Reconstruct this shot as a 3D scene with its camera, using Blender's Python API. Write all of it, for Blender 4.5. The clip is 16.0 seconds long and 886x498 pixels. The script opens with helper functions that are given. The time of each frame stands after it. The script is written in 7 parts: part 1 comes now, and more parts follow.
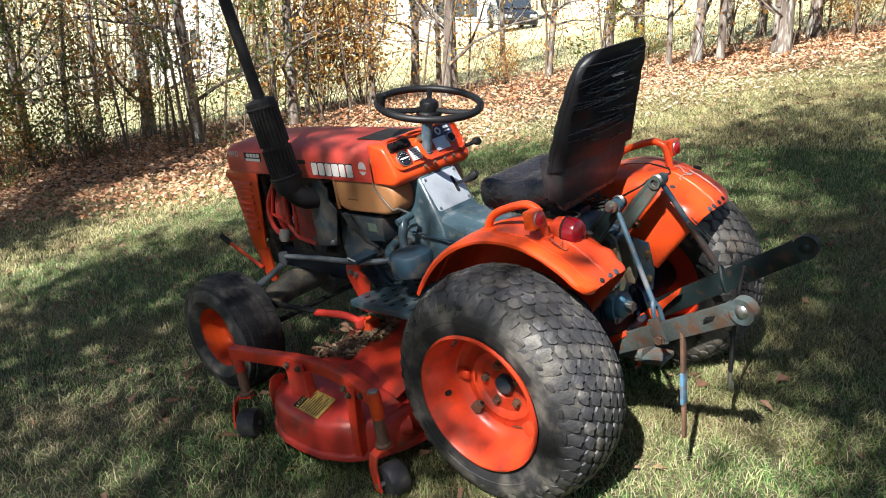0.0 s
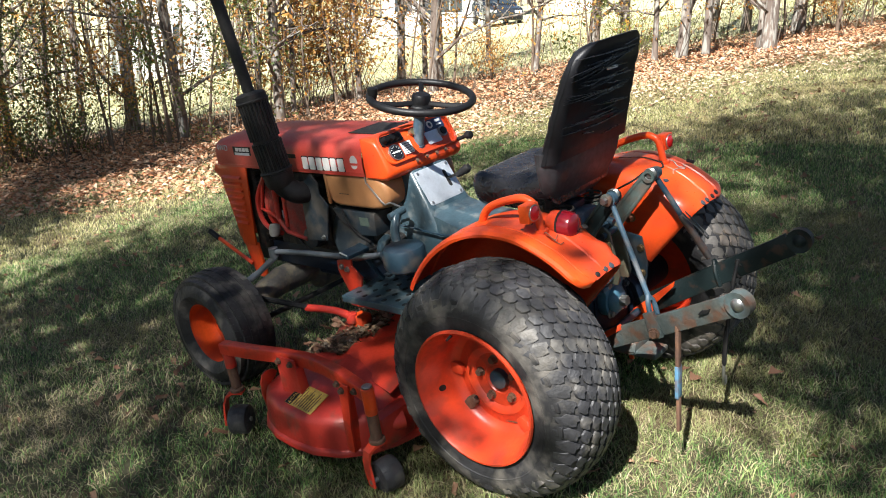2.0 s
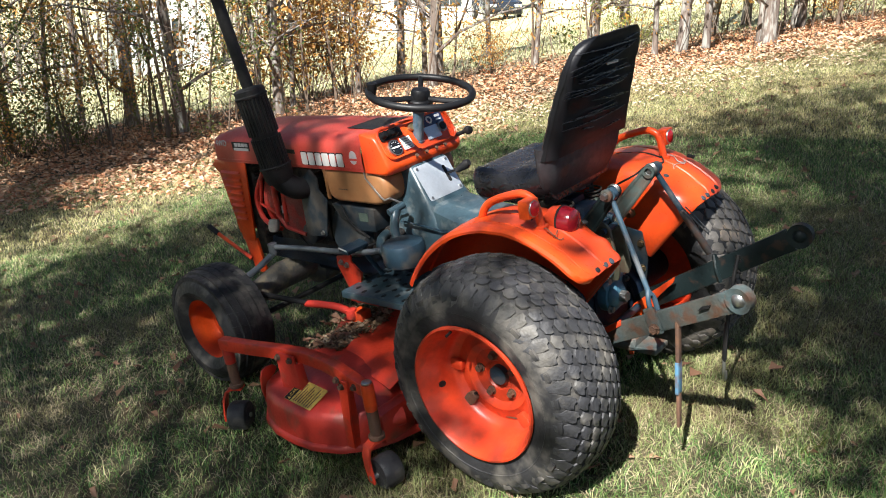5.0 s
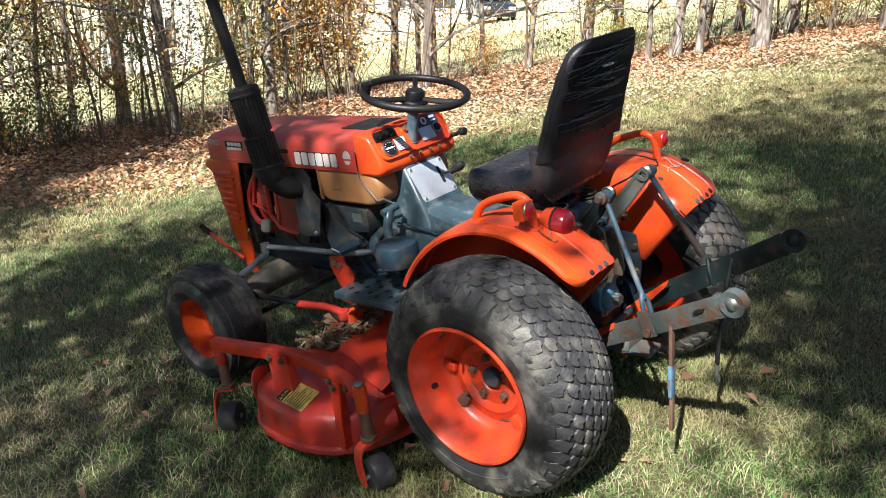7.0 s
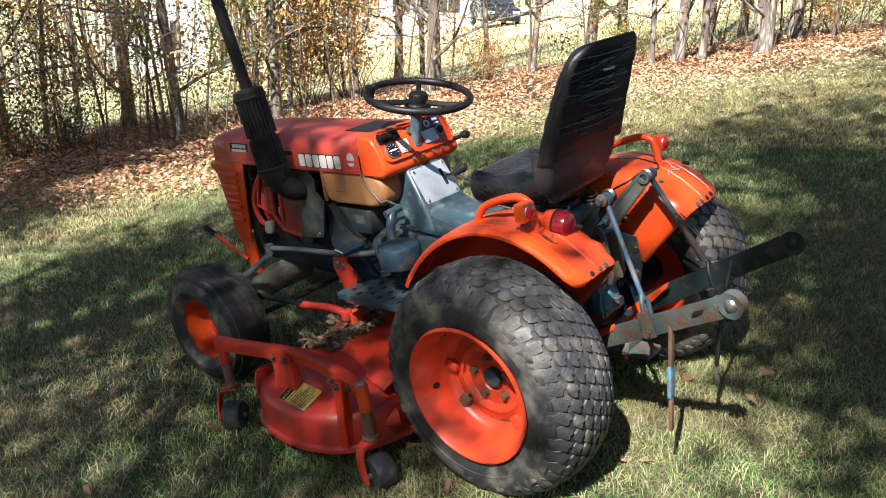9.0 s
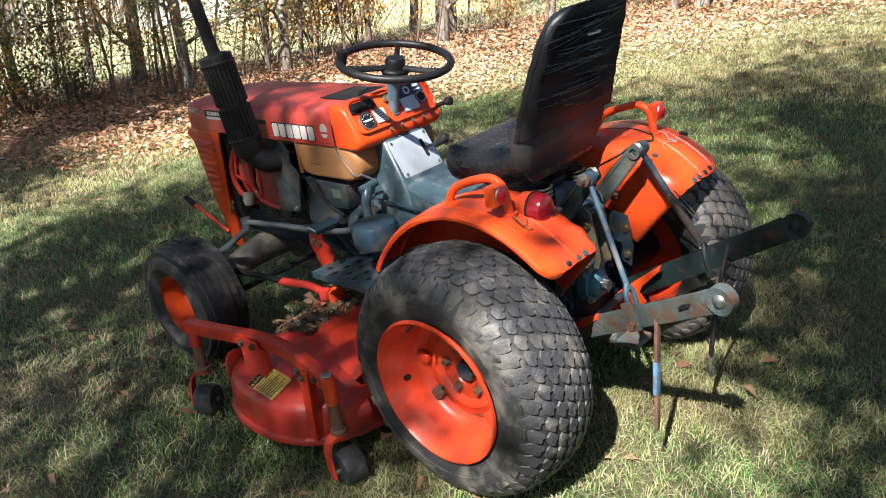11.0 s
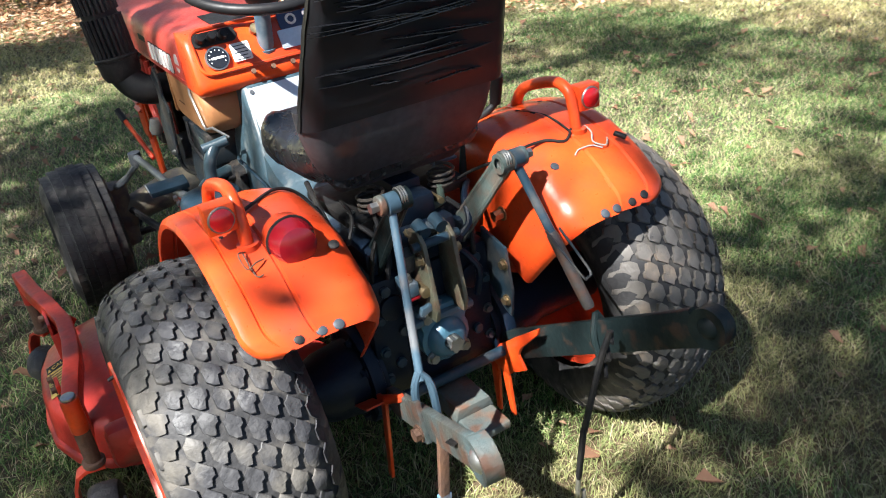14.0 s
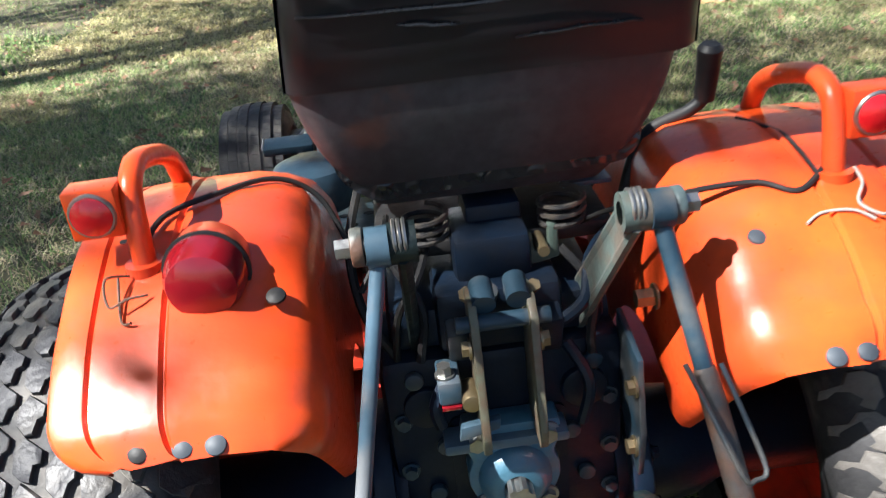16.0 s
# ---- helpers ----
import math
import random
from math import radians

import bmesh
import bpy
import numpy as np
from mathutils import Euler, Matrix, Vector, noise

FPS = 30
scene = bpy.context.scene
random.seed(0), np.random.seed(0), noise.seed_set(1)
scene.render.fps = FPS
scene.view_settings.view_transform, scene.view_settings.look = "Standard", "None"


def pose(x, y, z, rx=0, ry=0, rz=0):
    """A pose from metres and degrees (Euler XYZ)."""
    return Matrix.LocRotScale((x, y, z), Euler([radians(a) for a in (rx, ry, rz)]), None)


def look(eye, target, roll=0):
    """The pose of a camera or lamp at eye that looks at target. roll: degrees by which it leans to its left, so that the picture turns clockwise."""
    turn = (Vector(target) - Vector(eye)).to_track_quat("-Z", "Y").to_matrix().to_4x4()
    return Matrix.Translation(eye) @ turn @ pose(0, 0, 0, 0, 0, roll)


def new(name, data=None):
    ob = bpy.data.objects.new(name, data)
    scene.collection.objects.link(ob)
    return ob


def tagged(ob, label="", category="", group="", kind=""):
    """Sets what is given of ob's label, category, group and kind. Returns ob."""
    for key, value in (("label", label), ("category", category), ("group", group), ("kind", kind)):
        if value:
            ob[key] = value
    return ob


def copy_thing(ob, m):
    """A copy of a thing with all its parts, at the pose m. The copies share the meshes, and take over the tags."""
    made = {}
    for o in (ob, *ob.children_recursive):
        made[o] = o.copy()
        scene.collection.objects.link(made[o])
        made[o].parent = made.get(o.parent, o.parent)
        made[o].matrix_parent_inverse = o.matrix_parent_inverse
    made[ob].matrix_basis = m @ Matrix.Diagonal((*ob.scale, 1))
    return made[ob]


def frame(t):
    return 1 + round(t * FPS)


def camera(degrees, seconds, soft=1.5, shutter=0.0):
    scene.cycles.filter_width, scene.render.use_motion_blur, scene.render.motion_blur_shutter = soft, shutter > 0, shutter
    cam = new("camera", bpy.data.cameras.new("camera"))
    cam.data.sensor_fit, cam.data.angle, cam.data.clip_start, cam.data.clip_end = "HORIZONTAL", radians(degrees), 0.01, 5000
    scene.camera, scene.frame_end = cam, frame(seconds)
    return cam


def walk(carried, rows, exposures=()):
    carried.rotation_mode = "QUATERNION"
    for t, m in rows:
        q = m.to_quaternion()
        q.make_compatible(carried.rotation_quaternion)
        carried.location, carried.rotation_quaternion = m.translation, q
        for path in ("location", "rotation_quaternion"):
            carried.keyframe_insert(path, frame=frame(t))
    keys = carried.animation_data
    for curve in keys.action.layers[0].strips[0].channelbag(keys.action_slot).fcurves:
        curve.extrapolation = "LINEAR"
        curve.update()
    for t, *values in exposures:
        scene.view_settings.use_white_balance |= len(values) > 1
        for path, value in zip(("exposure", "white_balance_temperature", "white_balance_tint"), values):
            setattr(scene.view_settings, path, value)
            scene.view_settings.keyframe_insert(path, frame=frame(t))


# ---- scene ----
# The tractor stands on a slope: TR takes the tractor's own axes (x right, y ahead, z up from the
# lawn under its rear axle) to the upright world.
SLOPE = radians(8.8)
UPHILL = Vector((0.71, -0.70, 0.0)).normalized()
TR = (UPHILL * math.sin(SLOPE) + Vector((0, 0, 1)) * math.cos(SLOPE)).rotation_difference(Vector((0, 0, 1))).to_matrix().to_4x4()

cam = camera(56.5, 16.0, 1.0, 0.3)
PATH = [
    (0, (-2.168, -1.504, 1.559), (-0.831, -0.158, 0.928), -9.1),
    (0.5, (-2.177, -1.494, 1.56), (-0.837, -0.15, 0.93), -9.3),
    (1, (-2.176, -1.485, 1.552), (-0.829, -0.149, 0.922), -9.3),
    (1.5, (-2.184, -1.472, 1.554), (-0.824, -0.153, 0.914), -9.1),
    (2, (-2.177, -1.473, 1.553), (-0.819, -0.155, 0.907), -8.9),
    (2.5, (-2.183, -1.469, 1.557), (-0.827, -0.153, 0.902), -8.8),
    (3, (-2.181, -1.47, 1.563), (-0.836, -0.145, 0.901), -9.0),
    (3.5, (-2.176, -1.471, 1.561), (-0.832, -0.146, 0.9), -9.1),
    (4, (-2.175, -1.474, 1.556), (-0.825, -0.154, 0.898), -9.2),
    (6.5, (-2.164, -1.458, 1.552), (-0.802, -0.15, 0.893), -8.5),
    (7, (-2.168, -1.458, 1.55), (-0.8, -0.156, 0.893), -8.3),
    (7.5, (-2.176, -1.452, 1.565), (-0.802, -0.158, 0.903), -8.2),
    (8, (-2.176, -1.462, 1.559), (-0.804, -0.161, 0.909), -8.1),
    (8.5, (-2.171, -1.479, 1.551), (-0.803, -0.169, 0.909), -8.2),
    (9, (-2.187, -1.479, 1.55), (-0.821, -0.17, 0.903), -8.1),
    (9.2, (-2.186, -1.485, 1.562), (-0.831, -0.171, 0.901), -8.2),
    (11.5, (-1.781, -1.457, 1.547), (-0.532, -0.112, 0.752), -9.5),
    (12, (-1.614, -1.483, 1.514), (-0.411, -0.124, 0.674), -10.3),
    (12.5, (-1.327, -1.575, 1.504), (-0.205, -0.153, 0.658), -10.4),
    (13, (-1.121, -1.598, 1.46), (-0.064, -0.135, 0.599), -9.5),
    (13.5, (-0.88, -1.509, 1.466), (0.093, -0.021, 0.552), -7.2),
    (14, (-0.691, -1.429, 1.438), (0.146, 0.124, 0.495), -7.3),
    (14.5, (-0.424, -1.356, 1.414), (0.207, 0.301, 0.49), -5.9),
    (15, (-0.283, -1.24, 1.352), (0.164, 0.491, 0.454), -4.6),
    (15.5, (-0.162, -1.05, 1.3), (0.106, 0.715, 0.399), -4.7),
    (16, (-0.089, -0.916, 1.174), (-0.021, 0.866, 0.268), -6.7),
]
walk(cam, [(t, TR @ look(eye, target, roll)) for t, eye, target, roll in PATH],
     [(0.0, 1.7, 6200, 10), (9.2, 1.7, 6200, 10), (11.5, 1.93, 6200, 10), (12.5, 2.13, 6200, 10), (14.0, 2.33, 6150, 10), (15.0, 2.36, 6100, 10), (16.0, 2.56, 6100, 10)])

# ---- light: a clear autumn day, the sun from behind the tractor's left side ----
SUN_WAY = (TR.to_3x3() @ Vector((0.56, 0.24, -0.79))).normalized()
sun_from = -SUN_WAY
world = bpy.data.worlds.new("world")
world.use_nodes = True
sky = world.node_tree.nodes.new("ShaderNodeTexSky")
sky.sky_type, sky.sun_disc = "NISHITA", False
sky.sun_elevation = math.asin(sun_from.z)
sky.sun_rotation = math.atan2(sun_from.x, sun_from.y)
back = world.node_tree.nodes["Background"]
back.inputs["Strength"].default_value = 0.033
world.node_tree.links.new(sky.outputs["Color"], back.inputs["Color"])
scene.world = world
sun = new("sun", bpy.data.lights.new("sun", "SUN"))
sun.data.energy, sun.data.angle, sun.data.color = 5.0, radians(0.55), (1.0, 0.96, 0.89)
sun.matrix_world = look((0, 0, 0), tuple(SUN_WAY))

# ---- materials ----
def material(name, base, other=None, rough=0.5, metal=0.0, scale=8.0, fine=60.0, amount=0.5, bump=0.15, dirt=None, dirt_amount=0.0,
             coat=0.0, island=None, per_object=0.0, stretch=(1, 1, 1), transmission=0.0, edge=(0.45, 0.6), thin=0.0, spec=0.5):
    """Principled paint, rubber, bark and so on: two scales of noise in colour, gloss and relief, with dirt in patches."""
    m = bpy.data.materials.new(name)
    m.use_nodes = True
    n, l = m.node_tree.nodes, m.node_tree.links
    b = n["Principled BSDF"]
    b.inputs["Metallic"].default_value = metal
    b.inputs["Coat Weight"].default_value = coat
    b.inputs["Specular IOR Level"].default_value = spec
    b.inputs["Transmission Weight"].default_value = transmission
    where = n.new("ShaderNodeTexCoord")
    mapping = n.new("ShaderNodeMapping")
    mapping.inputs["Scale"].default_value = stretch
    l.new(where.outputs["Object"], mapping.inputs["Vector"])

    def noisy(size, detail, low, high):
        t = n.new("ShaderNodeTexNoise")
        t.inputs["Scale"].default_value, t.inputs["Detail"].default_value = size, detail
        l.new(mapping.outputs["Vector"], t.inputs["Vector"])
        r = n.new("ShaderNodeMapRange")
        r.inputs["From Min"].default_value, r.inputs["From Max"].default_value = low, high
        l.new(t.outputs["Fac"], r.inputs["Value"])
        return t, r

    def mix(fac, a, c):
        x = n.new("ShaderNodeMix")
        x.data_type = "RGBA"
        for value, socket in ((fac, x.inputs[0]), (a, x.inputs[6]), (c, x.inputs[7])):
            if isinstance(value, bpy.types.NodeSocket):
                l.new(value, socket)
            else:
                socket.default_value = value if isinstance(value, float) else (*value, 1)
        return x.outputs[2]

    def times(a, k):
        x = n.new("ShaderNodeMath")
        x.operation = "MULTIPLY"
        l.new(a, x.inputs[0])
        x.inputs[1].default_value = k
        return x.outputs[0]

    big, big_r = noisy(scale, 5, 0.35, 0.65)
    small, small_r = noisy(fine, 6, 0.3, 0.7)
    other = other or tuple(0.7 * c for c in base)
    col = mix(times(big_r.outputs[0], amount), base, other)
    col = mix(times(small_r.outputs[0], amount * 0.5), col, tuple(0.6 * c for c in base))
    if island:
        g = n.new("ShaderNodeNewGeometry")
        ramp = n.new("ShaderNodeValToRGB")
        els = ramp.color_ramp.elements
        while len(els) < len(island):
            els.new(0.5)
        for i, c in enumerate(island):
            els[i].position, els[i].color = i / max(1, len(island) - 1), (*c, 1)
        l.new(g.outputs["Random Per Island"], ramp.inputs["Fac"])
        col = mix(0.25, ramp.outputs["Color"], col) if amount > 0 else ramp.outputs["Color"]
    if per_object:
        o = n.new("ShaderNodeObjectInfo")
        col = mix(times(o.outputs["Random"], per_object), col, tuple(0.45 * c for c in base))
    if dirt:
        _, dr = noisy(scale * 1.7, 8, *edge)
        col = mix(times(dr.outputs[0], dirt_amount), col, dirt)
    l.new(col, b.inputs["Base Color"])
    r = n.new("ShaderNodeMapRange")
    r.inputs["To Min"].default_value, r.inputs["To Max"].default_value = max(0.03, rough - 0.12), min(1.0, rough + 0.15)
    l.new(small.outputs["Fac"], r.inputs["Value"])
    l.new(r.outputs[0], b.inputs["Roughness"])
    if bump:
        bp = n.new("ShaderNodeBump")
        bp.inputs["Strength"].default_value, bp.inputs["Distance"].default_value = bump, 0.01
        l.new(small.outputs["Fac"], bp.inputs["Height"])
        l.new(bp.outputs["Normal"], b.inputs["Normal"])
    if thin:
        # light coming through a blade or leaf
        back_, both = n.new("ShaderNodeBsdfTranslucent"), n.new("ShaderNodeMixShader")
        both.inputs[0].default_value = thin
        l.new(col, back_.inputs["Color"])
        l.new(b.outputs[0], both.inputs[1]), l.new(back_.outputs[0], both.inputs[2])
        l.new(both.outputs[0], n["Material Output"].inputs["Surface"])
    return m


DUST = (0.20, 0.15, 0.10)
RUST = (0.105, 0.045, 0.024)
ORANGE = material("orange_paint", (0.70, 0.077, 0.010), (0.52, 0.036, 0.013), 0.31, scale=5, fine=90, amount=0.75, bump=0.03, dirt=(0.27, 0.038, 0.022), dirt_amount=0.55, edge=(0.52, 0.66), coat=0.15, spec=0.32)
RIM = material("grimy_orange_rim", (0.60, 0.053, 0.013), (0.42, 0.036, 0.016), 0.36, scale=9, fine=70, amount=0.8, bump=0.05, dirt=(0.20, 0.035, 0.020), dirt_amount=0.6, edge=(0.52, 0.66))
FADED = material("faded_orange_paint", (0.50, 0.038, 0.022), (0.44, 0.068, 0.052), 0.46, scale=4, fine=120, amount=0.7, bump=0.04, dirt=(0.30, 0.10, 0.08), dirt_amount=0.35)
ARM_PAINT = material("reddened_orange_paint", (0.62, 0.045, 0.016), (0.46, 0.034, 0.018), 0.38, scale=8, fine=80, amount=0.7, bump=0.05, dirt=(0.15, 0.045, 0.028), dirt_amount=0.5, edge=(0.52, 0.66), spec=0.35)
DECK = material("worn_and_shaded_orange_paint", (0.52, 0.034, 0.019), (0.36, 0.028, 0.020), 0.42, scale=7, fine=80, amount=0.6, bump=0.08, dirt=(0.10, 0.055, 0.035), dirt_amount=0.75, edge=(0.55, 0.7))
PEDESTAL = material("glossy_blue_grey_paint", (0.030, 0.056, 0.072), (0.050, 0.084, 0.104), 0.32, scale=11, fine=70, amount=0.8, bump=0.06, dirt=(0.19, 0.20, 0.19), dirt_amount=0.5, edge=(0.54, 0.66))
BLUE = material("blue_grey_paint", (0.015, 0.034, 0.052), (0.028, 0.054, 0.076), 0.36, scale=9, fine=70, amount=0.6, bump=0.1, dirt=DUST, dirt_amount=0.35, edge=(0.5, 0.7), spec=0.32)
PALE = material("worn_blue_grey_paint", (0.048, 0.092, 0.130), (0.085, 0.130, 0.168), 0.34, scale=7, fine=60, amount=0.8, bump=0.06, dirt=(0.19, 0.21, 0.22), dirt_amount=0.55, edge=(0.54, 0.64))
ROD_BLUE = material("scuffed_steel_blue_paint", (0.034, 0.068, 0.098), (0.062, 0.100, 0.132), 0.34, scale=7, fine=60, amount=0.8, bump=0.06, dirt=(0.15, 0.13, 0.115), dirt_amount=0.5, edge=(0.54, 0.66), spec=0.4)
# Navy iron kept near black and low in gloss to hold the seat's shade.
CASE = material("shade_darkened_blue_iron", (0.0045, 0.010, 0.021), (0.007, 0.015, 0.030), 0.40, scale=14, fine=140, amount=0.6, bump=0.07, dirt=(0.018, 0.016, 0.014), dirt_amount=0.25, spec=0.22)
# Dark green iron, its colour lowered further for the shade round the linkage.
GREEN = material("shade_darkened_green_iron", (0.007, 0.013, 0.014), (0.013, 0.021, 0.021), 0.45, scale=14, fine=90, amount=0.6, bump=0.12, dirt=RUST, dirt_amount=0.3, edge=(0.56, 0.66), spec=0.22)
RUSTY = material("rusty_blue_iron", (0.062, 0.088, 0.090), (0.095, 0.080, 0.060), 0.5, scale=12, fine=70, amount=0.9, bump=0.3, dirt=RUST, dirt_amount=0.75, edge=(0.50, 0.62))
BROWN = material("rusty_iron", (0.13, 0.065, 0.035), (0.07, 0.04, 0.03), 0.7, scale=30, fine=140, amount=0.8, bump=0.3)
STEEL = material("worn_steel", (0.42, 0.42, 0.41), (0.28, 0.26, 0.23), 0.34, metal=0.9, scale=30, fine=160, amount=0.6, bump=0.08)
SHINY = material("brushed_metal_plate", (0.62, 0.67, 0.72), (0.48, 0.52, 0.56), 0.40, metal=0.55, scale=10, fine=120, amount=0.5, bump=0.03)
BLACK = material("black_enamel", (0.008, 0.008, 0.009), (0.013, 0.013, 0.013), 0.55, scale=12, fine=90, amount=0.6, bump=0.08, dirt=(0.028, 0.025, 0.022), dirt_amount=0.4, spec=0.25)
ENGINE = material("sooty_engine_iron", (0.012, 0.013, 0.015), (0.026, 0.024, 0.022), 0.6, scale=14, fine=80, amount=0.7, bump=0.3, dirt=(0.09, 0.07, 0.05), dirt_amount=0.5, spec=0.28)
SLATE = material("slate_grey_panel", (0.018, 0.027, 0.036), (0.028, 0.039, 0.048), 0.42, scale=8, fine=80, amount=0.5, bump=0.05, dirt=DUST, dirt_amount=0.25, spec=0.3)
RUBBER = material("weathered_tyre_rubber", (0.018, 0.018, 0.020), (0.036, 0.035, 0.035), 0.6, scale=6, fine=55, amount=0.8, bump=0.3, dirt=(0.15, 0.135, 0.115), dirt_amount=0.75, edge=(0.50, 0.68), spec=0.35)
TREAD = material("dusty_tread_rubber", (0.030, 0.030, 0.034), (0.056, 0.055, 0.055), 0.5, scale=7, fine=45, amount=0.9, bump=0.55, dirt=(0.16, 0.145, 0.12), dirt_amount=0.5, edge=(0.50, 0.66), spec=0.35)
DUSTY_TREAD = material("pale_dusty_tread_rubber", (0.10, 0.092, 0.084), (0.15, 0.135, 0.12), 0.6, scale=7, fine=45, amount=0.8, bump=0.5, dirt=(0.30, 0.22, 0.15), dirt_amount=0.45, edge=(0.54, 0.68))
SOOT = material("sooty_black_steel", (0.004, 0.004, 0.0045), (0.009, 0.008, 0.008), 0.7, scale=14, fine=90, amount=0.8, bump=0.2, dirt=(0.020, 0.017, 0.015), dirt_amount=0.5)
PLASTIC = material("black_plastic", (0.008, 0.008, 0.009), (0.013, 0.013, 0.013), 0.46, scale=12, fine=110, amount=0.5, bump=0.05, spec=0.3)
TANK = material("tan_plastic_tank", (0.34, 0.155, 0.060), (0.28, 0.12, 0.045), 0.45, scale=4, fine=60, amount=0.4, bump=0.03, dirt=(0.20, 0.11, 0.05), dirt_amount=0.4)
RED = material("red_lens", (0.19, 0.005, 0.010), (0.13, 0.004, 0.009), 0.16, scale=30, fine=80, amount=0.4, bump=0.02, coat=0.5)
BRIGHT_RED = material("bright_red_reflector", (0.55, 0.010, 0.014), (0.40, 0.007, 0.012), 0.2, scale=60, fine=160, amount=0.4, bump=0.05, coat=0.5)
PLASTIC_WIRE = material("grimy_white_wire", (0.30, 0.28, 0.25), (0.20, 0.18, 0.16), 0.5, scale=40, fine=120, amount=0.5, bump=0.0)
WHITE = material("white_enamel", (0.72, 0.71, 0.68), (0.58, 0.57, 0.54), 0.5, scale=30, fine=120, amount=0.4, bump=0.02)
YELLOW = material("yellow_decal", (0.55, 0.38, 0.07), (0.45, 0.30, 0.06), 0.5, scale=40, fine=140, amount=0.6, bump=0.02, dirt=(0.16, 0.10, 0.05), dirt_amount=0.4)
DECALBLUE = material("dark_blue_decal", (0.02, 0.035, 0.09), (0.03, 0.045, 0.10), 0.35, scale=30, fine=100, amount=0.4, bump=0.0)
SILVER = material("silver_decal", (0.50, 0.50, 0.50), (0.40, 0.40, 0.40), 0.4, scale=30, fine=100, amount=0.4, bump=0.0)
GLASS = material("dial_face", (0.012, 0.013, 0.016), None, 0.08, scale=30, fine=100, amount=0.2, bump=0.0, coat=1.0)
BRASS = material("brass_fitting", (0.30, 0.23, 0.13), (0.20, 0.15, 0.09), 0.38, metal=0.8, scale=40, fine=100, amount=0.5, bump=0.05)


def wrinkled(name, rough, crinkle=(2.6, 3.0, 15.0), depth=0.16):
    """Taped black plastic sheeting: glossy, with long creases running across it."""
    m = material(name, (0.010, 0.010, 0.012), (0.016, 0.016, 0.019), rough, scale=6, fine=40, amount=0.5, bump=0.0)
    n, l = m.node_tree.nodes, m.node_tree.links
    where, mp, a, c = n.new("ShaderNodeTexCoord"), n.new("ShaderNodeMapping"), n.new("ShaderNodeTexNoise"), n.new("ShaderNodeTexNoise")
    mp.inputs["Scale"].default_value, mp.inputs["Rotation"].default_value = crinkle, (0, radians(9), 0)
    l.new(where.outputs["Object"], mp.inputs["Vector"])
    l.new(mp.outputs["Vector"], a.inputs["Vector"])
    a.inputs["Scale"].default_value, a.inputs["Detail"].default_value, a.inputs["Distortion"].default_value = 1.6, 3, 0.8
    a.noise_type = "RIDGED_MULTIFRACTAL"
    l.new(where.outputs["Object"], c.inputs["Vector"])
    c.inputs["Scale"].default_value = 11
    add = n.new("ShaderNodeMath")
    l.new(a.outputs["Fac"], add.inputs[0]), l.new(c.outputs["Fac"], add.inputs[1])
    bp = n.new("ShaderNodeBump")
    bp.inputs["Strength"].default_value, bp.inputs["Distance"].default_value = depth, 0.010
    l.new(add.outputs[0], bp.inputs["Height"])
    l.new(bp.outputs["Normal"], n["Principled BSDF"].inputs["Normal"])
    return m


WRAP = wrinkled("black_plastic_wrap", 0.42)
DRAPE = wrinkled("crumpled_black_plastic", 0.27, (30.0, 16.0, 30.0), 0.5)
CREASE = wrinkled("creased_black_plastic", 0.26)
WRAP.node_tree.nodes["Principled BSDF"].inputs["Specular IOR Level"].default_value = 0.3
CREASE.node_tree.nodes["Principled BSDF"].inputs["Specular IOR Level"].default_value = 0.7
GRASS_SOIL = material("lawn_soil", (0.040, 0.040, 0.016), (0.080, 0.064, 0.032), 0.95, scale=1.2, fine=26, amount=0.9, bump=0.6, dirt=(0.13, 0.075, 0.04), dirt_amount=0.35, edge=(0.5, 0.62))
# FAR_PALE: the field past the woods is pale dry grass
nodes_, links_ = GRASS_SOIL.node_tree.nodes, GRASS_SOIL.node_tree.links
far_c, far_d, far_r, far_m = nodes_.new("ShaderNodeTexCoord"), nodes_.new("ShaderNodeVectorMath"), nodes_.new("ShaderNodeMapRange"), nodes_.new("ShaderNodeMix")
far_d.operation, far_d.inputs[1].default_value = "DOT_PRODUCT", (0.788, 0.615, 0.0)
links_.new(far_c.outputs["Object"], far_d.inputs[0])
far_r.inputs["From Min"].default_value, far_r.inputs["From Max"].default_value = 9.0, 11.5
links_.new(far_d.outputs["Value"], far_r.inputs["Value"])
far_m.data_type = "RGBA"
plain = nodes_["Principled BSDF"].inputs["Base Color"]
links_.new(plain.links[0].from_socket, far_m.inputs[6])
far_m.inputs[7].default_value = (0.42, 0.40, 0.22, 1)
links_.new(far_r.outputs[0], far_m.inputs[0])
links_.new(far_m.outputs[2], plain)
GRASS = material("grass_blades", (0.085, 0.115, 0.026), None, 0.55, amount=0.25, scale=0.9, fine=3.0, bump=0.0,
                 thin=0.22, dirt=(0.30, 0.22, 0.115), dirt_amount=0.55, edge=(0.48, 0.64),
                 island=[(0.020, 0.078, 0.018), (0.070, 0.20, 0.040), (0.17, 0.34, 0.085), (0.38, 0.47, 0.16), (0.70, 0.62, 0.38)])
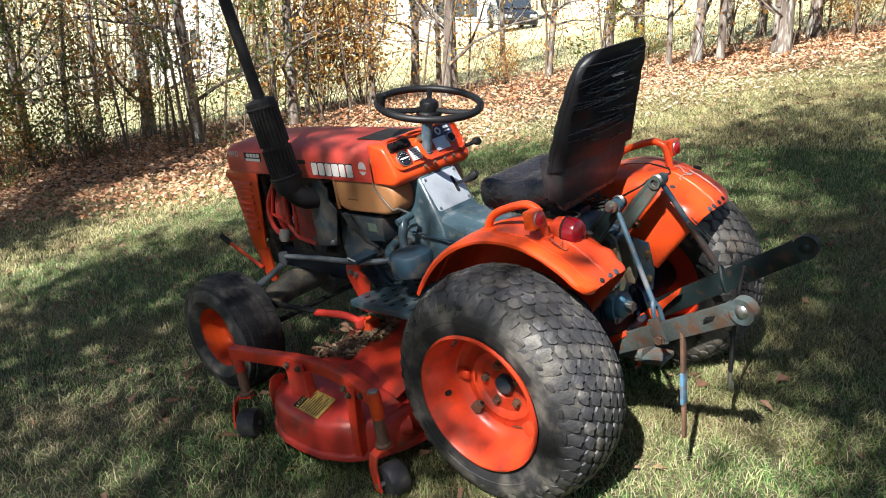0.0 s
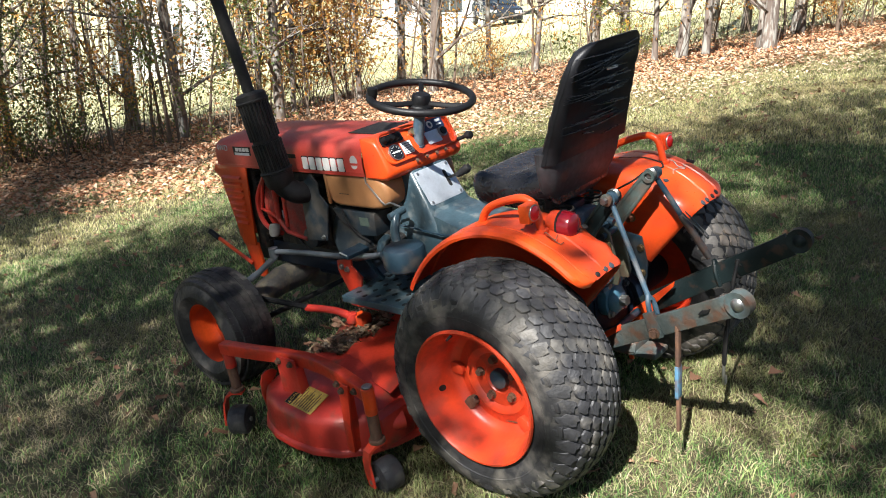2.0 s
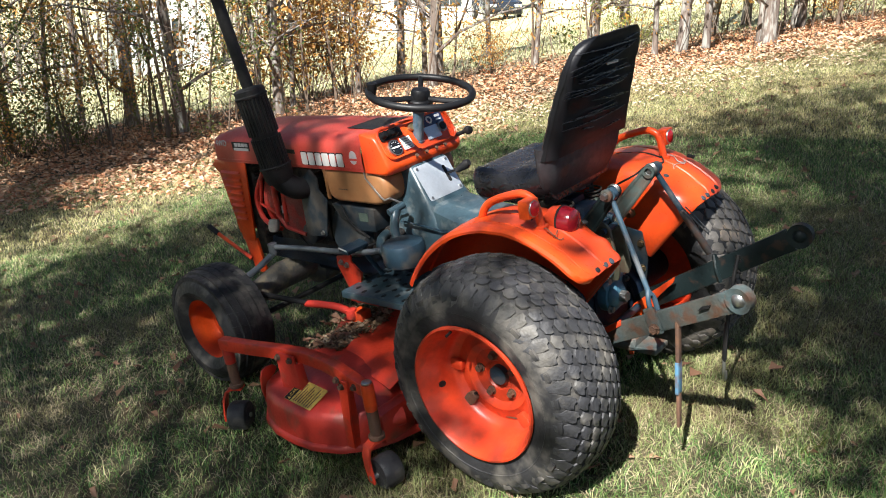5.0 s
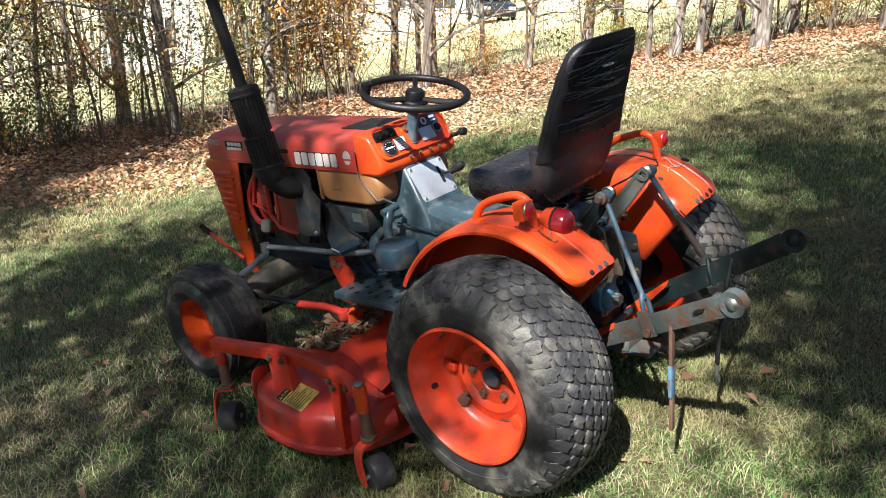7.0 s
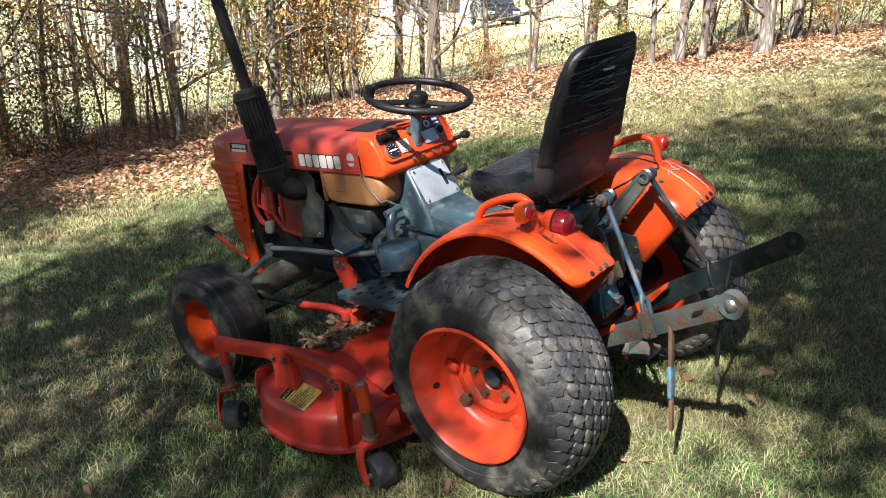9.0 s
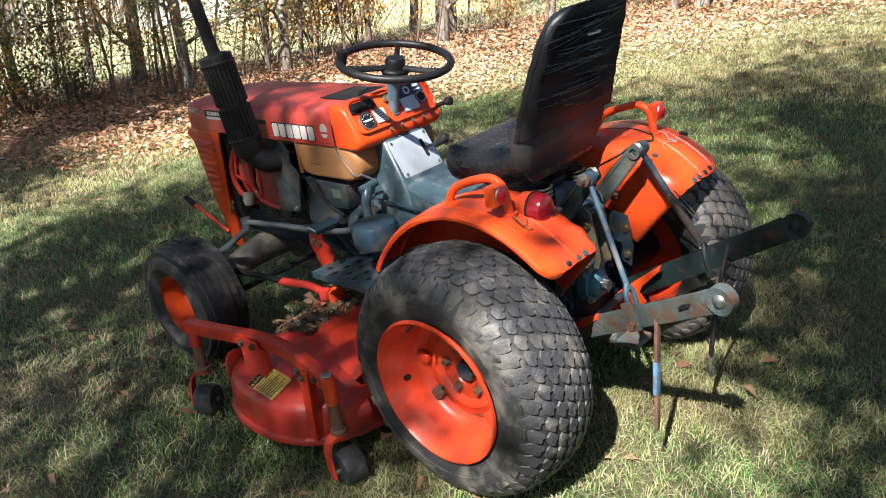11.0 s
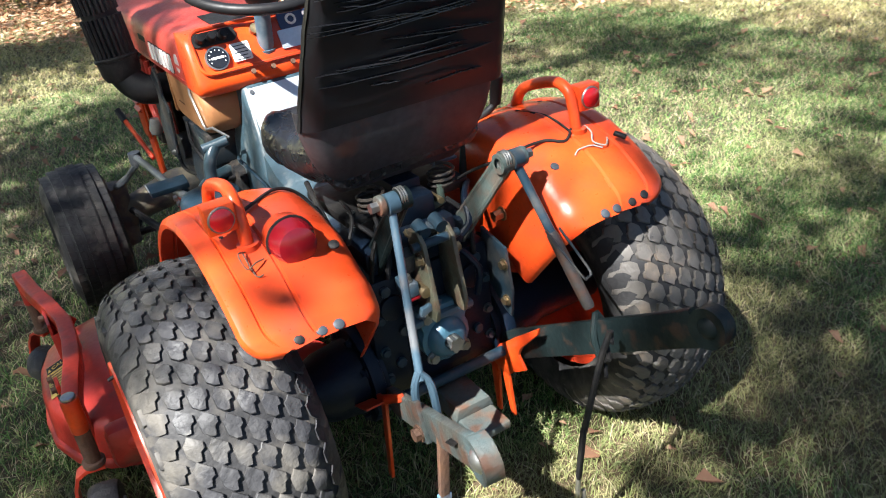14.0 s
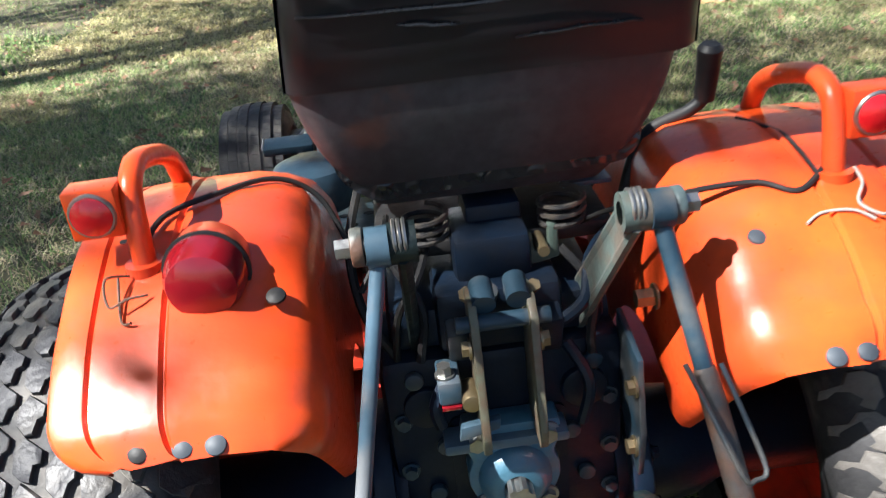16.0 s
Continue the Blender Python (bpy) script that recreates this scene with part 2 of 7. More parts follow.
# Dry straw-coloured lawn, with the sun's brightness there added into the blade colours.
SUNLIT_DRY_LAWN = material("sunlit_dry_lawn_grass", (0.30, 0.33, 0.13), None, 0.55, amount=0.25, scale=0.9, fine=3.0, bump=0.0, thin=0.25, dirt=(0.30, 0.22, 0.10), dirt_amount=0.4, edge=(0.48, 0.62),
                    island=[(0.16, 0.21, 0.055), (0.38, 0.37, 0.14), (0.58, 0.49, 0.25), (0.74, 0.62, 0.41)])
FIELD = material("dry_field_grass", (0.42, 0.40, 0.25), None, 0.6, amount=0.25, scale=0.5, fine=2.0, bump=0.0, thin=0.3,
                 island=[(0.26, 0.30, 0.12), (0.38, 0.39, 0.19), (0.50, 0.47, 0.28), (0.60, 0.54, 0.36)])
STRAW = material("dead_straw", (0.38, 0.30, 0.18), None, 0.6, thin=0.2, amount=0.2, scale=2.0, fine=9.0, bump=0.0,
                 island=[(0.20, 0.15, 0.085), (0.42, 0.34, 0.21), (0.62, 0.53, 0.37)])
BROWN_LEAF = material("loose_brown_leaves", (0.26, 0.12, 0.06), None, 0.7, thin=0.15, amount=0.15, scale=2.0, fine=30.0, bump=0.1,
                      island=[(0.10, 0.05, 0.03), (0.22, 0.12, 0.07), (0.34, 0.21, 0.13), (0.15, 0.075, 0.045)])
LITTER = material("fallen_leaves", (0.26, 0.12, 0.06), None, 0.7, thin=0.15, amount=0.15, scale=2.0, fine=30.0, bump=0.1,
                  island=[(0.30, 0.105, 0.045), (0.52, 0.25, 0.115), (0.64, 0.40, 0.23), (0.74, 0.56, 0.38), (0.46, 0.175, 0.07)])
# Tan leaves in paler tones that carry the sunlight of the open strip.
SUNLIT_LEAF = material("sunlit_pale_leaves", (0.55, 0.42, 0.28), None, 0.7, thin=0.15, amount=0.15, scale=2.0, fine=30.0, bump=0.1,
                    island=[(0.34, 0.20, 0.11), (0.58, 0.42, 0.26), (0.72, 0.58, 0.40), (0.78, 0.68, 0.52)])
LEAF_DRY = material("autumn_leaves", (0.30, 0.17, 0.05), None, 0.6, thin=0.4, amount=0.15, scale=1.0, fine=20.0, bump=0.0,
                    island=[(0.58, 0.36, 0.07), (0.66, 0.28, 0.05), (0.34, 0.25, 0.07), (0.48, 0.17, 0.045), (0.60, 0.44, 0.16)])
LEAF_GREEN = material("green_leaves", (0.09, 0.12, 0.03), None, 0.55, thin=0.35, amount=0.15, scale=1.0, fine=20.0, bump=0.0,
                      island=[(0.05, 0.09, 0.02), (0.10, 0.15, 0.03), (0.20, 0.19, 0.04), (0.07, 0.10, 0.025)])
LEAF_LIME = material("yellow_green_leaves", (0.22, 0.26, 0.05), None, 0.55, thin=0.45, amount=0.15, scale=1.0, fine=20.0, bump=0.0,
                     island=[(0.16, 0.24, 0.035), (0.30, 0.36, 0.06), (0.42, 0.40, 0.09), (0.22, 0.20, 0.06)])
LEAF_FAR = material("far_brown_leaves", (0.22, 0.15, 0.08), None, 0.7, amount=0.2, scale=1.0, fine=10.0, bump=0.0,
                    island=[(0.28, 0.18, 0.12), (0.40, 0.28, 0.19), (0.22, 0.22, 0.10), (0.46, 0.37, 0.25), (0.34, 0.17, 0.10)])
BARK = material("grey_brown_bark", (0.20, 0.155, 0.125), (0.075, 0.055, 0.045), 0.9, scale=9, fine=30, amount=1.0, bump=1.0, stretch=(1, 1, 0.22), dirt=(0.34, 0.33, 0.29), dirt_amount=0.75, per_object=0.35, edge=(0.5, 0.6))
TWIG = material("dry_twigs", (0.16, 0.115, 0.08), (0.10, 0.07, 0.05), 0.85, scale=6, fine=40, amount=0.6, bump=0.2)
SIDING = material("white_siding", (0.76, 0.76, 0.74), (0.66, 0.66, 0.64), 0.6, scale=3, fine=30, amount=0.4, bump=0.02)
ROOF = material("grey_shingles", (0.10, 0.10, 0.105), (0.06, 0.06, 0.062), 0.9, scale=6, fine=40, amount=0.7, bump=0.3)
PANE = material("window_glass", (0.03, 0.04, 0.05), None, 0.05, scale=3, fine=20, amount=0.2, bump=0.0, coat=1.0)
CARPAINT = material("dark_car_paint", (0.02, 0.024, 0.03), (0.03, 0.033, 0.04), 0.2, scale=5, fine=60, amount=0.3, bump=0.0, coat=0.8)

# ---- shapes ----
def finish(bm, name, mat, smooth=38):
    """A mesh from bm, smooth but for its sharp edges."""
    bm.normal_update()
    for f in bm.faces:
        f.smooth = True
    for e in bm.edges:
        e.smooth = len(e.link_faces) == 2 and e.calc_face_angle(0) < radians(smooth)
    me = bpy.data.meshes.new(name)
    bm.to_mesh(me)
    bm.free()
    for m in mat if isinstance(mat, (list, tuple)) else [mat]:
        me.materials.append(m)
    return me


def part(name, bm, mat, parent=None, label="", at=None):
    """One mesh object under a thing or a part."""
    ob = new(name, finish(bm, name, mat))
    if parent:
        ob.parent = parent
    if at is not None:
        ob.matrix_basis = at
    return tagged(ob, label)


def B():
    return bmesh.new()


def join(bm, tmp, m=None):
    if m is not None:
        bmesh.ops.transform(tmp, matrix=m, verts=tmp.verts)
    me = bpy.data.meshes.new("tmp")
    tmp.to_mesh(me)
    tmp.free()
    bm.from_mesh(me)
    bpy.data.meshes.remove(me)
    return bm


def box(bm, lo, hi, bevel=0.004, rot=None, seg=2):
    """A box from corner to corner, with rounded edges; rot: degrees about its centre."""
    t = bmesh.new()
    bmesh.ops.create_cube(t, size=1)
    s = [abs(b - a) for a, b in zip(lo, hi)]
    bmesh.ops.scale(t, vec=s, verts=t.verts)
    bevel = min(bevel, 0.45 * min(s))
    if bevel > 0:
        bmesh.ops.bevel(t, geom=list(t.edges), offset=bevel, segments=seg, affect="EDGES", profile=0.5)
    c = [(a + b) / 2 for a, b in zip(lo, hi)]
    return join(bm, t, pose(*c, *(rot or (0, 0, 0))))


def rod(bm, a, b, r, r2=None, n=16, bevel=0.0):
    """A round bar from a to b."""
    a, b = Vector(a), Vector(b)
    t = bmesh.new()
    bmesh.ops.create_cone(t, cap_ends=True, segments=n, radius1=r, radius2=r if r2 is None else r2, depth=(b - a).length)
    if bevel:
        rims = [e for e in t.edges if any(len(f.verts) > 4 for f in e.link_faces)]
        bmesh.ops.bevel(t, geom=rims, offset=bevel, segments=2, affect="EDGES", profile=0.5)
    return join(bm, t, Matrix.Translation((a + b) / 2) @ (b - a).to_track_quat("Z", "Y").to_matrix().to_4x4())


def curve_through(pts, k=6):
    """A smooth line through points."""
    p = [Vector(q) for q in pts]
    out = []
    for i in range(len(p) - 1):
        a, b, c, d = p[max(0, i - 1)], p[i], p[i + 1], p[min(len(p) - 1, i + 2)]
        for j in range(k):
            t = j / k
            out.append(0.5 * (2 * b + (c - a) * t + (2 * a - 5 * b + 4 * c - d) * t * t + (3 * b - a - 3 * c + d) * t ** 3))
    return out + [p[-1]]


def tube(bm, pts, r, n=10, closed=False, squash=1.0):
    """A round bar along points; r a number or one for each point."""
    pts = [Vector(p) for p in pts]
    rs = r if isinstance(r, (list, tuple)) else [r] * len(pts)
    rings, side = [], None
    for i, p in enumerate(pts):
        a = pts[i - 1] if closed or i else pts[0]
        b = pts[(i + 1) % len(pts)] if closed or i < len(pts) - 1 else pts[-1]
        d = (b - a).normalized()
        if side is None:
            side = d.orthogonal().normalized()
        side = (side - d * side.dot(d)).normalized()
        up = d.cross(side)
        rings.append([bm.verts.new(p + rs[i] * (math.cos(q) * side + squash * math.sin(q) * up)) for q in (2 * math.pi * j / n for j in range(n))])
    last = len(rings) if closed else len(rings) - 1
    for i in range(last):
        u, v = rings[i], rings[(i + 1) % len(rings)]
        for j in range(n):
            bm.faces.new((u[j], u[(j + 1) % n], v[(j + 1) % n], v[j]))
    if not closed:
        bm.faces.new(rings[0][::-1]), bm.faces.new(rings[-1])
    return bm


def lathe(bm, prof, centre=(0, 0, 0), n=48, turn=None):
    """A profile of (x along the axis, radius) turned about the x axis."""
    t = bmesh.new()
    rings = [[t.verts.new((x, r * math.cos(a), r * math.sin(a))) for a in (2 * math.pi * j / n for j in range(n))] for x, r in prof]
    for u, v in zip(rings, rings[1:]):
        for j in range(n):
            t.faces.new((u[j], u[(j + 1) % n], v[(j + 1) % n], v[j]))
    bmesh.ops.remove_doubles(t, verts=t.verts, dist=1e-5)
    bmesh.ops.recalc_face_normals(t, faces=t.faces)
    return join(bm, t, Matrix.Translation(centre) @ (turn or Matrix.Identity(4)))


def slab(bm, poly, axis, lo, hi, bevel=0.0):
    """A polygon drawn in the two other axes, extruded along axis from lo to hi."""
    t = bmesh.new()
    put = {"x": lambda a, b, c: (c, a, b), "y": lambda a, b, c: (a, c, b), "z": lambda a, b, c: (a, b, c)}[axis]
    f = t.faces.new([t.verts.new(put(a, b, lo)) for a, b in poly])
    up = bmesh.ops.extrude_face_region(t, geom=[f])
    d = Vector(put(0, 0, hi - lo))
    bmesh.ops.translate(t, vec=d, verts=[v for v in up["geom"] if isinstance(v, bmesh.types.BMVert)])
    bmesh.ops.recalc_face_normals(t, faces=t.faces)
    if bevel:
        bmesh.ops.bevel(t, geom=list(t.edges), offset=bevel, segments=2, affect="EDGES", profile=0.5)
    return join(bm, t)


def sheet(bm, rows, thick, flip=False):
    """A bent metal sheet through rows of points."""
    t = bmesh.new()
    vs = [[t.verts.new(p) for p in row] for row in rows]
    for a, b in zip(vs, vs[1:]):
        for j in range(len(a) - 1):
            q = (a[j], a[j + 1], b[j + 1], b[j])
            t.faces.new(q[::-1] if flip else q)
    t.normal_update()
    bmesh.ops.solidify(t, geom=list(t.faces), thickness=thick)
    return join(bm, t)


def rounded(w, h, r, k=4):
    """A rectangle of w by h with rounded corners, as a polygon about 0, 0."""
    out = []
    for cx, cy, a in ((w / 2 - r, h / 2 - r, 0), (r - w / 2, h / 2 - r, 90), (r - w / 2, r - h / 2, 180), (w / 2 - r, r - h / 2, 270)):
        out += [(cx + r * math.cos(radians(a + 90 * j / k)), cy + r * math.sin(radians(a + 90 * j / k))) for j in range(k + 1)]
    return out


def loft(bm, rings, caps=True):
    vs = [[bm.verts.new(p) for p in ring] for ring in rings]
    n = len(vs[0])
    for a, b in zip(vs, vs[1:]):
        for j in range(n):
            bm.faces.new((a[j], a[(j + 1) % n], b[(j + 1) % n], b[j]))
    if caps:
        bm.faces.new(vs[0][::-1]), bm.faces.new(vs[-1])
    bmesh.ops.recalc_face_normals(bm, faces=bm.faces)
    return bm


def bolt(bm, p, way, r=0.009, h=0.008):
    """A hexagon head on a washer."""
    p, way = Vector(p), Vector(way).normalized()
    rod(bm, p, p + way * 0.003, r * 1.35, n=14)
    return rod(bm, p, p + way * (h + 0.003), r, n=6)


def letters(name, text, size, m, mat, parent, label=""):
    """Flat lettering as a mesh."""
    c = bpy.data.curves.new(name, "FONT")
    c.body, c.size, c.extrude = text, size, 0.0006
    ob = bpy.data.objects.new("tmp_text", c)
    scene.collection.objects.link(ob)
    me = bpy.data.meshes.new_from_object(ob.evaluated_get(bpy.context.evaluated_depsgraph_get()))
    bpy.data.objects.remove(ob)
    me.name = name
    me.materials.clear()
    me.materials.append(mat)
    made = new(name, me)
    made.parent = parent
    made.matrix_basis = m
    return tagged(made, label)


def thing(name, label, category, at=None, group="", kind=""):
    ob = new(name)
    ob.empty_display_size = 0.1
    ob.matrix_basis = at if at is not None else Matrix.Identity(4)
    return tagged(ob, label, category, group, kind)


def mesh_from(name, verts, faces, mat, parent=None, smooth=False):
    """A large mesh from arrays: verts n x 3, faces m x k."""
    me = bpy.data.meshes.new(name)
    verts, faces = np.asarray(verts, np.float32), np.asarray(faces, np.int32)
    k = faces.shape[1]
    me.vertices.add(len(verts)), me.loops.add(faces.size), me.polygons.add(len(faces))
    me.vertices.foreach_set("co", verts.ravel())
    me.loops.foreach_set("vertex_index", faces.ravel())
    me.polygons.foreach_set("loop_start", np.arange(0, faces.size, k, dtype=np.int32))
    me.polygons.foreach_set("use_smooth", np.full(len(faces), smooth))
    me.update(calc_edges=True)
    me.materials.append(mat)
    ob = new(name, me)
    if parent:
        ob.parent = parent
    return ob

# ---- the ground: one sheet, sloping as the lawn does and levelling out far off ----
NORMAL = TR.to_3x3() @ Vector((0, 0, 1))


def height(x, y):
    """The lawn's height under a place of the world; works on arrays."""
    u = -(NORMAL.x * x + NORMAL.y * y) / NORMAL.z
    u = 6.0 * np.tanh(u / 6.0)
    past = ((x - 0.6) * 7.3 + (y - 7.3) * 5.7) / 9.26 - 3.0
    u = u - 3.5 * np.tanh(np.maximum(0.0, past) * 0.058 / 3.5)
    return u + 0.018 * np.sin(1.7 * x + 0.6) * np.sin(1.3 * y + 1.0) * np.minimum(1.0, (x * x + y * y) / 9)


def spot(x, y, z=0.0):
    """A place on the lawn, from the tractor's own axes to the world."""
    p = TR @ Vector((x, y, 0))
    return Vector((p.x, p.y, float(height(p.x, p.y)) + z))


steps = np.concatenate([np.linspace(-900, -60, 15)[:-1], np.linspace(-60, -12, 17)[:-1], np.linspace(-12, 12, 97), np.linspace(12, 60, 17)[1:], np.linspace(60, 900, 15)[1:]])
gx, gy = np.meshgrid(steps, steps, indexing="ij")
n_side = len(steps)
idx = np.arange(n_side * n_side).reshape(n_side, n_side)
quads = np.stack([idx[:-1, :-1], idx[1:, :-1], idx[1:, 1:], idx[:-1, 1:]], -1).reshape(-1, 4)
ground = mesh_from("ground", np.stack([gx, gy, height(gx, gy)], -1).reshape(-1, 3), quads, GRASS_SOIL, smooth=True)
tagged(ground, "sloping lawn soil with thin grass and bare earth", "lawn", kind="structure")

rng = np.random.default_rng(7)


def local(p):
    """From arrays of places in the tractor's axes to the world, on the lawn."""
    m = np.array(TR.to_3x3())
    q = np.concatenate([p, np.zeros((len(p), 1))], 1) @ m.T
    return np.stack([q[:, 0], q[:, 1], height(q[:, 0], q[:, 1])], -1)


def blades(name, p, tall, wide, lean, mat, label, category):
    """Grass: one bent blade of two faces at each place."""
    n = len(p)
    a = rng.uniform(0, 2 * np.pi, n)
    h = rng.uniform(*tall, n)
    w = rng.uniform(*wide, n)
    bend = rng.uniform(*lean, n) * h
    side = np.stack([np.cos(a), np.sin(a), np.zeros(n)], -1) * w[:, None] / 2
    b = a + rng.uniform(0.6, 2.5, n)
    out = np.stack([np.cos(b), np.sin(b), np.zeros(n)], -1) * bend[:, None]
    up = np.array([0, 0, 1.0])
    mid = p + out * 0.35 + up * (0.6 * h)[:, None]
    tip = p + out + up * h[:, None]
    v = np.stack([p - side - up * 0.01, p + side - up * 0.01, mid + side * 0.7, mid - side * 0.7, tip], 1).reshape(-1, 3)
    i = np.arange(n) * 5
    f = np.concatenate([np.stack([i, i + 1, i + 2], -1), np.stack([i, i + 2, i + 3], -1), np.stack([i + 3, i + 2, i + 4], -1)])
    return tagged(mesh_from(name, v, f, mat), label, category, kind="stuff")


def wood_edge(p):
    """How far a place lies past the edge of the woods, in metres."""
    return ((p[:, 0] - 0.6) * 7.3 + (p[:, 1] - 7.3) * 5.7) / 9.26 - 0.42 - 0.27 * np.clip(p[:, 0] - 3.7, 0, 5)


def flat_leaves(name, p, size, lift, mat, label):
    """Fallen leaves, each folded along its rib."""
    n = len(p)
    a = rng.uniform(0, 2 * np.pi, n)
    s = rng.uniform(*size, n)
    c, d = np.stack([np.cos(a), np.sin(a), rng.normal(0, 0.25, n)], -1), np.stack([-np.sin(a), np.cos(a), rng.normal(0, 0.3, n)], -1)
    up = np.array([0, 0, 1.0])
    q = p + up * rng.uniform(*lift, n)[:, None]
    curl = up * (s * rng.uniform(0.05, 0.4, n))[:, None]
    pts = []
    for u, v, k in ((-0.6, 0, 0.1), (-0.22, 0.34, 1), (0.16, 0.15, 0.5), (0.65, 0, 0.3), (0.30, -0.32, 1), (-0.08, -0.17, 0.4)):
        pts.append(q + c * (u * s)[:, None] + d * (v * s)[:, None] + curl * k)
    v = np.stack(pts, 1).reshape(-1, 3)
    i = np.arange(n) * 6
    f = np.concatenate([np.stack([i, i + 3, i + 2, i + 1], -1), np.stack([i, i + 5, i + 4, i + 3], -1)])
    return tagged(mesh_from(name, v, f, mat), label, "leaves", kind="stuff")


def scatter(n, x, y, keep=None):
    p = np.stack([rng.uniform(*x, n), rng.uniform(*y, n)], -1)
    return p if keep is None else p[keep(p)]


def patchy(p, k=1.0):
    return 0.5 + 0.25 * np.sin(p[:, 0] * 2.3 * k + 1.0 + np.sin(p[:, 1] * 1.7 * k)) + 0.25 * np.sin(p[:, 1] * 2.9 * k + 0.4 + np.sin(p[:, 0] * 1.1 * k))


lawn = scatter(95000, (-0.9, 2.3), (-1.5, 0.9), lambda p: rng.uniform(0, 1, len(p)) < 0.45 + 0.55 * patchy(p, 1.6))
blades("short_grass", local(lawn), (0.010, 0.032), (0.0018, 0.0036), (0.6, 2.4), GRASS, "dense fine grass behind the tractor", "grass")
lawn = scatter(360000, (-2.6, 3.6), (-1.5, 4.6), lambda p: (rng.uniform(0, 1, len(p)) < 0.35 + 0.65 * patchy(p)) & (wood_edge(p) < -0.2))
blades("short_grass", local(lawn), (0.012, 0.040), (0.0022, 0.0044), (0.5, 2.0), GRASS, "short patchy autumn lawn grass, green and straw", "grass")
lawn = scatter(90000, (-2.6, 3.6), (4.6, 8.2), lambda p: wood_edge(p) < 0.1)
blades("mown_grass", local(lawn), (0.014, 0.036), (0.0034, 0.0066), (0.5, 2.0), SUNLIT_DRY_LAWN, "short lawn grass ahead of the tractor", "grass")
lawn = scatter(180000, (3.6, 8.2), (-1.5, 6.0), lambda p: wood_edge(p) < 0.7)
blades("mown_grass", local(lawn), (0.014, 0.036), (0.0034, 0.0066), (0.5, 2.0), SUNLIT_DRY_LAWN, "short lawn grass fading into leaf litter", "grass")
lawn = scatter(130000, (-5, 11), (-3.5, 12), lambda p: (wood_edge(p) < 0.2) & ((p[:, 0] < -2.6) | ((p[:, 0] > 3.6) & (p[:, 1] > 6.0)) | (p[:, 0] > 8.2) | (p[:, 1] < -1.5) | ((p[:, 1] > 8.2) & (p[:, 0] < 3.6))))
blades("lawn_grass", local(lawn), (0.018, 0.042), (0.004, 0.008), (0.5, 2.0), GRASS, "short lawn grass running up to the woods", "grass")
lawn = scatter(70000, (-11, -2.6), (-9, 6))
blades("rough_grass", local(lawn), (0.03, 0.07), (0.008, 0.016), (0.6, 2.0), GRASS, "rougher lawn grass under the shade trees", "grass")
field = scatter(100000, (1, 26), (0, 30), lambda p: (wood_edge(p) > 4.2) & (wood_edge(p) < 17))
blades("field_grass", local(field), (0.02, 0.07), (0.016, 0.036), (0.6, 2.2), FIELD, "pale dry grass of the field behind the woods", "grass")
straw = scatter(130000, (-2.6, 3.6), (-1.5, 4.6), lambda p: (rng.uniform(0, 1, len(p)) < 1.15 - patchy(p, 0.8)) & (wood_edge(p) < -0.2))
blades("dead_straw", local(straw), (0.010, 0.026), (0.0020, 0.0040), (1.5, 4.5), STRAW, "pale dead straw lying in the lawn", "grass")
weeds = scatter(330, (-0.15, 0.35), (-1.0, -0.35), lambda p: (p[:, 0] - 0.03) ** 2 + (p[:, 1] + 0.72) ** 2 < 0.012)
blades("grass_tuft", local(weeds), (0.03, 0.065), (0.004, 0.007), (0.6, 1.5), LEAF_GREEN, "fresh green tuft of grass in the lawn", "grass")

floor = scatter(230000, (-3, 13), (-2, 16), lambda p: (wood_edge(p) > -0.8 + 1.3 * rng.random(len(p)) ** 2 + 0.9 * np.clip(p[:, 0] - 3.4, 0, 1) - 0.75 * np.clip(2.6 - p[:, 0], 0, 1)) & (wood_edge(p) < 3.9 * rng.random(len(p)) ** 0.6 + 0.3))
flat_leaves("leaf_litter", local(floor), (0.024, 0.064), (0.005, 0.045), LITTER, "thick brown and tan fallen leaves under the trees")
thin_ = scatter(60000, (2.8, 9.5), (-2, 8), lambda p: (wood_edge(p) > -0.6 + 1.1 * rng.random(len(p))) & (wood_edge(p) < 1.1))
flat_leaves("fallen_leaves", local(thin_), (0.018, 0.048), (0.006, 0.035), SUNLIT_LEAF, "tan leaves strewn over grass, coloured paler for the sun on them")
loose = scatter(6500, (-3, 6), (-1.6, 8), lambda p: (wood_edge(p) < 0) & (rng.random(len(p)) < 0.35 + 0.65 * np.exp(wood_edge(p) * 0.8)))
flat_leaves("fallen_leaves", local(loose), (0.012, 0.060), (0.008, 0.026), BROWN_LEAF, "dry brown leaves scattered over the lawn")


# ---- trees ----
def limb(bm, a, way, length, r, rnd, depth, tips, n=7, wander=0.16, rise=0.10):
    """A tapered, wandering branch with smaller ones on it."""
    k = max(3, int(length / 0.35)) if depth else max(3, int(length / 0.25))
    k = min(k, 16)
    pts, d, p = [Vector(a)], Vector(way).normalized(), Vector(a)
    for i in range(k):
        d = (d + Vector((rnd.gauss(0, wander), rnd.gauss(0, wander), rnd.gauss(0, wander) + rise * (depth < 2)))).normalized()
        p = p + d * (length / k)
        pts.append(p.copy())
    rs = [r * (1 - 0.82 * i / k) for i in range(k + 1)]
    tube(bm, pts, rs, n)
    if depth == 0 or depth == 1:
        tips += pts[len(pts) // 2:]
    else:
        tips += pts[-2:]
    return pts, rs


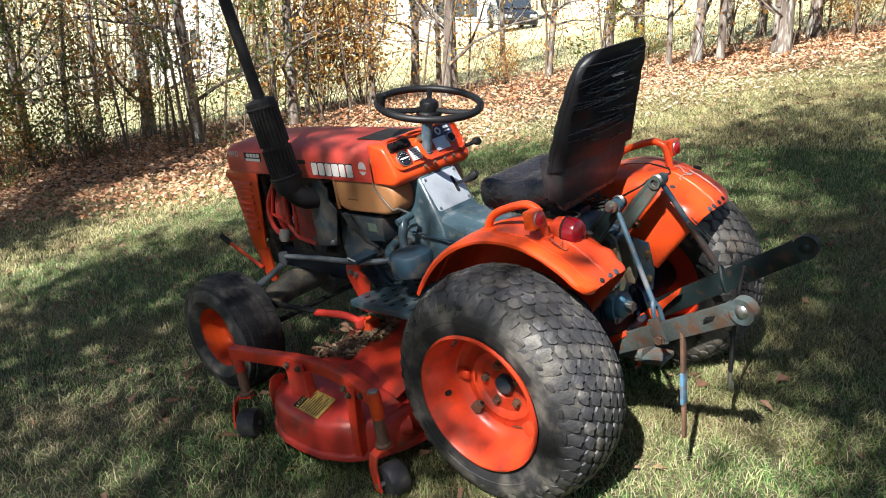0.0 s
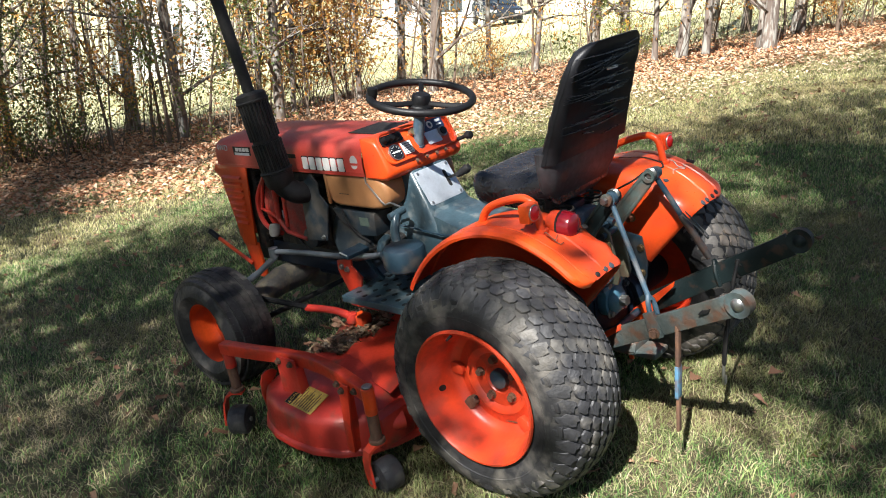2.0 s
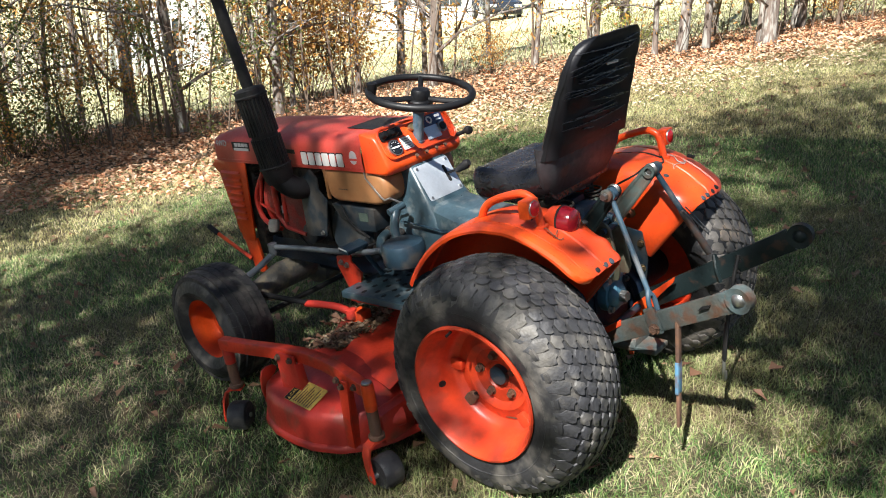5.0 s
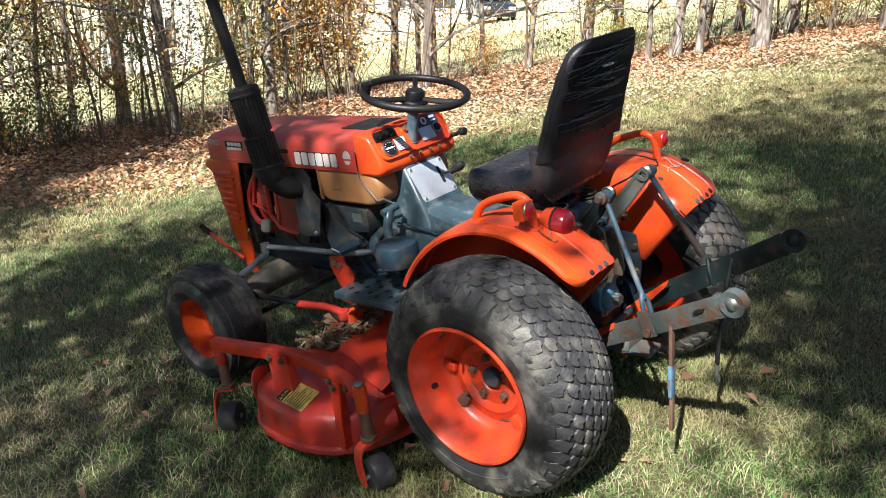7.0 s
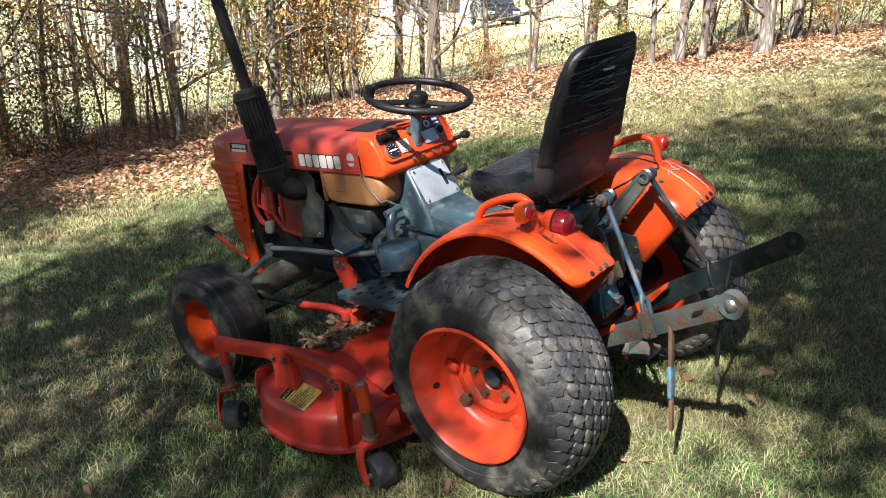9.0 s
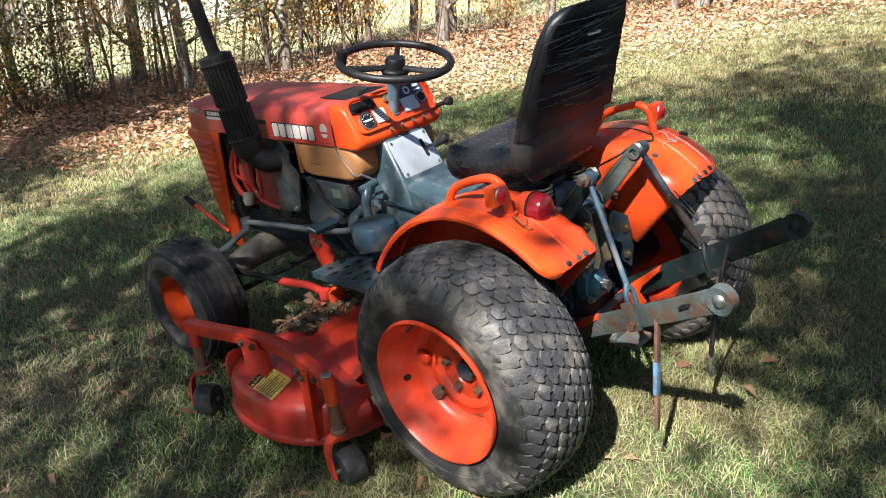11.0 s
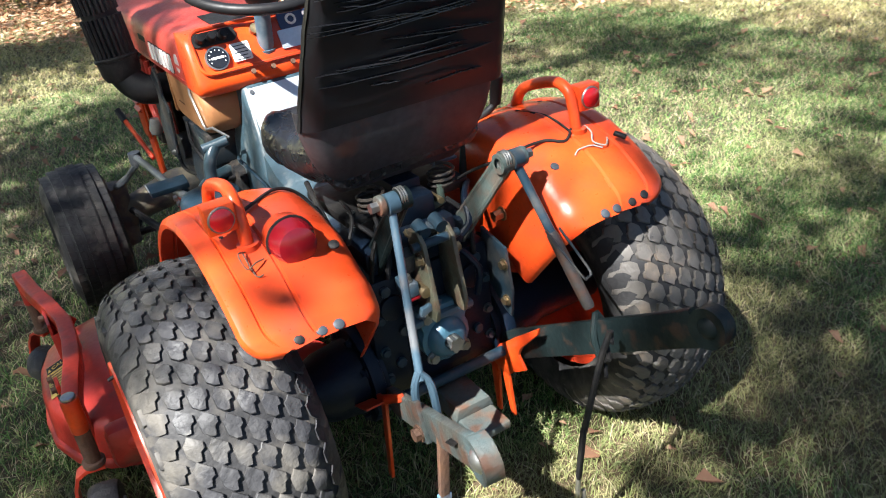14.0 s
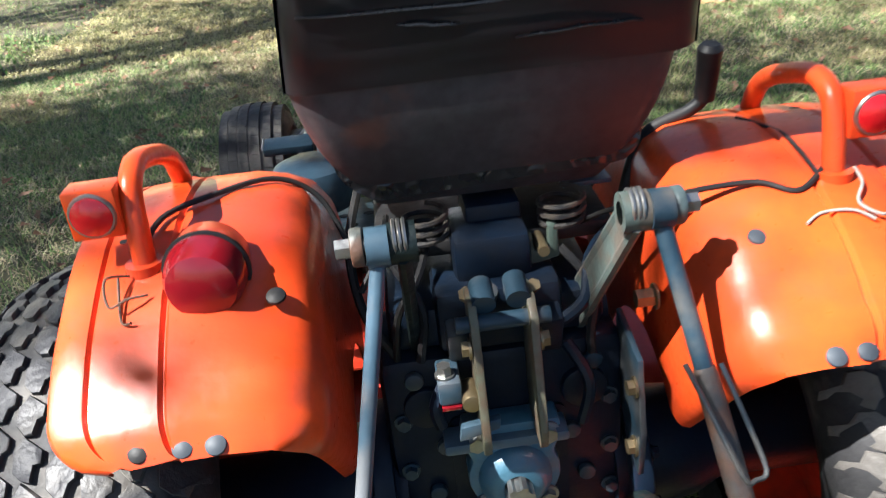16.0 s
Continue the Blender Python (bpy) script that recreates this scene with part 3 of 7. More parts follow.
def branching(seed, tall, r, first, limbs, twigs, spread=0.75, wander=0.028, lean=(0, 0)):
    rnd = random.Random(seed)
    bm, tips = B(), []
    trunk, rs = limb(bm, (0, 0, -0.15), (lean[0], lean[1], 1), tall, r, rnd, 3, [], 10, wander, 0.0)
    # root flare
    for v in bm.verts:
        if v.co.z < 0.35:
            f = 1 + 0.45 * (0.35 - v.co.z)
            v.co.x *= f
            v.co.y *= f
    for i in range(limbs):
        t = first + (1 - first) * (i + rnd.random() * 0.8) / limbs
        j = min(len(trunk) - 2, int(t * (len(trunk) - 1)))
        p = trunk[j].lerp(trunk[j + 1], rnd.random())
        a = rnd.uniform(0, 2 * math.pi)
        way = Vector((math.cos(a), math.sin(a), rnd.uniform(0.1, 0.9)))
        ln = tall * spread * rnd.uniform(0.14, 0.30) * (1.25 - 0.7 * t)
        sub, srs = limb(bm, p, way, ln, max(0.006, rs[j] * 0.38), rnd, 1, tips, 5, 0.18, 0.05)
        for _ in range(twigs):
            q = rnd.choice(sub[1:])
            b = rnd.uniform(0, 2 * math.pi)
            limb(bm, q, (math.cos(b), math.sin(b), rnd.uniform(-0.3, 0.7)), ln * rnd.uniform(0.25, 0.5), max(0.003, rs[j] * 0.13), rnd, 0, tips, 4, 0.22, 0.03)
    return bm, tips


def foliage(name, tips, per, spread, size, mat, parent, seed, lo=0.0):
    """A crown: small folded leaves in loose clumps round the twigs."""
    g = np.random.default_rng(seed)
    t = np.array([tuple(p) for p in tips if p.z > lo])
    c = np.repeat(t, per, 0) + g.normal(0, spread, (len(t) * per, 3))
    n = len(c)
    u, w = g.normal(0, 1, (n, 3)), g.normal(0, 1, (n, 3))
    u /= np.linalg.norm(u, axis=1)[:, None]
    w -= u * (u * w).sum(1)[:, None]
    w /= np.linalg.norm(w, axis=1)[:, None]
    s = g.uniform(*size, n)[:, None]
    fold = np.cross(u, w) * s * 0.12
    v = np.stack([c - u * s * 0.6, c + w * s * 0.33 + fold, c + u * s * 0.6, c - w * s * 0.33 + fold], 1).reshape(-1, 3)
    i = np.arange(n) * 4
    f = np.concatenate([np.stack([i, i + 1, i + 2], -1), np.stack([i, i + 2, i + 3], -1)])
    return mesh_from(name, v, f, mat, parent)


def tree(seed, tall, r, label, first=0.06, limbs=14, twigs=5, per=5, size=(0.05, 0.11), mat=None, lean=(0, 0), spread=0.75, puff=0.16):
    root = thing("tree", label, "tree", group="trees of the wood")
    bm, tips = branching(seed, tall, r, first, limbs, twigs, spread, lean=lean)
    part("trunk", bm, BARK, root)
    foliage("crown", tips, per, puff, size, mat or LEAF_DRY, root, seed, 1.7)
    return root


SLIM = tree(3, 8.5, 0.055, "slim grey-barked tree with thin autumn crown", limbs=24, per=3, mat=LEAF_DRY)
TALL = tree(11, 11.0, 0.092, "tall straight brown tree with bare lower trunk", first=0.05, limbs=26, per=4, mat=LEAF_DRY)
LEANING = tree(23, 8.0, 0.070, "leaning grey tree with only a few leaves", lean=(0.10, 0.04), limbs=22, per=3, mat=LEAF_GREEN)
STOUT = tree(31, 12.0, 0.125, "stout grey-brown tree at the edge of the woods", first=0.06, limbs=28, per=4, mat=LEAF_GREEN)


USED = set()


def plant(src, x, y, turn=0.0, size=1.0):
    """A tree at a place of the tractor's axes; the first use of each moves the first one made."""
    p = spot(x, y)
    m = pose(*p, 0, 0, turn) @ Matrix.Scale(size, 4)
    if src.name not in USED:
        USED.add(src.name)
        src.matrix_basis = m
        return src
    c = copy_thing(src, pose(*p, 0, 0, turn))
    c.scale = (size, size, size)
    return c


MAIN = [(SLIM, 3.65, 11.6, 20, 0.9), (STOUT, 3.43, 9.6, 70, 0.75), (LEANING, 3.06, 7.65, 215, 1.0), (SLIM, 4.30, 7.75, 120, 0.8), (TALL, 4.15, 7.15, 10, 0.75),
        (TALL, 7.35, 8.1, 200, 0.75), (SLIM, 7.3, 7.5, 60, 0.8), (STOUT, 6.75, 6.75, 140, 0.68), (SLIM, 7.36, 5.46, 250, 0.85), (TALL, 8.95, 5.5, 80, 0.95),
        (TALL, 9.4, 5.2, 300, 0.9), (SLIM, 7.6, 3.75, 45, 0.7), (TALL, 7.76, 3.47, 160, 0.78), (SLIM, 7.78, 3.15, 95, 0.9), (STOUT, 8.1, 2.5, 20, 0.7),
        (TALL, 8.3, 2.65, 260, 0.75), (STOUT, 9.7, 2.7, 200, 0.7), (SLIM, 9.2, 1.4, 10, 0.9), (TALL, 2.1, 10.5, 330, 0.75), (SLIM, 1.2, 9.8, 30, 0.8), (LEANING, 10.5, 0.3, 60, 1.0),
        (STOUT, -0.6, 11.5, 20, 0.8), (TALL, 10.9, -1.0, 111, 0.8), (SLIM, 12.0, 2.0, 15, 1.0), (TALL, 11.4, 4.1, 35, 0.8), (SLIM, 9.8, 8.2, 75, 0.9)]
for row in MAIN:
    plant(*row)
for src, x, y, turn, size in [(SLIM, 0, 0, 0, 0), (TALL, 0, 0, 0, 0)]:
    for i in range(4):
        t = rng.uniform(0, 1)
        plant(src, -3.0 + 17 * t + rng.normal(0, 0.6), 14.0 - 15.5 * t + rng.normal(0, 0.8) + rng.uniform(0, 2.5), rng.uniform(0, 360), rng.uniform(0.55, 0.9))


# woods on the far side of the field
for i in range(26):
    a = radians(rng.uniform(4, 84))
    d = rng.uniform(34, 46) + (32 if 0.66 < a < 1.12 else 0)
    plant((SLIM, TALL, STOUT)[i % 3], -2 + d * math.sin(a), -1.5 + d * math.cos(a), rng.uniform(0, 360), rng.uniform(0.8, 1.2))


# ---- saplings, brush and undergrowth ----
def sapling(seed, tall, r, mat, per, label):
    root = thing("sapling", label, "sapling", group="saplings of the wood")
    bm, tips = branching(seed, tall, r, 0.12, 13, 4, 1.0, 0.07)
    part("stem", bm, TWIG, root)
    foliage("leaves", tips, per, 0.10, (0.022, 0.055), mat, root, seed)
    return root


SAPS = [sapling(51, 3.0, 0.016, LEAF_DRY, 7, "thin sapling with orange and yellow leaves"), sapling(57, 2.4, 0.013, LEAF_GREEN, 7, "thin sapling with yellow-green leaves"),
        sapling(63, 3.8, 0.020, LEAF_DRY, 1, "almost bare grey sapling")]
for k in range(56):
    t = rng.uniform(0, 1)
    off = rng.uniform(-0.2, 3.2)
    plant(SAPS[2 if rng.random() < 0.35 else int(rng.integers(0, 2))], -2.4 + 14.5 * t + 0.72 * off, 11.2 - 13.0 * t * 0.98 + 0.6 * off, rng.uniform(0, 360), rng.uniform(0.6, 1.25))
for x, y, s in ((5.3, 7.4, 1.05), (5.0, 7.9, 1.1), (5.7, 7.6, 0.9), (5.5, 8.2, 1.2)):
    plant(SAPS[0], x, y, 90 * x, s)
for x, y, s in ((1.6, 9.2, 1.0), (1.0, 8.7, 0.9), (1.9, 9.9, 1.2), (0.6, 9.4, 1.1), (2.4, 9.6, 0.9)):
    plant(SAPS[1], x, y, 90 * x, s)
for x, y, s in ((0.4, 10.2, 1.2), (-0.3, 9.3, 1.0), (1.3, 10.6, 1.3), (0.9, 9.9, 0.8), (2.0, 8.6, 0.7), (-0.9, 10.1, 1.2), (0.1, 8.6, 0.75)):
    plant(SAPS[1], x, y, 70 * x, s)


def shrub(seed, mat, label):
    """A many-stemmed leafy bush."""
    rnd = random.Random(seed)
    root = thing("shrub", label, "shrub", group="shrubs of the wood's edge")
    tips = []
    for k in range(16):
        bm = B()
        a = rnd.uniform(0, 2 * math.pi)
        stem, _ = limb(bm, (0.10 * math.cos(a), 0.10 * math.sin(a), -0.03), (0.5 * math.cos(a), 0.5 * math.sin(a), 1), rnd.uniform(0.6, 1.5), 0.008, rnd, 1, tips, 4, 0.16, 0.03)
        for _ in range(4):
            b = rnd.uniform(0, 2 * math.pi)
            limb(bm, rnd.choice(stem[1:]), (math.cos(b), math.sin(b), 0.3), rnd.uniform(0.15, 0.45), 0.0035, rnd, 0, tips, 3, 0.22, 0.02)
        part("stem", bm, TWIG, root)
    foliage("leaves", tips, 9, 0.075, (0.025, 0.060), mat, root, seed)
    return root


BUSHES = [shrub(71, LEAF_GREEN, "dark green leafy shrub under the trees"), shrub(73, LEAF_LIME, "yellow-green shrub in the sun"), shrub(79, LEAF_DRY, "rusty orange shrub with thin stems")]
for k, x, y, s in ((0, 1.75, 9.3, 0.85), (0, 2.3, 9.0, 0.7), (1, 0.2, 9.0, 1.2), (1, 0.9, 9.9, 1.1), (1, -0.6, 9.6, 1.3), (2, 1.3, 8.9, 0.8), (2, 0.5, 10.4, 1.2), (1, -1.3, 10.6, 1.4), (0, -0.2, 10.8, 1.2),
                   (2, 5.15, 7.75, 1.15), (2, 5.6, 7.35, 1.0), (2, 4.85, 8.4, 1.2), (1, 8.6, 4.6, 0.6), (2, 7.0, 6.0, 0.6), (1, 10.6, 1.6, 0.8), (2, 9.9, 2.2, 0.7), (1, 11.3, 0.4, 0.9)):
    plant(BUSHES[k], x, y, 77 * x, s)


def brush():
    """Bare tangled stems of undergrowth along the wood's edge."""
    rnd = random.Random(5)
    bm, tips = B(), []
    for k in range(520):
        t = rnd.random() ** 1.35
        off = rnd.uniform(0.1, 3.2)
        p = spot(-2.6 + 14.6 * t + 0.75 * off, 11.4 - 13.0 * t + 0.6 * off)
        limb(bm, p, (rnd.gauss(0, 0.35), rnd.gauss(0, 0.35), 1), rnd.uniform(0.4, 1.7), rnd.uniform(0.003, 0.007), rnd, 0, tips, 3, 0.16, 0.02)
    root = thing("brush", "tangled bare undergrowth with rusty brown leaves", "brush", kind="stuff")
    part("stems", bm, TWIG, root)
    foliage("leaves", tips, 4, 0.13, (0.02, 0.055), LEAF_DRY, root, 9)


brush()


def far_woods():
    """A deep, thin-stemmed wood closing the view past the field."""
    g = np.random.default_rng(12)
    bm = B()
    centres = []
    rnd = random.Random(8)
    for k in range(420):
        a = radians(rnd.uniform(-5, 95))
        d = rnd.uniform(36, 54) + (32 if 0.66 < a < 1.12 else (14 if a > 0.62 else 0))
        p = spot(-2.2 + d * math.sin(a), -1.5 + d * math.cos(a))
        tall = rnd.uniform(3, 11)
        q = p + Vector((rnd.gauss(0, 0.4), rnd.gauss(0, 0.4), tall))
        tube(bm, [p - Vector((0, 0, 0.2)), p.lerp(q, 0.5) + Vector((rnd.gauss(0, 0.1), rnd.gauss(0, 0.1), 0)), q], [rnd.uniform(0.03, 0.13), 0.05, 0.02], 5)
        centres.append(p)
    root = thing("far_woods", "brown autumn woods beyond the field", "woods", kind="stuff")
    part("stems", bm, BARK, root)
    tips = [c + Vector((rnd.gauss(0, 0.9), rnd.gauss(0, 0.9), abs(rnd.gauss(0, 2.6)))) for c in centres for _ in range(16)]
    foliage("leaves", tips, 7, 0.50, (0.08, 0.22), LEAF_FAR, root, 3)


far_woods()

# Trees on the near side of the lawn, whose crowns dapple the light.
SHADE = thing("tree", "full autumn tree shading the lawn", "tree", group="shade trees")
shade_bm, shade_tips = branching(77, 12.5, 0.16, 0.38, 26, 8, 0.95, 0.05)
part("trunk", shade_bm, BARK, SHADE)
foliage("crown", shade_tips, 14, 0.20, (0.06, 0.125), LEAF_GREEN, SHADE, 77)
for x, y, turn, size in ((-3.80, 4.54, 168.5, 0.94), (-7.94, 3.73, 299.1, 1.03), (-6.57, -5.79, 111.1, 1.04), (-4.81, -4.54, 132.2, 0.73), (-8.48, 1.70, 267.7, 0.89), (-7.14, 2.59, 341.9, 0.97), (-6.87, -1.80, 336.5, 1.10), (-4.07, -3.87, 70.4, 1.01), (-6.35, -4.80, 98.8, 1.03), (-10.07, 3.84, 118.0, 1.10), (-5.07, 3.61, 149.6, 1.19), (-4.97, -2.08, 325.0, 1.01), (-7.56, -2.68, 115.1, 0.82)):
    plant(SHADE, x, y, turn, size)


# ---- beyond the woods: a white house, its fence and a parked car ----
def house(at, wide, deep, tall, label, windows, door):
    root = thing("house", label, "house", at)
    bm = B()
    box(bm, (-wide / 2, 0, -0.5), (wide / 2, deep, tall), 0.01)
    rows_of = int(tall / 0.16)
    wall = part("wall", bm, SIDING, root)
    board = finish(box(B(), (-wide / 2 - 0.01, -0.022, 0), (wide / 2 + 0.01, 0.004, 0.15), 0.006, (4, 0, 0), 1), "board", SIDING)
    for i in range(rows_of):
        plank = new("board", board)
        plank.parent = wall
        plank.location = (0, 0, 0.1 + i * 0.16)
    bm = B()
    slab(bm, [(-0.5, tall - 0.05), (deep / 2, tall + 1.9), (deep + 0.5, tall - 0.05), (deep + 0.5, tall + 0.1), (deep / 2, tall + 2.1), (-0.5, tall + 0.1)], "x", -wide / 2 - 0.4, wide / 2 + 0.4)
    part("roof", bm, ROOF, root)
    for wx, wz, ww, wh in windows:
        bm = B()
        for a, b in (((wx - ww / 2 - 0.08, wz - 0.08), (wx + ww / 2 + 0.08, wz)), ((wx - ww / 2 - 0.08, wz + wh), (wx + ww / 2 + 0.08, wz + wh + 0.08)), ((wx - ww / 2 - 0.08, wz), (wx - ww / 2, wz + wh)), ((wx + ww / 2, wz), (wx + ww / 2 + 0.08, wz + wh)), ((wx - 0.02, wz), (wx + 0.02, wz + wh))):
            box(bm, (a[0], -0.08, a[1]), (b[0], 0.03, b[1]), 0.008)
        w = part("window", bm, WHITE, root)
        bm = B()
        box(bm, (wx - ww / 2, -0.04, wz), (wx + ww / 2, -0.03, wz + wh), 0)
        part("pane", bm, PANE, w)
    if door:
        bm = B()
        box(bm, (door - 0.48, -0.06, 0.0), (door + 0.48, 0.0, 2.1), 0.01)
        part("door", bm, SLATE, root)
    return root


def facing(x, y, turn):
    p = spot(x, y)
    return pose(p.x, p.y, p.z, 0, 0, turn)


house(facing(35.2, 31.6, -48), 7.0, 7.0, 5.4, "white-sided house standing behind the trees", [(-2.3, 0.9, 1.0, 1.3), (0.4, 0.9, 1.4, 1.3), (-2.3, 3.4, 1.0, 1.2), (1.4, 3.4, 1.0, 1.2)], -0.9)
house(facing(17.5, 33.0, -28), 4.2, 5.0, 4.8, "pale-sided house wing seen between trunks", [(0.6, 1.0, 0.9, 1.3)], 0)
house(facing(36.6, 23.4, -57), 2.0, 3.0, 3.4, "small white outbuilding behind the trees", [], 0)


def garden_fence(at):
    root = thing("fence", "white lattice garden fence beside the house", "fence", at)
    for i in range(6):
        bm = B()
        box(bm, (-2.5 + i - 0.045, -0.045, -0.1), (-2.5 + i + 0.045, 0.045, 1.15), 0.008)
        part("post", bm, WHITE, root)
    for z in (0.1, 1.0):
        bm = B()
        box(bm, (-2.5, -0.02, z), (2.5, 0.02, z + 0.09), 0.006)
        part("rail", bm, WHITE, root)
    bm = B()
    for i in range(48):
        for s, y in ((1, -0.008), (-1, 0.008)):
            x = -2.9 + i * 0.13
            a, b = (x, y, 0.15), (x + s * 0.85, y, 1.0)
            if -2.5 < min(a[0], b[0]) and max(a[0], b[0]) < 2.5:
                tube(bm, [a, b], 0.016, 4, squash=0.4)
    part("lattice", bm, WHITE, root)


garden_fence(facing(28.4, 29.0, -45))


def parked_car(at):
    root = thing("car", "dark parked car seen from the front", "car", at)
    bm = B()
    prof = [(-2.1, 0.35), (-2.1, 0.72), (-1.95, 0.92), (-0.85, 1.02), (-0.25, 1.42), (1.1, 1.45), (1.75, 1.05), (2.1, 0.98), (2.12, 0.4)]
    slab(bm, prof, "x", -0.84, 0.84, 0.05)
    body = part("body", bm, CARPAINT, root)
    bm = B()
    slab(bm, [(-0.84, 1.04), (-0.30, 1.40), (-0.28, 1.39), (-0.80, 1.02)], "x", -0.68, 0.68)
    bmesh.ops.translate(bm, vec=(0, -0.035, 0.03), verts=bm.verts)
    part("windscreen", bm, PANE, body)
    for x in (-0.6, 0.6):
        bm = B()
        box(bm, (x - 0.17, -2.13, 0.68), (x + 0.17, -2.05, 0.82), 0.02)
        part("headlight", bm, SHINY, root)
    bm = B()
    box(bm, (-0.75, -2.15, 0.40), (0.75, -2.08, 0.58), 0.03)
    part("bumper", bm, BLACK, root)
    for x in (-0.78, 0.78):
        for y in (-1.35, 1.3):
            w = thing("wheel", "", "", None)
            w.parent = root
            w.matrix_basis = pose(x, y, 0.32)
            part("tyre", lathe(B(), [(-0.09, 0.2), (-0.1, 0.29), (-0.07, 0.32), (0.07, 0.32), (0.1, 0.29), (0.09, 0.2)], n=24), RUBBER, w)
            part("rim", lathe(B(), [(-0.08, 0.01), (-0.085, 0.12), (-0.1, 0.2), (0.1, 0.2), (0.085, 0.12), (0.08, 0.01)], n=24), STEEL, w)


parked_car(facing(31.0, 24.4, -40))

# ---- the tractor ----
tractor = thing("tractor", "orange compact four-wheel-drive tractor with turf tyres, parked on the lawn", "tractor", TR)


def group_part(name, parent, at, label=""):
    """A part made of pieces: an Empty that holds them."""
    ob = new(name)
    ob.empty_display_size = 0.05
    ob.parent = parent
    ob.matrix_basis = at
    return tagged(ob, label)


# Wheels. Axis along x, outer face towards -x.
def tyre_profile(half, r, bead, bulge, square=0.55):
    """Half-section from the outer bead over the crown to the inner bead."""
    out = []
    for k in range(25):
        a = math.pi * k / 24
        x = -bulge * math.cos(a)
        y = math.sin(a)
        out.append((x, bead + (r - bead) * y ** square))
    return [(-half * 0.86, bead - 0.004)] + out[1:-1] + [(half * 0.86, bead - 0.004)]


def turf_tread(bm, r, half, across, around, height_, bead, bulge, square):
    """Rows of leaning turf blocks with a stepped side, standing proud of the carcass; the outermost run out over the shoulder."""
    outline = ((0.13, 0.16), (0.40, 0.05), (0.64, 0.13), (0.73, 0.47), (0.91, 0.60), (0.92, 0.86), (0.38, 0.97), (0.24, 0.74), (0.10, 0.60))
    rnd = random.Random(14)
    for i in range(across):
        for j in range(around):
            worn, dv = rnd.uniform(-0.0016, 0.0006), rnd.uniform(-0.025, 0.025)
            wear = [rnd.uniform(-0.02, 0.02) for _ in range(2 * len(outline))]
            rings = []
            for drop, k in ((-0.010, 1.10), (0.85 * height_, 1.05), (height_ + worn, 0.98)):
                ring = []
                for q, (u, v) in enumerate(outline):
                    u, v = 0.50 + (u + wear[2 * q] - 0.50) * k, 0.51 + (v + wear[2 * q + 1] - 0.51) * k
                    run = 0.0
                    if i in (0, across - 1):
                        run = max(0.0, (0.45 - u if i == 0 else u - 0.55) / 0.45)
                        u += (-0.34 if i == 0 else 0.34) * run
                    x = -half + 2 * half * (i + u) / across
                    a = -2 * math.pi * (j + v + dv - 0.41 * (i + u - 0.5)) / around
                    rr = bead + (r - bead) * max(0.0, 1 - (x / bulge) ** 2) ** (square / 2)
                    rr += drop if drop < 0 else drop * (0.62 + 0.20 * u + 0.20 * (1 - v)) * (1 - 0.95 * run)
                    ring.append(bm.verts.new((x, rr * math.cos(a), rr * math.sin(a))))
                rings.append(ring)
            n = len(outline)
            for lo, hi in ((0, 1), (1, 2)):
                for k in range(n):
                    bm.faces.new((rings[lo][k], rings[lo][(k + 1) % n], rings[hi][(k + 1) % n], rings[hi][k]))
            bm.faces.new(rings[2])
    bmesh.ops.recalc_face_normals(bm, faces=bm.faces)
    return bm


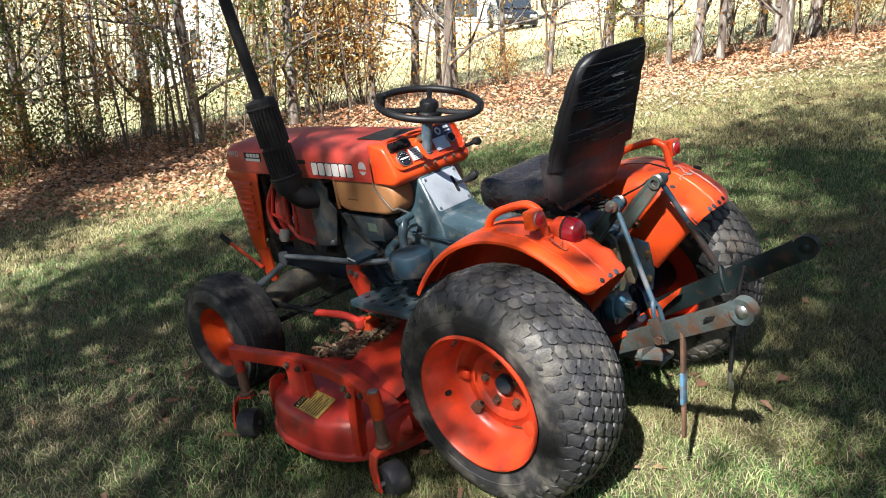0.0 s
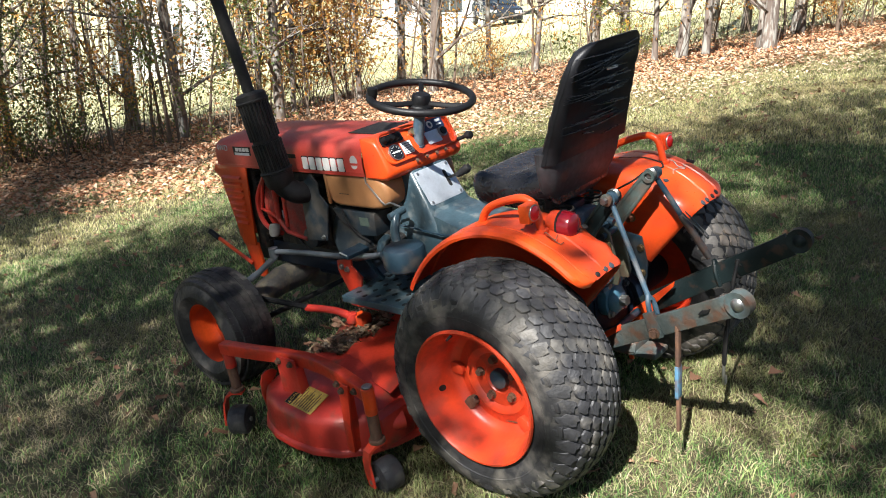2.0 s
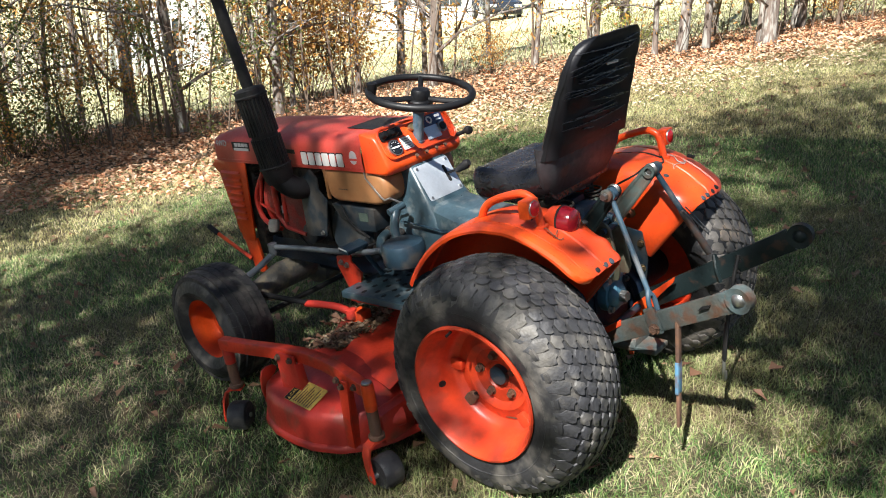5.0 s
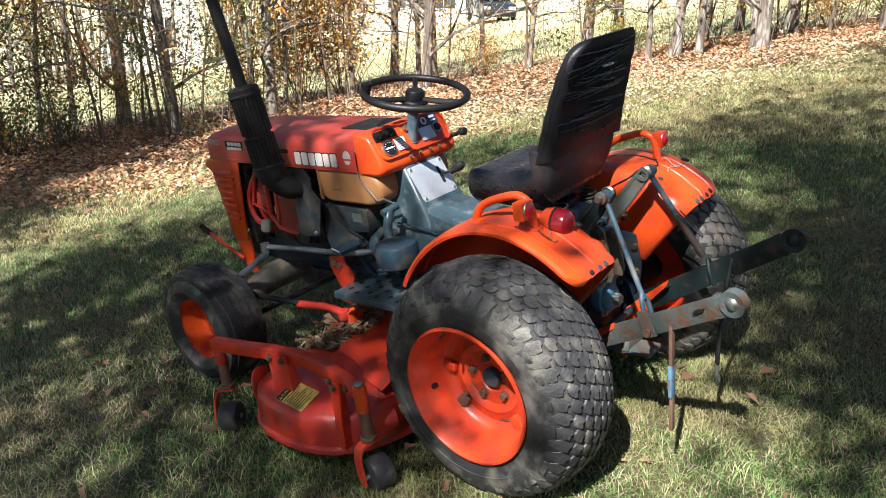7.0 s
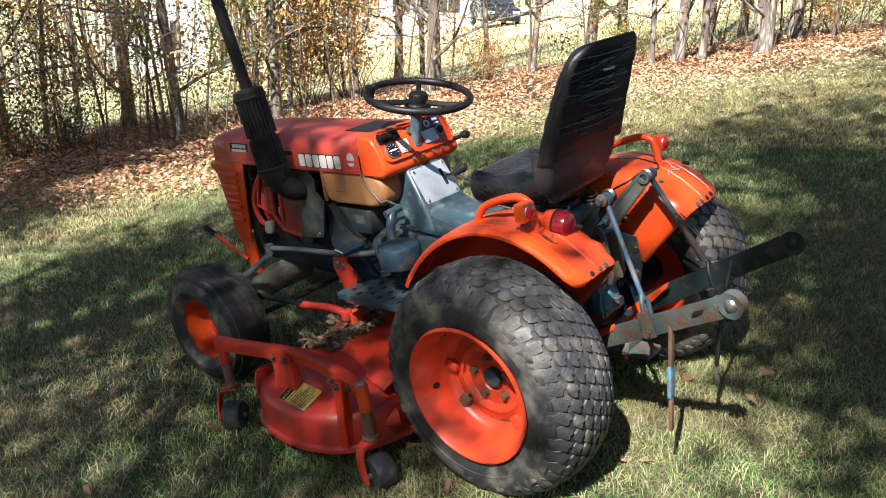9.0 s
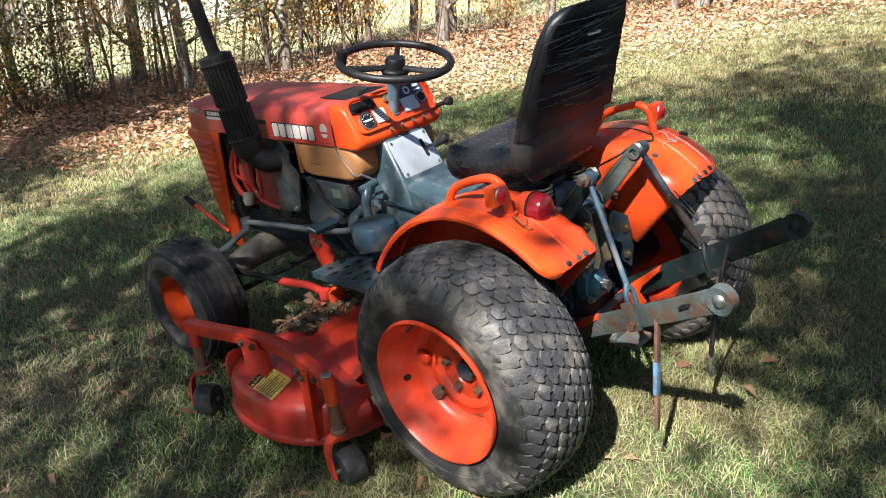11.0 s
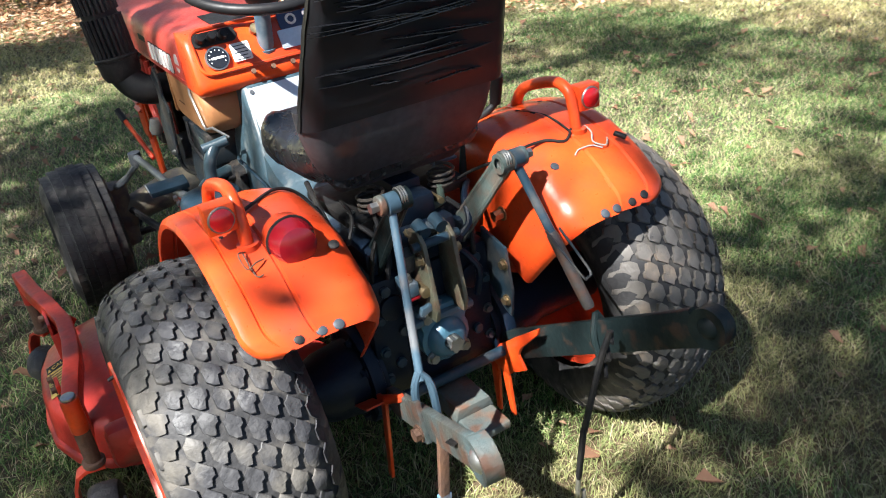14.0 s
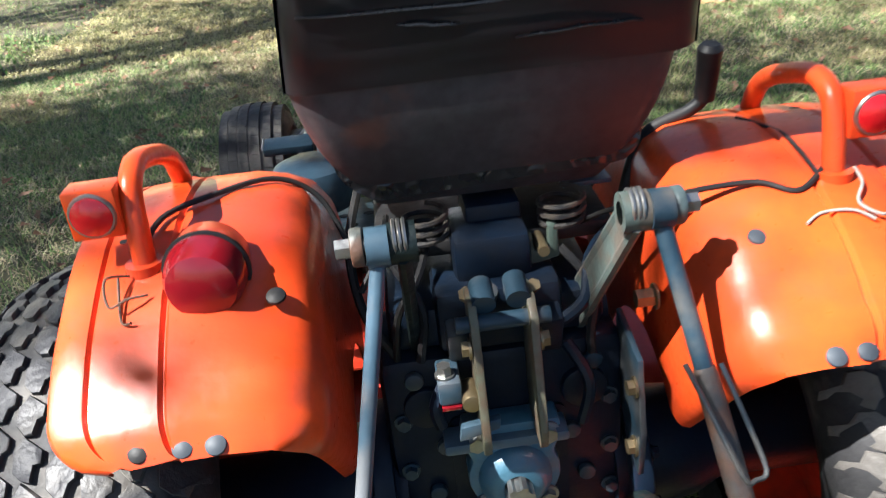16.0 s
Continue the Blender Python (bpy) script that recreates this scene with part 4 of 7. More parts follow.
def rear_wheel(side, at):
    w = group_part("rear_wheel", tractor, at)
    bm = lathe(B(), tyre_profile(0.158, 0.364, 0.217, 0.153, 0.52), n=72)
    # plain raised bars in place of the wall's moulded lettering, and a ring
    for k in range(26):
        a = 2 * math.pi * k / 26
        if k % 13 in (0, 6, 12):
            continue
        t = box(B(), (-0.1455, -0.012 - 0.004 * (k % 3), 0.288), (-0.132, 0.012 + 0.003 * (k % 2), 0.312), 0.002)
        join(bm, t, Matrix.Rotation(a, 4, "X"))
    # raised rings on the outer wall
    lathe(bm, [(-0.1480, 0.258), (-0.1515, 0.262), (-0.1510, 0.266), (-0.1460, 0.270)], n=72)
    part("tyre", bm, RUBBER, w, "worn black turf tyre with dusty sidewall", at=pose(0.020, 0, 0))
    part("tread", turf_tread(B(), 0.364, 0.141, 8, 48, 0.0082, 0.217, 0.153, 0.52), TREAD if side < 0 else DUSTY_TREAD, w, "worn stepped turf tread blocks", at=pose(0.020, 0, 0))
    rim = lathe(B(), [(-0.126, 0.219), (-0.133, 0.217), (-0.134, 0.211), (-0.124, 0.205), (-0.100, 0.200), (-0.075, 0.188), (-0.045, 0.180), (-0.020, 0.176), (-0.006, 0.168), (0.004, 0.150), (0.000, 0.125), (-0.009, 0.112), (-0.006, 0.096), (0.003, 0.088), (0.005, 0.050), (0.016, 0.042), (0.018, 0.005),
                      (0.03, 0.005), (0.03, 0.16), (0.03, 0.185), (0.10, 0.200), (0.124, 0.206), (0.134, 0.214), (0.126, 0.219)], n=64)
    part("rim", rim, RIM, w, "orange dished steel rim with scratches")
    part("axle_cap", lathe(B(), [(0.0, 0.0), (-0.006, 0.018), (-0.002, 0.030), (0.02, 0.032)], n=24), BLUE, w)
    for k in range(5):
        a = radians(-14 + 72 * k)
        part("wheel_nut", bolt(B(), (0.004, 0.067 * math.cos(a), 0.067 * math.sin(a)), (-1, 0, 0), 0.011, 0.014), BROWN, w)
    # clamp lugs welded where the disc meets the barrel
    for a in (-21, -67, 165, 210):
        lug = slab(B(), [(0.128, -0.013), (0.150, -0.020), (0.176, -0.016), (0.176, 0.016), (0.150, 0.020), (0.128, 0.013)], "x", -0.016, 0.004, 0.004)
        part("rim_lug", lug, RIM if a in (-21, 210) else BROWN, w, at=Matrix.Rotation(radians(a), 4, "X"))
    for a, r, big in ((-38, 0.186, 0.012), (-66, 0.122, 0.006), (140, 0.13, 0.010)):
        slot = slab(B(), rounded(2 * big, 1.5 * big, 0.7 * big), "x", -0.0025, 0.004)
        part("hand_hole", slot, BLACK, w, at=Matrix.Rotation(radians(a), 4, "X") @ (pose(-0.0085, r, 0) if r < 0.15 else pose(-0.062, r - 0.003, 0, 0, 0, 76)))
    part("scratch", slab(B(), [(-0.046, -0.001), (-0.01, -0.0028), (0.030, -0.0022), (0.046, 0.0), (0.018, 0.0012), (-0.02, 0.0002)], "x", -0.0012, 0.001), BROWN, w, "rusty crack in the paint",
         at=Matrix.Rotation(radians(-25), 4, "X") @ pose(0.0008, -0.055, -0.133, -9, 0, 0))
    bm = B()
    rod(bm, (-0.122, 0.1985 * math.cos(0.9), 0.1985 * math.sin(0.9)), (-0.145, 0.194 * math.cos(0.9), 0.194 * math.sin(0.9)), 0.004, n=8)
    part("valve", bm, BLACK, w)
    return w


rear_wheel(-1, pose(-0.512, 0, 0.356, 25, 0, 0))
rear_wheel(1, pose(0.512, 0, 0.356, -40, 0, 180))


def front_wheel(at):
    w = group_part("front_wheel", tractor, at)
    bm = lathe(B(), tyre_profile(0.092, 0.249, 0.135, 0.106), n=64)
    part("tyre", bm, RUBBER, w, "black front tyre with worn ribs")
    bm = B()
    for i, x in enumerate((-0.078, -0.049, -0.017, 0.017, 0.049, 0.078)):
        drop = 0.030 * (abs(x) / 0.100) ** 2.4
        for j in range(52):
            a0, a1 = 2 * math.pi * (j + 0.015 + 0.3 * (i % 3)) / 52, 2 * math.pi * (j + 0.985 + 0.3 * (i % 3)) / 52
            q = []
            for rr in (0.236 - drop, 0.2525 - drop):
                q.append([bm.verts.new((x + dx, rr * math.cos(a), rr * math.sin(a))) for dx, a in ((-0.0115, a0), (0.0115, a0 + 0.02), (0.0115, a1 + 0.02), (-0.0115, a1))])
            bm.faces.new(q[1])
            for k in range(4):
                bm.faces.new((q[0][k], q[0][(k + 1) % 4], q[1][(k + 1) % 4], q[1][k]))
    bmesh.ops.recalc_face_normals(bm, faces=bm.faces)
    part("tread", bm, RUBBER, w)
    rim = lathe(B(), [(-0.076, 0.146), (-0.083, 0.143), (-0.082, 0.137), (-0.060, 0.130), (-0.030, 0.122), (0.000, 0.118), (0.018, 0.108), (0.022, 0.080), (0.018, 0.060), (0.018, 0.004), (0.03, 0.004), (0.03, 0.12), (0.06, 0.13), (0.082, 0.140), (0.076, 0.146)], n=48)
    part("rim", rim, ORANGE, w, "orange front rim in shade")
    part("hub", lathe(B(), [(-0.010, 0.0), (-0.010, 0.028), (0.0, 0.036), (0.02, 0.040)], n=24), BLUE, w)
    for k in range(5):
        a = 2 * math.pi * k / 5
        part("wheel_nut", bolt(B(), (0.018, 0.055 * math.cos(a), 0.055 * math.sin(a)), (-1, 0, 0), 0.009, 0.01), BROWN, w)


front_wheel(pose(-0.512, 1.50, 0.25, 0, 0, 0))
front_wheel(pose(0.512, 1.50, 0.25, 0, 0, 180))

# Hood: rounded top, side skirts, louvred cheeks and a front panel.
hood_bm = B()
sec = [(-0.200, 0.858), (-0.202, 0.905), (-0.200, 0.945), (-0.192, 0.966), (-0.172, 0.979), (-0.10, 0.988), (0.0, 0.991), (0.10, 0.988), (0.172, 0.979), (0.192, 0.966), (0.200, 0.945), (0.202, 0.905), (0.200, 0.858)]
stations = [(0.785, 0.0, 0.0), (1.10, 0.0, -0.002), (1.45, 0.0, -0.004), (1.66, 0.0, -0.008), (1.735, 0.004, -0.014), (1.765, 0.016, -0.030), (1.780, 0.040, -0.065)]
rows = []
for y, inset, dz in stations:
    k = 1 - inset / 0.2
    rows.append([(x * k, y, 0.858 + (z - 0.858) * (1 + dz / 0.13)) for x, z in sec])
sheet(hood_bm, rows, 0.003, True)
hood = part("hood", hood_bm, FADED, tractor, "sun-faded orange sheet metal hood")
nose = B()
slab(nose, [(-0.16, 0.50), (0.16, 0.50), (0.185, 0.84), (0.165, 0.93), (-0.165, 0.93), (-0.185, 0.84)], "y", 1.735, 1.772, 0.006)
part("front_panel", nose, ORANGE, tractor)
for s in (-1, 1):
    bm = B()
    prof = [(1.775, 0.862), (1.795, 0.835), (1.755, 0.80), (1.735, 0.70), (1.705, 0.56), (1.690, 0.49), (1.60, 0.49), (1.585, 0.60), (1.565, 0.73), (1.545, 0.862)]
    slab(bm, prof, "x", s * 0.196 - 0.004, s * 0.196 + 0.004, 0.002)
    cheek = part("side_grille", bm, ORANGE, tractor, "orange louvred side grille")
    for k in range(8):
        z = 0.815 - k * 0.030
        y0, y1 = 1.595 + 0.002 * k, 1.735 - 0.006 * k
        lv = B()
        sheet(lv, [[(s * 0.200, y0, z), (s * 0.200, y1, z)], [(s * 0.211, y0 + 0.004, z - 0.008), (s * 0.211, y1 - 0.004, z - 0.008)], [(s * 0.2115, y0 + 0.004, z - 0.012), (s * 0.2115, y1 - 0.004, z - 0.012)], [(s * 0.199, y0, z - 0.015), (s * 0.199, y1, z - 0.015)]], 0.0015, s > 0)
        part("louvre", lv, ORANGE, cheek)
    bm = B()
    slab(bm, [(1.70, 0.50), (1.66, 0.34), (1.58, 0.33), (1.60, 0.50)], "x", s * 0.185 - 0.006, s * 0.185 + 0.006, 0.002)
    part("front_bracket", bm, ORANGE, tractor, "orange front frame bracket")
    # trim on the hood side
    bm = B()
    box(bm, (s * 0.2035 - 0.002, 0.80, 0.868), (s * 0.2035 + 0.002, 1.74, 0.872), 0.001)
    part("crease", bm, FADED, hood)
    bm = B()
    slab(bm, [(a + 1.215, b + 0.918) for a, b in rounded(0.085, 0.026, 0.004)], "x", s * 0.2015 - 0.003, s * 0.2015 + 0.003)
    part("vent_slot", bm, BLACK, hood, "dark slot in the hood side")
    # brand name as plain shapes
    for k, wd in enumerate((0.034, 0.035, 0.033, 0.038, 0.032, 0.035)):
        y = 1.118 - k * 0.0425
        bm = B()
        slab(bm, [(a + y, b + 0.898) for a, b in rounded(wd, 0.050, 0.006)], "x", s * 0.2045 - 0.0012, s * 0.2045 + 0.0012)
        part("mark", bm, WHITE, hood, "white plain hood marking")
        bm = B()
        slab(bm, [(a + y, b + 0.898) for a, b in rounded(wd + 0.007, 0.058, 0.006)], "x", s * 0.2032 - 0.0012, s * 0.2032 + 0.0012)
        part("mark_outline", bm, BLACK, hood)
    bm = B()
    slab(bm, [(0.83 + 0.021 * math.cos(a), 0.912 + 0.026 * math.sin(a)) for a in (math.pi * j / 10 for j in range(20))], "x", s * 0.2038 - 0.001, s * 0.2038 + 0.001)
    part("badge", bm, SILVER, hood, "worn round badge")
    bm = B()
    box(bm, (s * 0.2035 - 0.001, 1.475, 0.908), (s * 0.2035 + 0.001, 1.60, 0.950), 0)
    plate_ = part("model_plate", bm, BLACK, hood, "black model plate with plain silver bars")
    for y0, y1, z0, z1 in ((1.485, 1.505, 0.930, 0.945), (1.51, 1.53, 0.930, 0.945), (1.535, 1.555, 0.930, 0.945), (1.56, 1.58, 0.930, 0.945), (1.485, 1.59, 0.913, 0.924)):
        bm = B()
        box(bm, (s * 0.205 - 0.0008, y0, z0), (s * 0.205 + 0.0008, y1, z1), 0)
        part("bar", bm, SILVER, plate_)
    turn = pose(s * 0.2055, 1.72 if s < 0 else 1.62, 0.930, 90, 0, -90 if s < 0 else 90)
    letters("lettering", "4WD", 0.036, turn, SILVER, hood, "silver lettering")
bm = B()
sheet(bm, [[(-0.095, 0.80, 0.994), (0.095, 0.80, 0.9945)], [(-0.085, 0.97, 0.994), (0.085, 0.97, 0.9945)]], 0.002)
part("hood_decal", bm, BLACK, hood, "dark worn decal on the hood top")

# Dash: a shell behind the hood with a sloping face.
bm = B()
dash_side = [(0.775, 0.856), (0.715, 0.843), (0.682, 0.843), (0.662, 0.848), (0.649, 0.859), (0.645, 0.873), (0.648, 0.887), (0.668, 0.935), (0.690, 0.975), (0.703, 0.991), (0.722, 1.000), (0.775, 1.003)]
rings = []
for x, k in ((-0.205, 0.78), (-0.2045, 0.83), (-0.202, 0.89), (-0.197, 0.94), (-0.189, 0.975), (-0.176, 0.995), (-0.16, 1.0), (0.16, 1.0), (0.176, 0.995), (0.189, 0.975), (0.197, 0.94), (0.202, 0.89), (0.2045, 0.83), (0.205, 0.78)):
    cy, cz = 0.72, 0.925
    rings.append([(x, cy + (y - cy) * (k if y < 0.77 else 1), cz + (z - cz) * (k if y < 0.77 else 0.985)) for y, z in dash_side])
loft(bm, rings)
dash = part("dash", bm, ORANGE, tractor, "bright orange instrument console")
FACE = pose(0, 0.668, 0.935, 61, 0, 0)


def on_face(u, v, name, mat, poly, lo=0.0, hi=0.006, label="", parent=dash):
    """A flat fitting on the sloping dash: u to the right, v up the slope."""
    return part(name, slab(B(), poly, "z", lo, hi, 0.0), mat, parent, label, at=FACE @ pose(u, v, 0.0))


def disc(r, n=28):
    return [(r * math.cos(2 * math.pi * j / n), r * math.sin(2 * math.pi * j / n)) for j in range(n)]


part("face_rim", tube(B(), [(a, b + 0.024, 0.001) for a, b in rounded(0.376, 0.118, 0.030, 6)], 0.0055, 8, True), ORANGE, dash, at=FACE)
on_face(-0.138, 0.002, "gauge_ring", STEEL, disc(0.031), 0, 0.007)
on_face(-0.138, 0.002, "gauge", GLASS, disc(0.027), 0.002, 0.0085, "round dark gauge with white markings")
for k in range(9):
    a = radians(-30 + 30 * k)
    on_face(-0.138 + 0.021 * math.cos(a), 0.002 + 0.021 * math.sin(a), "tick", WHITE, disc(0.0018, 8), 0.002, 0.0092)
on_face(-0.138, 0.002, "gauge_band", WHITE, rounded(0.034, 0.006, 0.002), 0.002, 0.0092)
on_face(-0.128, 0.056, "switch_panel", BLACK, rounded(0.115, 0.036, 0.012), 0, 0.005, "black panel with switches")
for u in (-0.165, -0.135, -0.105):
    part("knob", lathe(B(), [(0, 0.0), (0.0, 0.013), (0.012, 0.012), (0.022, 0.009), (0.023, 0.0)], n=18, turn=Matrix.Rotation(radians(-90), 4, "Y")), PLASTIC, dash, at=FACE @ pose(u, 0.056, 0.004))
on_face(-0.072, 0.006, "instruction_label", WHITE, rounded(0.050, 0.048, 0.003), 0, 0.003, "white label with unreadable lines")
for k in range(5):
    on_face(-0.072, 0.022 - 0.009 * k, "line", SLATE, rounded(0.036 - 0.006 * (k % 2), 0.0022, 0.0008), 0.001, 0.0036)
on_face(-0.020, 0.052, "plug", BRASS, disc(0.013), 0, 0.016, "brass plug")
on_face(0.105, 0.058, "speed_decal", DECALBLUE, rounded(0.110, 0.044, 0.006), 0, 0.003, "dark blue decal with a white ring")
ring_ = B()
tube(ring_, [(0.012 * math.cos(a), 0.012 * math.sin(a), 0.004) for a in (2 * math.pi * j / 20 for j in range(20))], 0.0035, 6, True)
part("ring_mark", ring_, WHITE, dash, at=FACE @ pose(0.085, 0.058, 0))
for u, v, w_, h_ in ((0.135, 0.066, 0.030, 0.010), (0.135, 0.050, 0.030, 0.006)):
    on_face(u, v, "decal_bar", WHITE, rounded(w_, h_, 0.001), 0.001, 0.0038)
on_face(0.075, 0.010, "metal_label", SHINY, rounded(0.075, 0.050, 0.004), 0, 0.003, "scratched metal label")
on_face(0.130, 0.018, "key_switch_ring", STEEL, disc(0.021), 0, 0.010)
on_face(0.130, 0.018, "key_switch", BLACK, disc(0.015), 0.002, 0.016, "black key switch")
for u in (-0.06, -0.005, 0.05, 0.1):
    on_face(u, -0.052, "bolt", BROWN, disc(0.007, 6), 0, 0.007)

# Steering
col = B()
tube(col, [(0, 0.70, 0.865), (0.0, 0.655, 1.04)], 0.021, 18)
tube(col, [(0, 0.700, 0.90), (0.0, 0.692, 0.935)], 0.034, 18)
part("steering_column", col, PALE, tractor, "grey steering column")
steer = group_part("steering_wheel", tractor, pose(0.006, 0.640, 1.093, 13, 0, 0), "worn black steering wheel with spinner knob")
bm = B()
tube(bm, [(0.190 * math.cos(a), 0.190 * math.sin(a), 0.018 + 0.0) for a in (2 * math.pi * j / 48 for j in range(48))], 0.0135, 12, True)
part("rim", bm, PLASTIC, steer)
for k in range(3):
    a = radians(42 + 120 * k)
    bm = B()
    tube(bm, curve_through([(0.02 * math.cos(a), 0.02 * math.sin(a), -0.002), (0.10 * math.cos(a), 0.10 * math.sin(a), 0.004), (0.184 * math.cos(a), 0.184 * math.sin(a), 0.017)], 4), 0.011, 10, squash=0.7)
    part("spoke", bm, PLASTIC, steer)
part("hub", lathe(B(), [(-0.048, 0.0), (-0.048, 0.026), (-0.034, 0.044), (-0.012, 0.050), (-0.006, 0.046), (-0.004, 0.037), (0.022, 0.035), (0.029, 0.030), (0.031, 0.0)], n=28, turn=Matrix.Rotation(radians(-90), 4, "Y")), PLASTIC, steer)
bm = B()
rod(bm, (-0.138, 0.112, 0.012), (-0.138, 0.112, 0.035), 0.008)
lathe(bm, [(-0.034, 0.0), (-0.034, 0.013), (-0.018, 0.015), (0.008, 0.020), (0.016, 0.019), (0.019, 0.010), (0.020, 0)], (-0.138, 0.112, 0.040), 18, Matrix.Rotation(radians(-90), 4, "Y"))
part("spinner_knob", bm, PLASTIC, steer, "black spinner knob")

# Hand lever out of the dash's right side
bm = B()
tube(bm, curve_through([(0.17, 0.70, 0.90), (0.20, 0.655, 0.905), (0.205, 0.62, 0.918)], 4), 0.008, 10)
lathe(bm, [(-0.012, 0.008), (0.0, 0.016), (0.018, 0.015), (0.024, 0.0)], (0.206, 0.615, 0.920), 16, Matrix.Rotation(radians(-90), 4, "Z"))
part("throttle_lever", bm, BLACK, tractor, "black throttle lever with round knob")

OLIVE_LABEL = material("olive_label", (0.05, 0.075, 0.06), (0.08, 0.10, 0.08), 0.5, scale=60, fine=200, amount=0.8, bump=0.0)
# Engine bay: block, fan shroud, tank, panels.
bm = B()
box(bm, (-0.13, 0.80, 0.44), (0.13, 1.50, 0.70), 0.02)
box(bm, (-0.10, 0.86, 0.70), (0.10, 1.40, 0.82), 0.02)
motor = part("engine", bm, ENGINE, tractor, "sooty dark engine block")
for k in range(5):
    part("rib", box(B(), (-0.145, 0.90 + 0.11 * k, 0.52), (0.145, 0.94 + 0.11 * k, 0.68), 0.01), ENGINE, motor)
part("oil_filter", rod(B(), (-0.18, 1.22, 0.56), (-0.12, 1.22, 0.56), 0.045, bevel=0.006), SLATE, motor)
part("plug", rod(B(), (-0.15, 1.05, 0.50), (-0.11, 1.05, 0.50), 0.035), ENGINE, motor)
bm = B()
box(bm, (-0.17, 1.56, 0.47), (0.17, 1.62, 0.86), 0.012)
radiator = part("radiator", bm, ENGINE, tractor)
for k in range(22):
    part("fin", box(B(), (-0.155, 1.553, 0.50 + k * 0.016), (0.155, 1.563, 0.506 + k * 0.016), 0), ENGINE, radiator)
# Fan ring, blades and screen bars: duller paint puts in the engine bay's shade.
bm = B()
tube(bm, [(0.150 * math.cos(a), 1.50, 0.665 + 0.150 * math.sin(a)) for a in (2 * math.pi * j / 40 for j in range(40))], 0.022, 8, True)
part("fan_shroud", bm, DECK, tractor, "orange ring round the cooling fan")
for k in range(5):
    a = 2 * math.pi * k / 5
    bm = B()
    sheet(bm, [[(0.02 * math.cos(a), 1.49, 0.665 + 0.02 * math.sin(a)), (0.125 * math.cos(a - 0.2), 1.49, 0.665 + 0.125 * math.sin(a - 0.2))], [(0.02 * math.cos(a + 0.5), 1.515, 0.665 + 0.02 * math.sin(a + 0.5)), (0.125 * math.cos(a + 0.35), 1.515, 0.665 + 0.125 * math.sin(a + 0.35))]], 0.003)
    part("fan_blade", bm, DECK, tractor)
# perforated side screen with two long openings, as a frame round them
SCREEN = material("dull_orange_mesh", (0.42, 0.030, 0.014), (0.26, 0.022, 0.014), 0.6, scale=9, fine=420, amount=0.9, bump=0.8, dirt=(0.10, 0.04, 0.03), dirt_amount=0.6)
screen = part("side_screen", slab(B(), [(1.345, 0.805), (1.215, 0.805), (1.215, 0.565), (1.30, 0.562), (1.355, 0.590), (1.340, 0.64), (1.345, 0.72)], "x", -0.178, -0.172, 0.001), SCREEN, tractor, "dull orange perforated side screen")
part("screen_bar", tube(B(), [(-0.176, 1.352, 0.80), (-0.178, 1.350, 0.72), (-0.178, 1.362, 0.60)], 0.009, 8), DECK, screen)
part("screen_bar", tube(B(), [(-0.176, 1.405, 0.81), (-0.178, 1.412, 0.71), (-0.178, 1.412, 0.625), (-0.178, 1.365, 0.575), (-0.178, 1.24, 0.556)], 0.010, 8), DECK, screen)
part("screen_bar", tube(B(), curve_through([(-0.170, 1.47, 0.81), (-0.172, 1.54, 0.72), (-0.172, 1.555, 0.65), (-0.172, 1.52, 0.585), (-0.172, 1.42, 0.56)], 5), 0.011, 8), DECK, screen)
part("screen_bar", tube(B(), [(-0.172, 1.485, 0.79), (-0.172, 1.53, 0.665), (-0.172, 1.42, 0.63)], 0.008, 8), DECK, screen)
part("mesh_panel", slab(B(), [(1.48, 0.775), (1.41, 0.775), (1.415, 0.64), (1.52, 0.655)], "x", -0.162, -0.158), SCREEN, screen)
part("label_tag", box(B(), (-0.166, 1.365, 0.63), (-0.160, 1.40, 0.665), 0.002), SHINY, screen)
bm = B()
lathe(bm, [(-0.030, 0.0), (-0.032, 0.016), (-0.018, 0.024), (0.010, 0.024), (0.022, 0.020), (0.026, 0.0)], (-0.195, 1.437, 0.585), 20, Matrix.Rotation(radians(-75), 4, "Y"))
part("filter_cup", bm, PLASTIC_WIRE, tractor, "pale plastic filter bowl")
bm = B()
outline = [(1.045, 0.858), (0.74, 0.858), (0.712, 0.850), (0.694, 0.833), (0.686, 0.808), (0.685, 0.775), (0.693, 0.752), (0.715, 0.735), (0.760, 0.726), (0.975, 0.727), (1.005, 0.734), (1.022, 0.750)]
rings = []
for x, k in ((-0.197, 0.74), (-0.1965, 0.81), (-0.194, 0.88), (-0.188, 0.945), (-0.178, 0.985), (-0.165, 1.0), (0.165, 1.0), (0.178, 0.985), (0.188, 0.945), (0.194, 0.88), (0.1965, 0.81), (0.197, 0.74)):
    rings.append([(x, 0.865 + (y - 0.865) * (1 - (1 - k) * 0.6), 0.795 + (z - 0.795) * k) for y, z in outline])
loft(bm, rings)
tank = part("fuel_tank", bm, TANK, tractor, "tan translucent plastic fuel tank")
part("tank_strap", tube(B(), [(-0.199, 0.790, 0.862), (-0.202, 0.785, 0.835), (-0.203, 0.715, 0.765), (-0.203, 0.70, 0.757), (-0.19, 0.685, 0.762), (-0.16, 0.655, 0.735)], 0.004, 6), STEEL, tank, "thin wire strap")
part("tank_band", box(B(), (-0.199, 1.015, 0.735), (-0.190, 1.030, 0.858), 0.002), TANK, tank)
part("seam", box(B(), (-0.1985, 0.90, 0.7795), (-0.190, 0.955, 0.7825), 0.001), BROWN, tank)
bm = B()
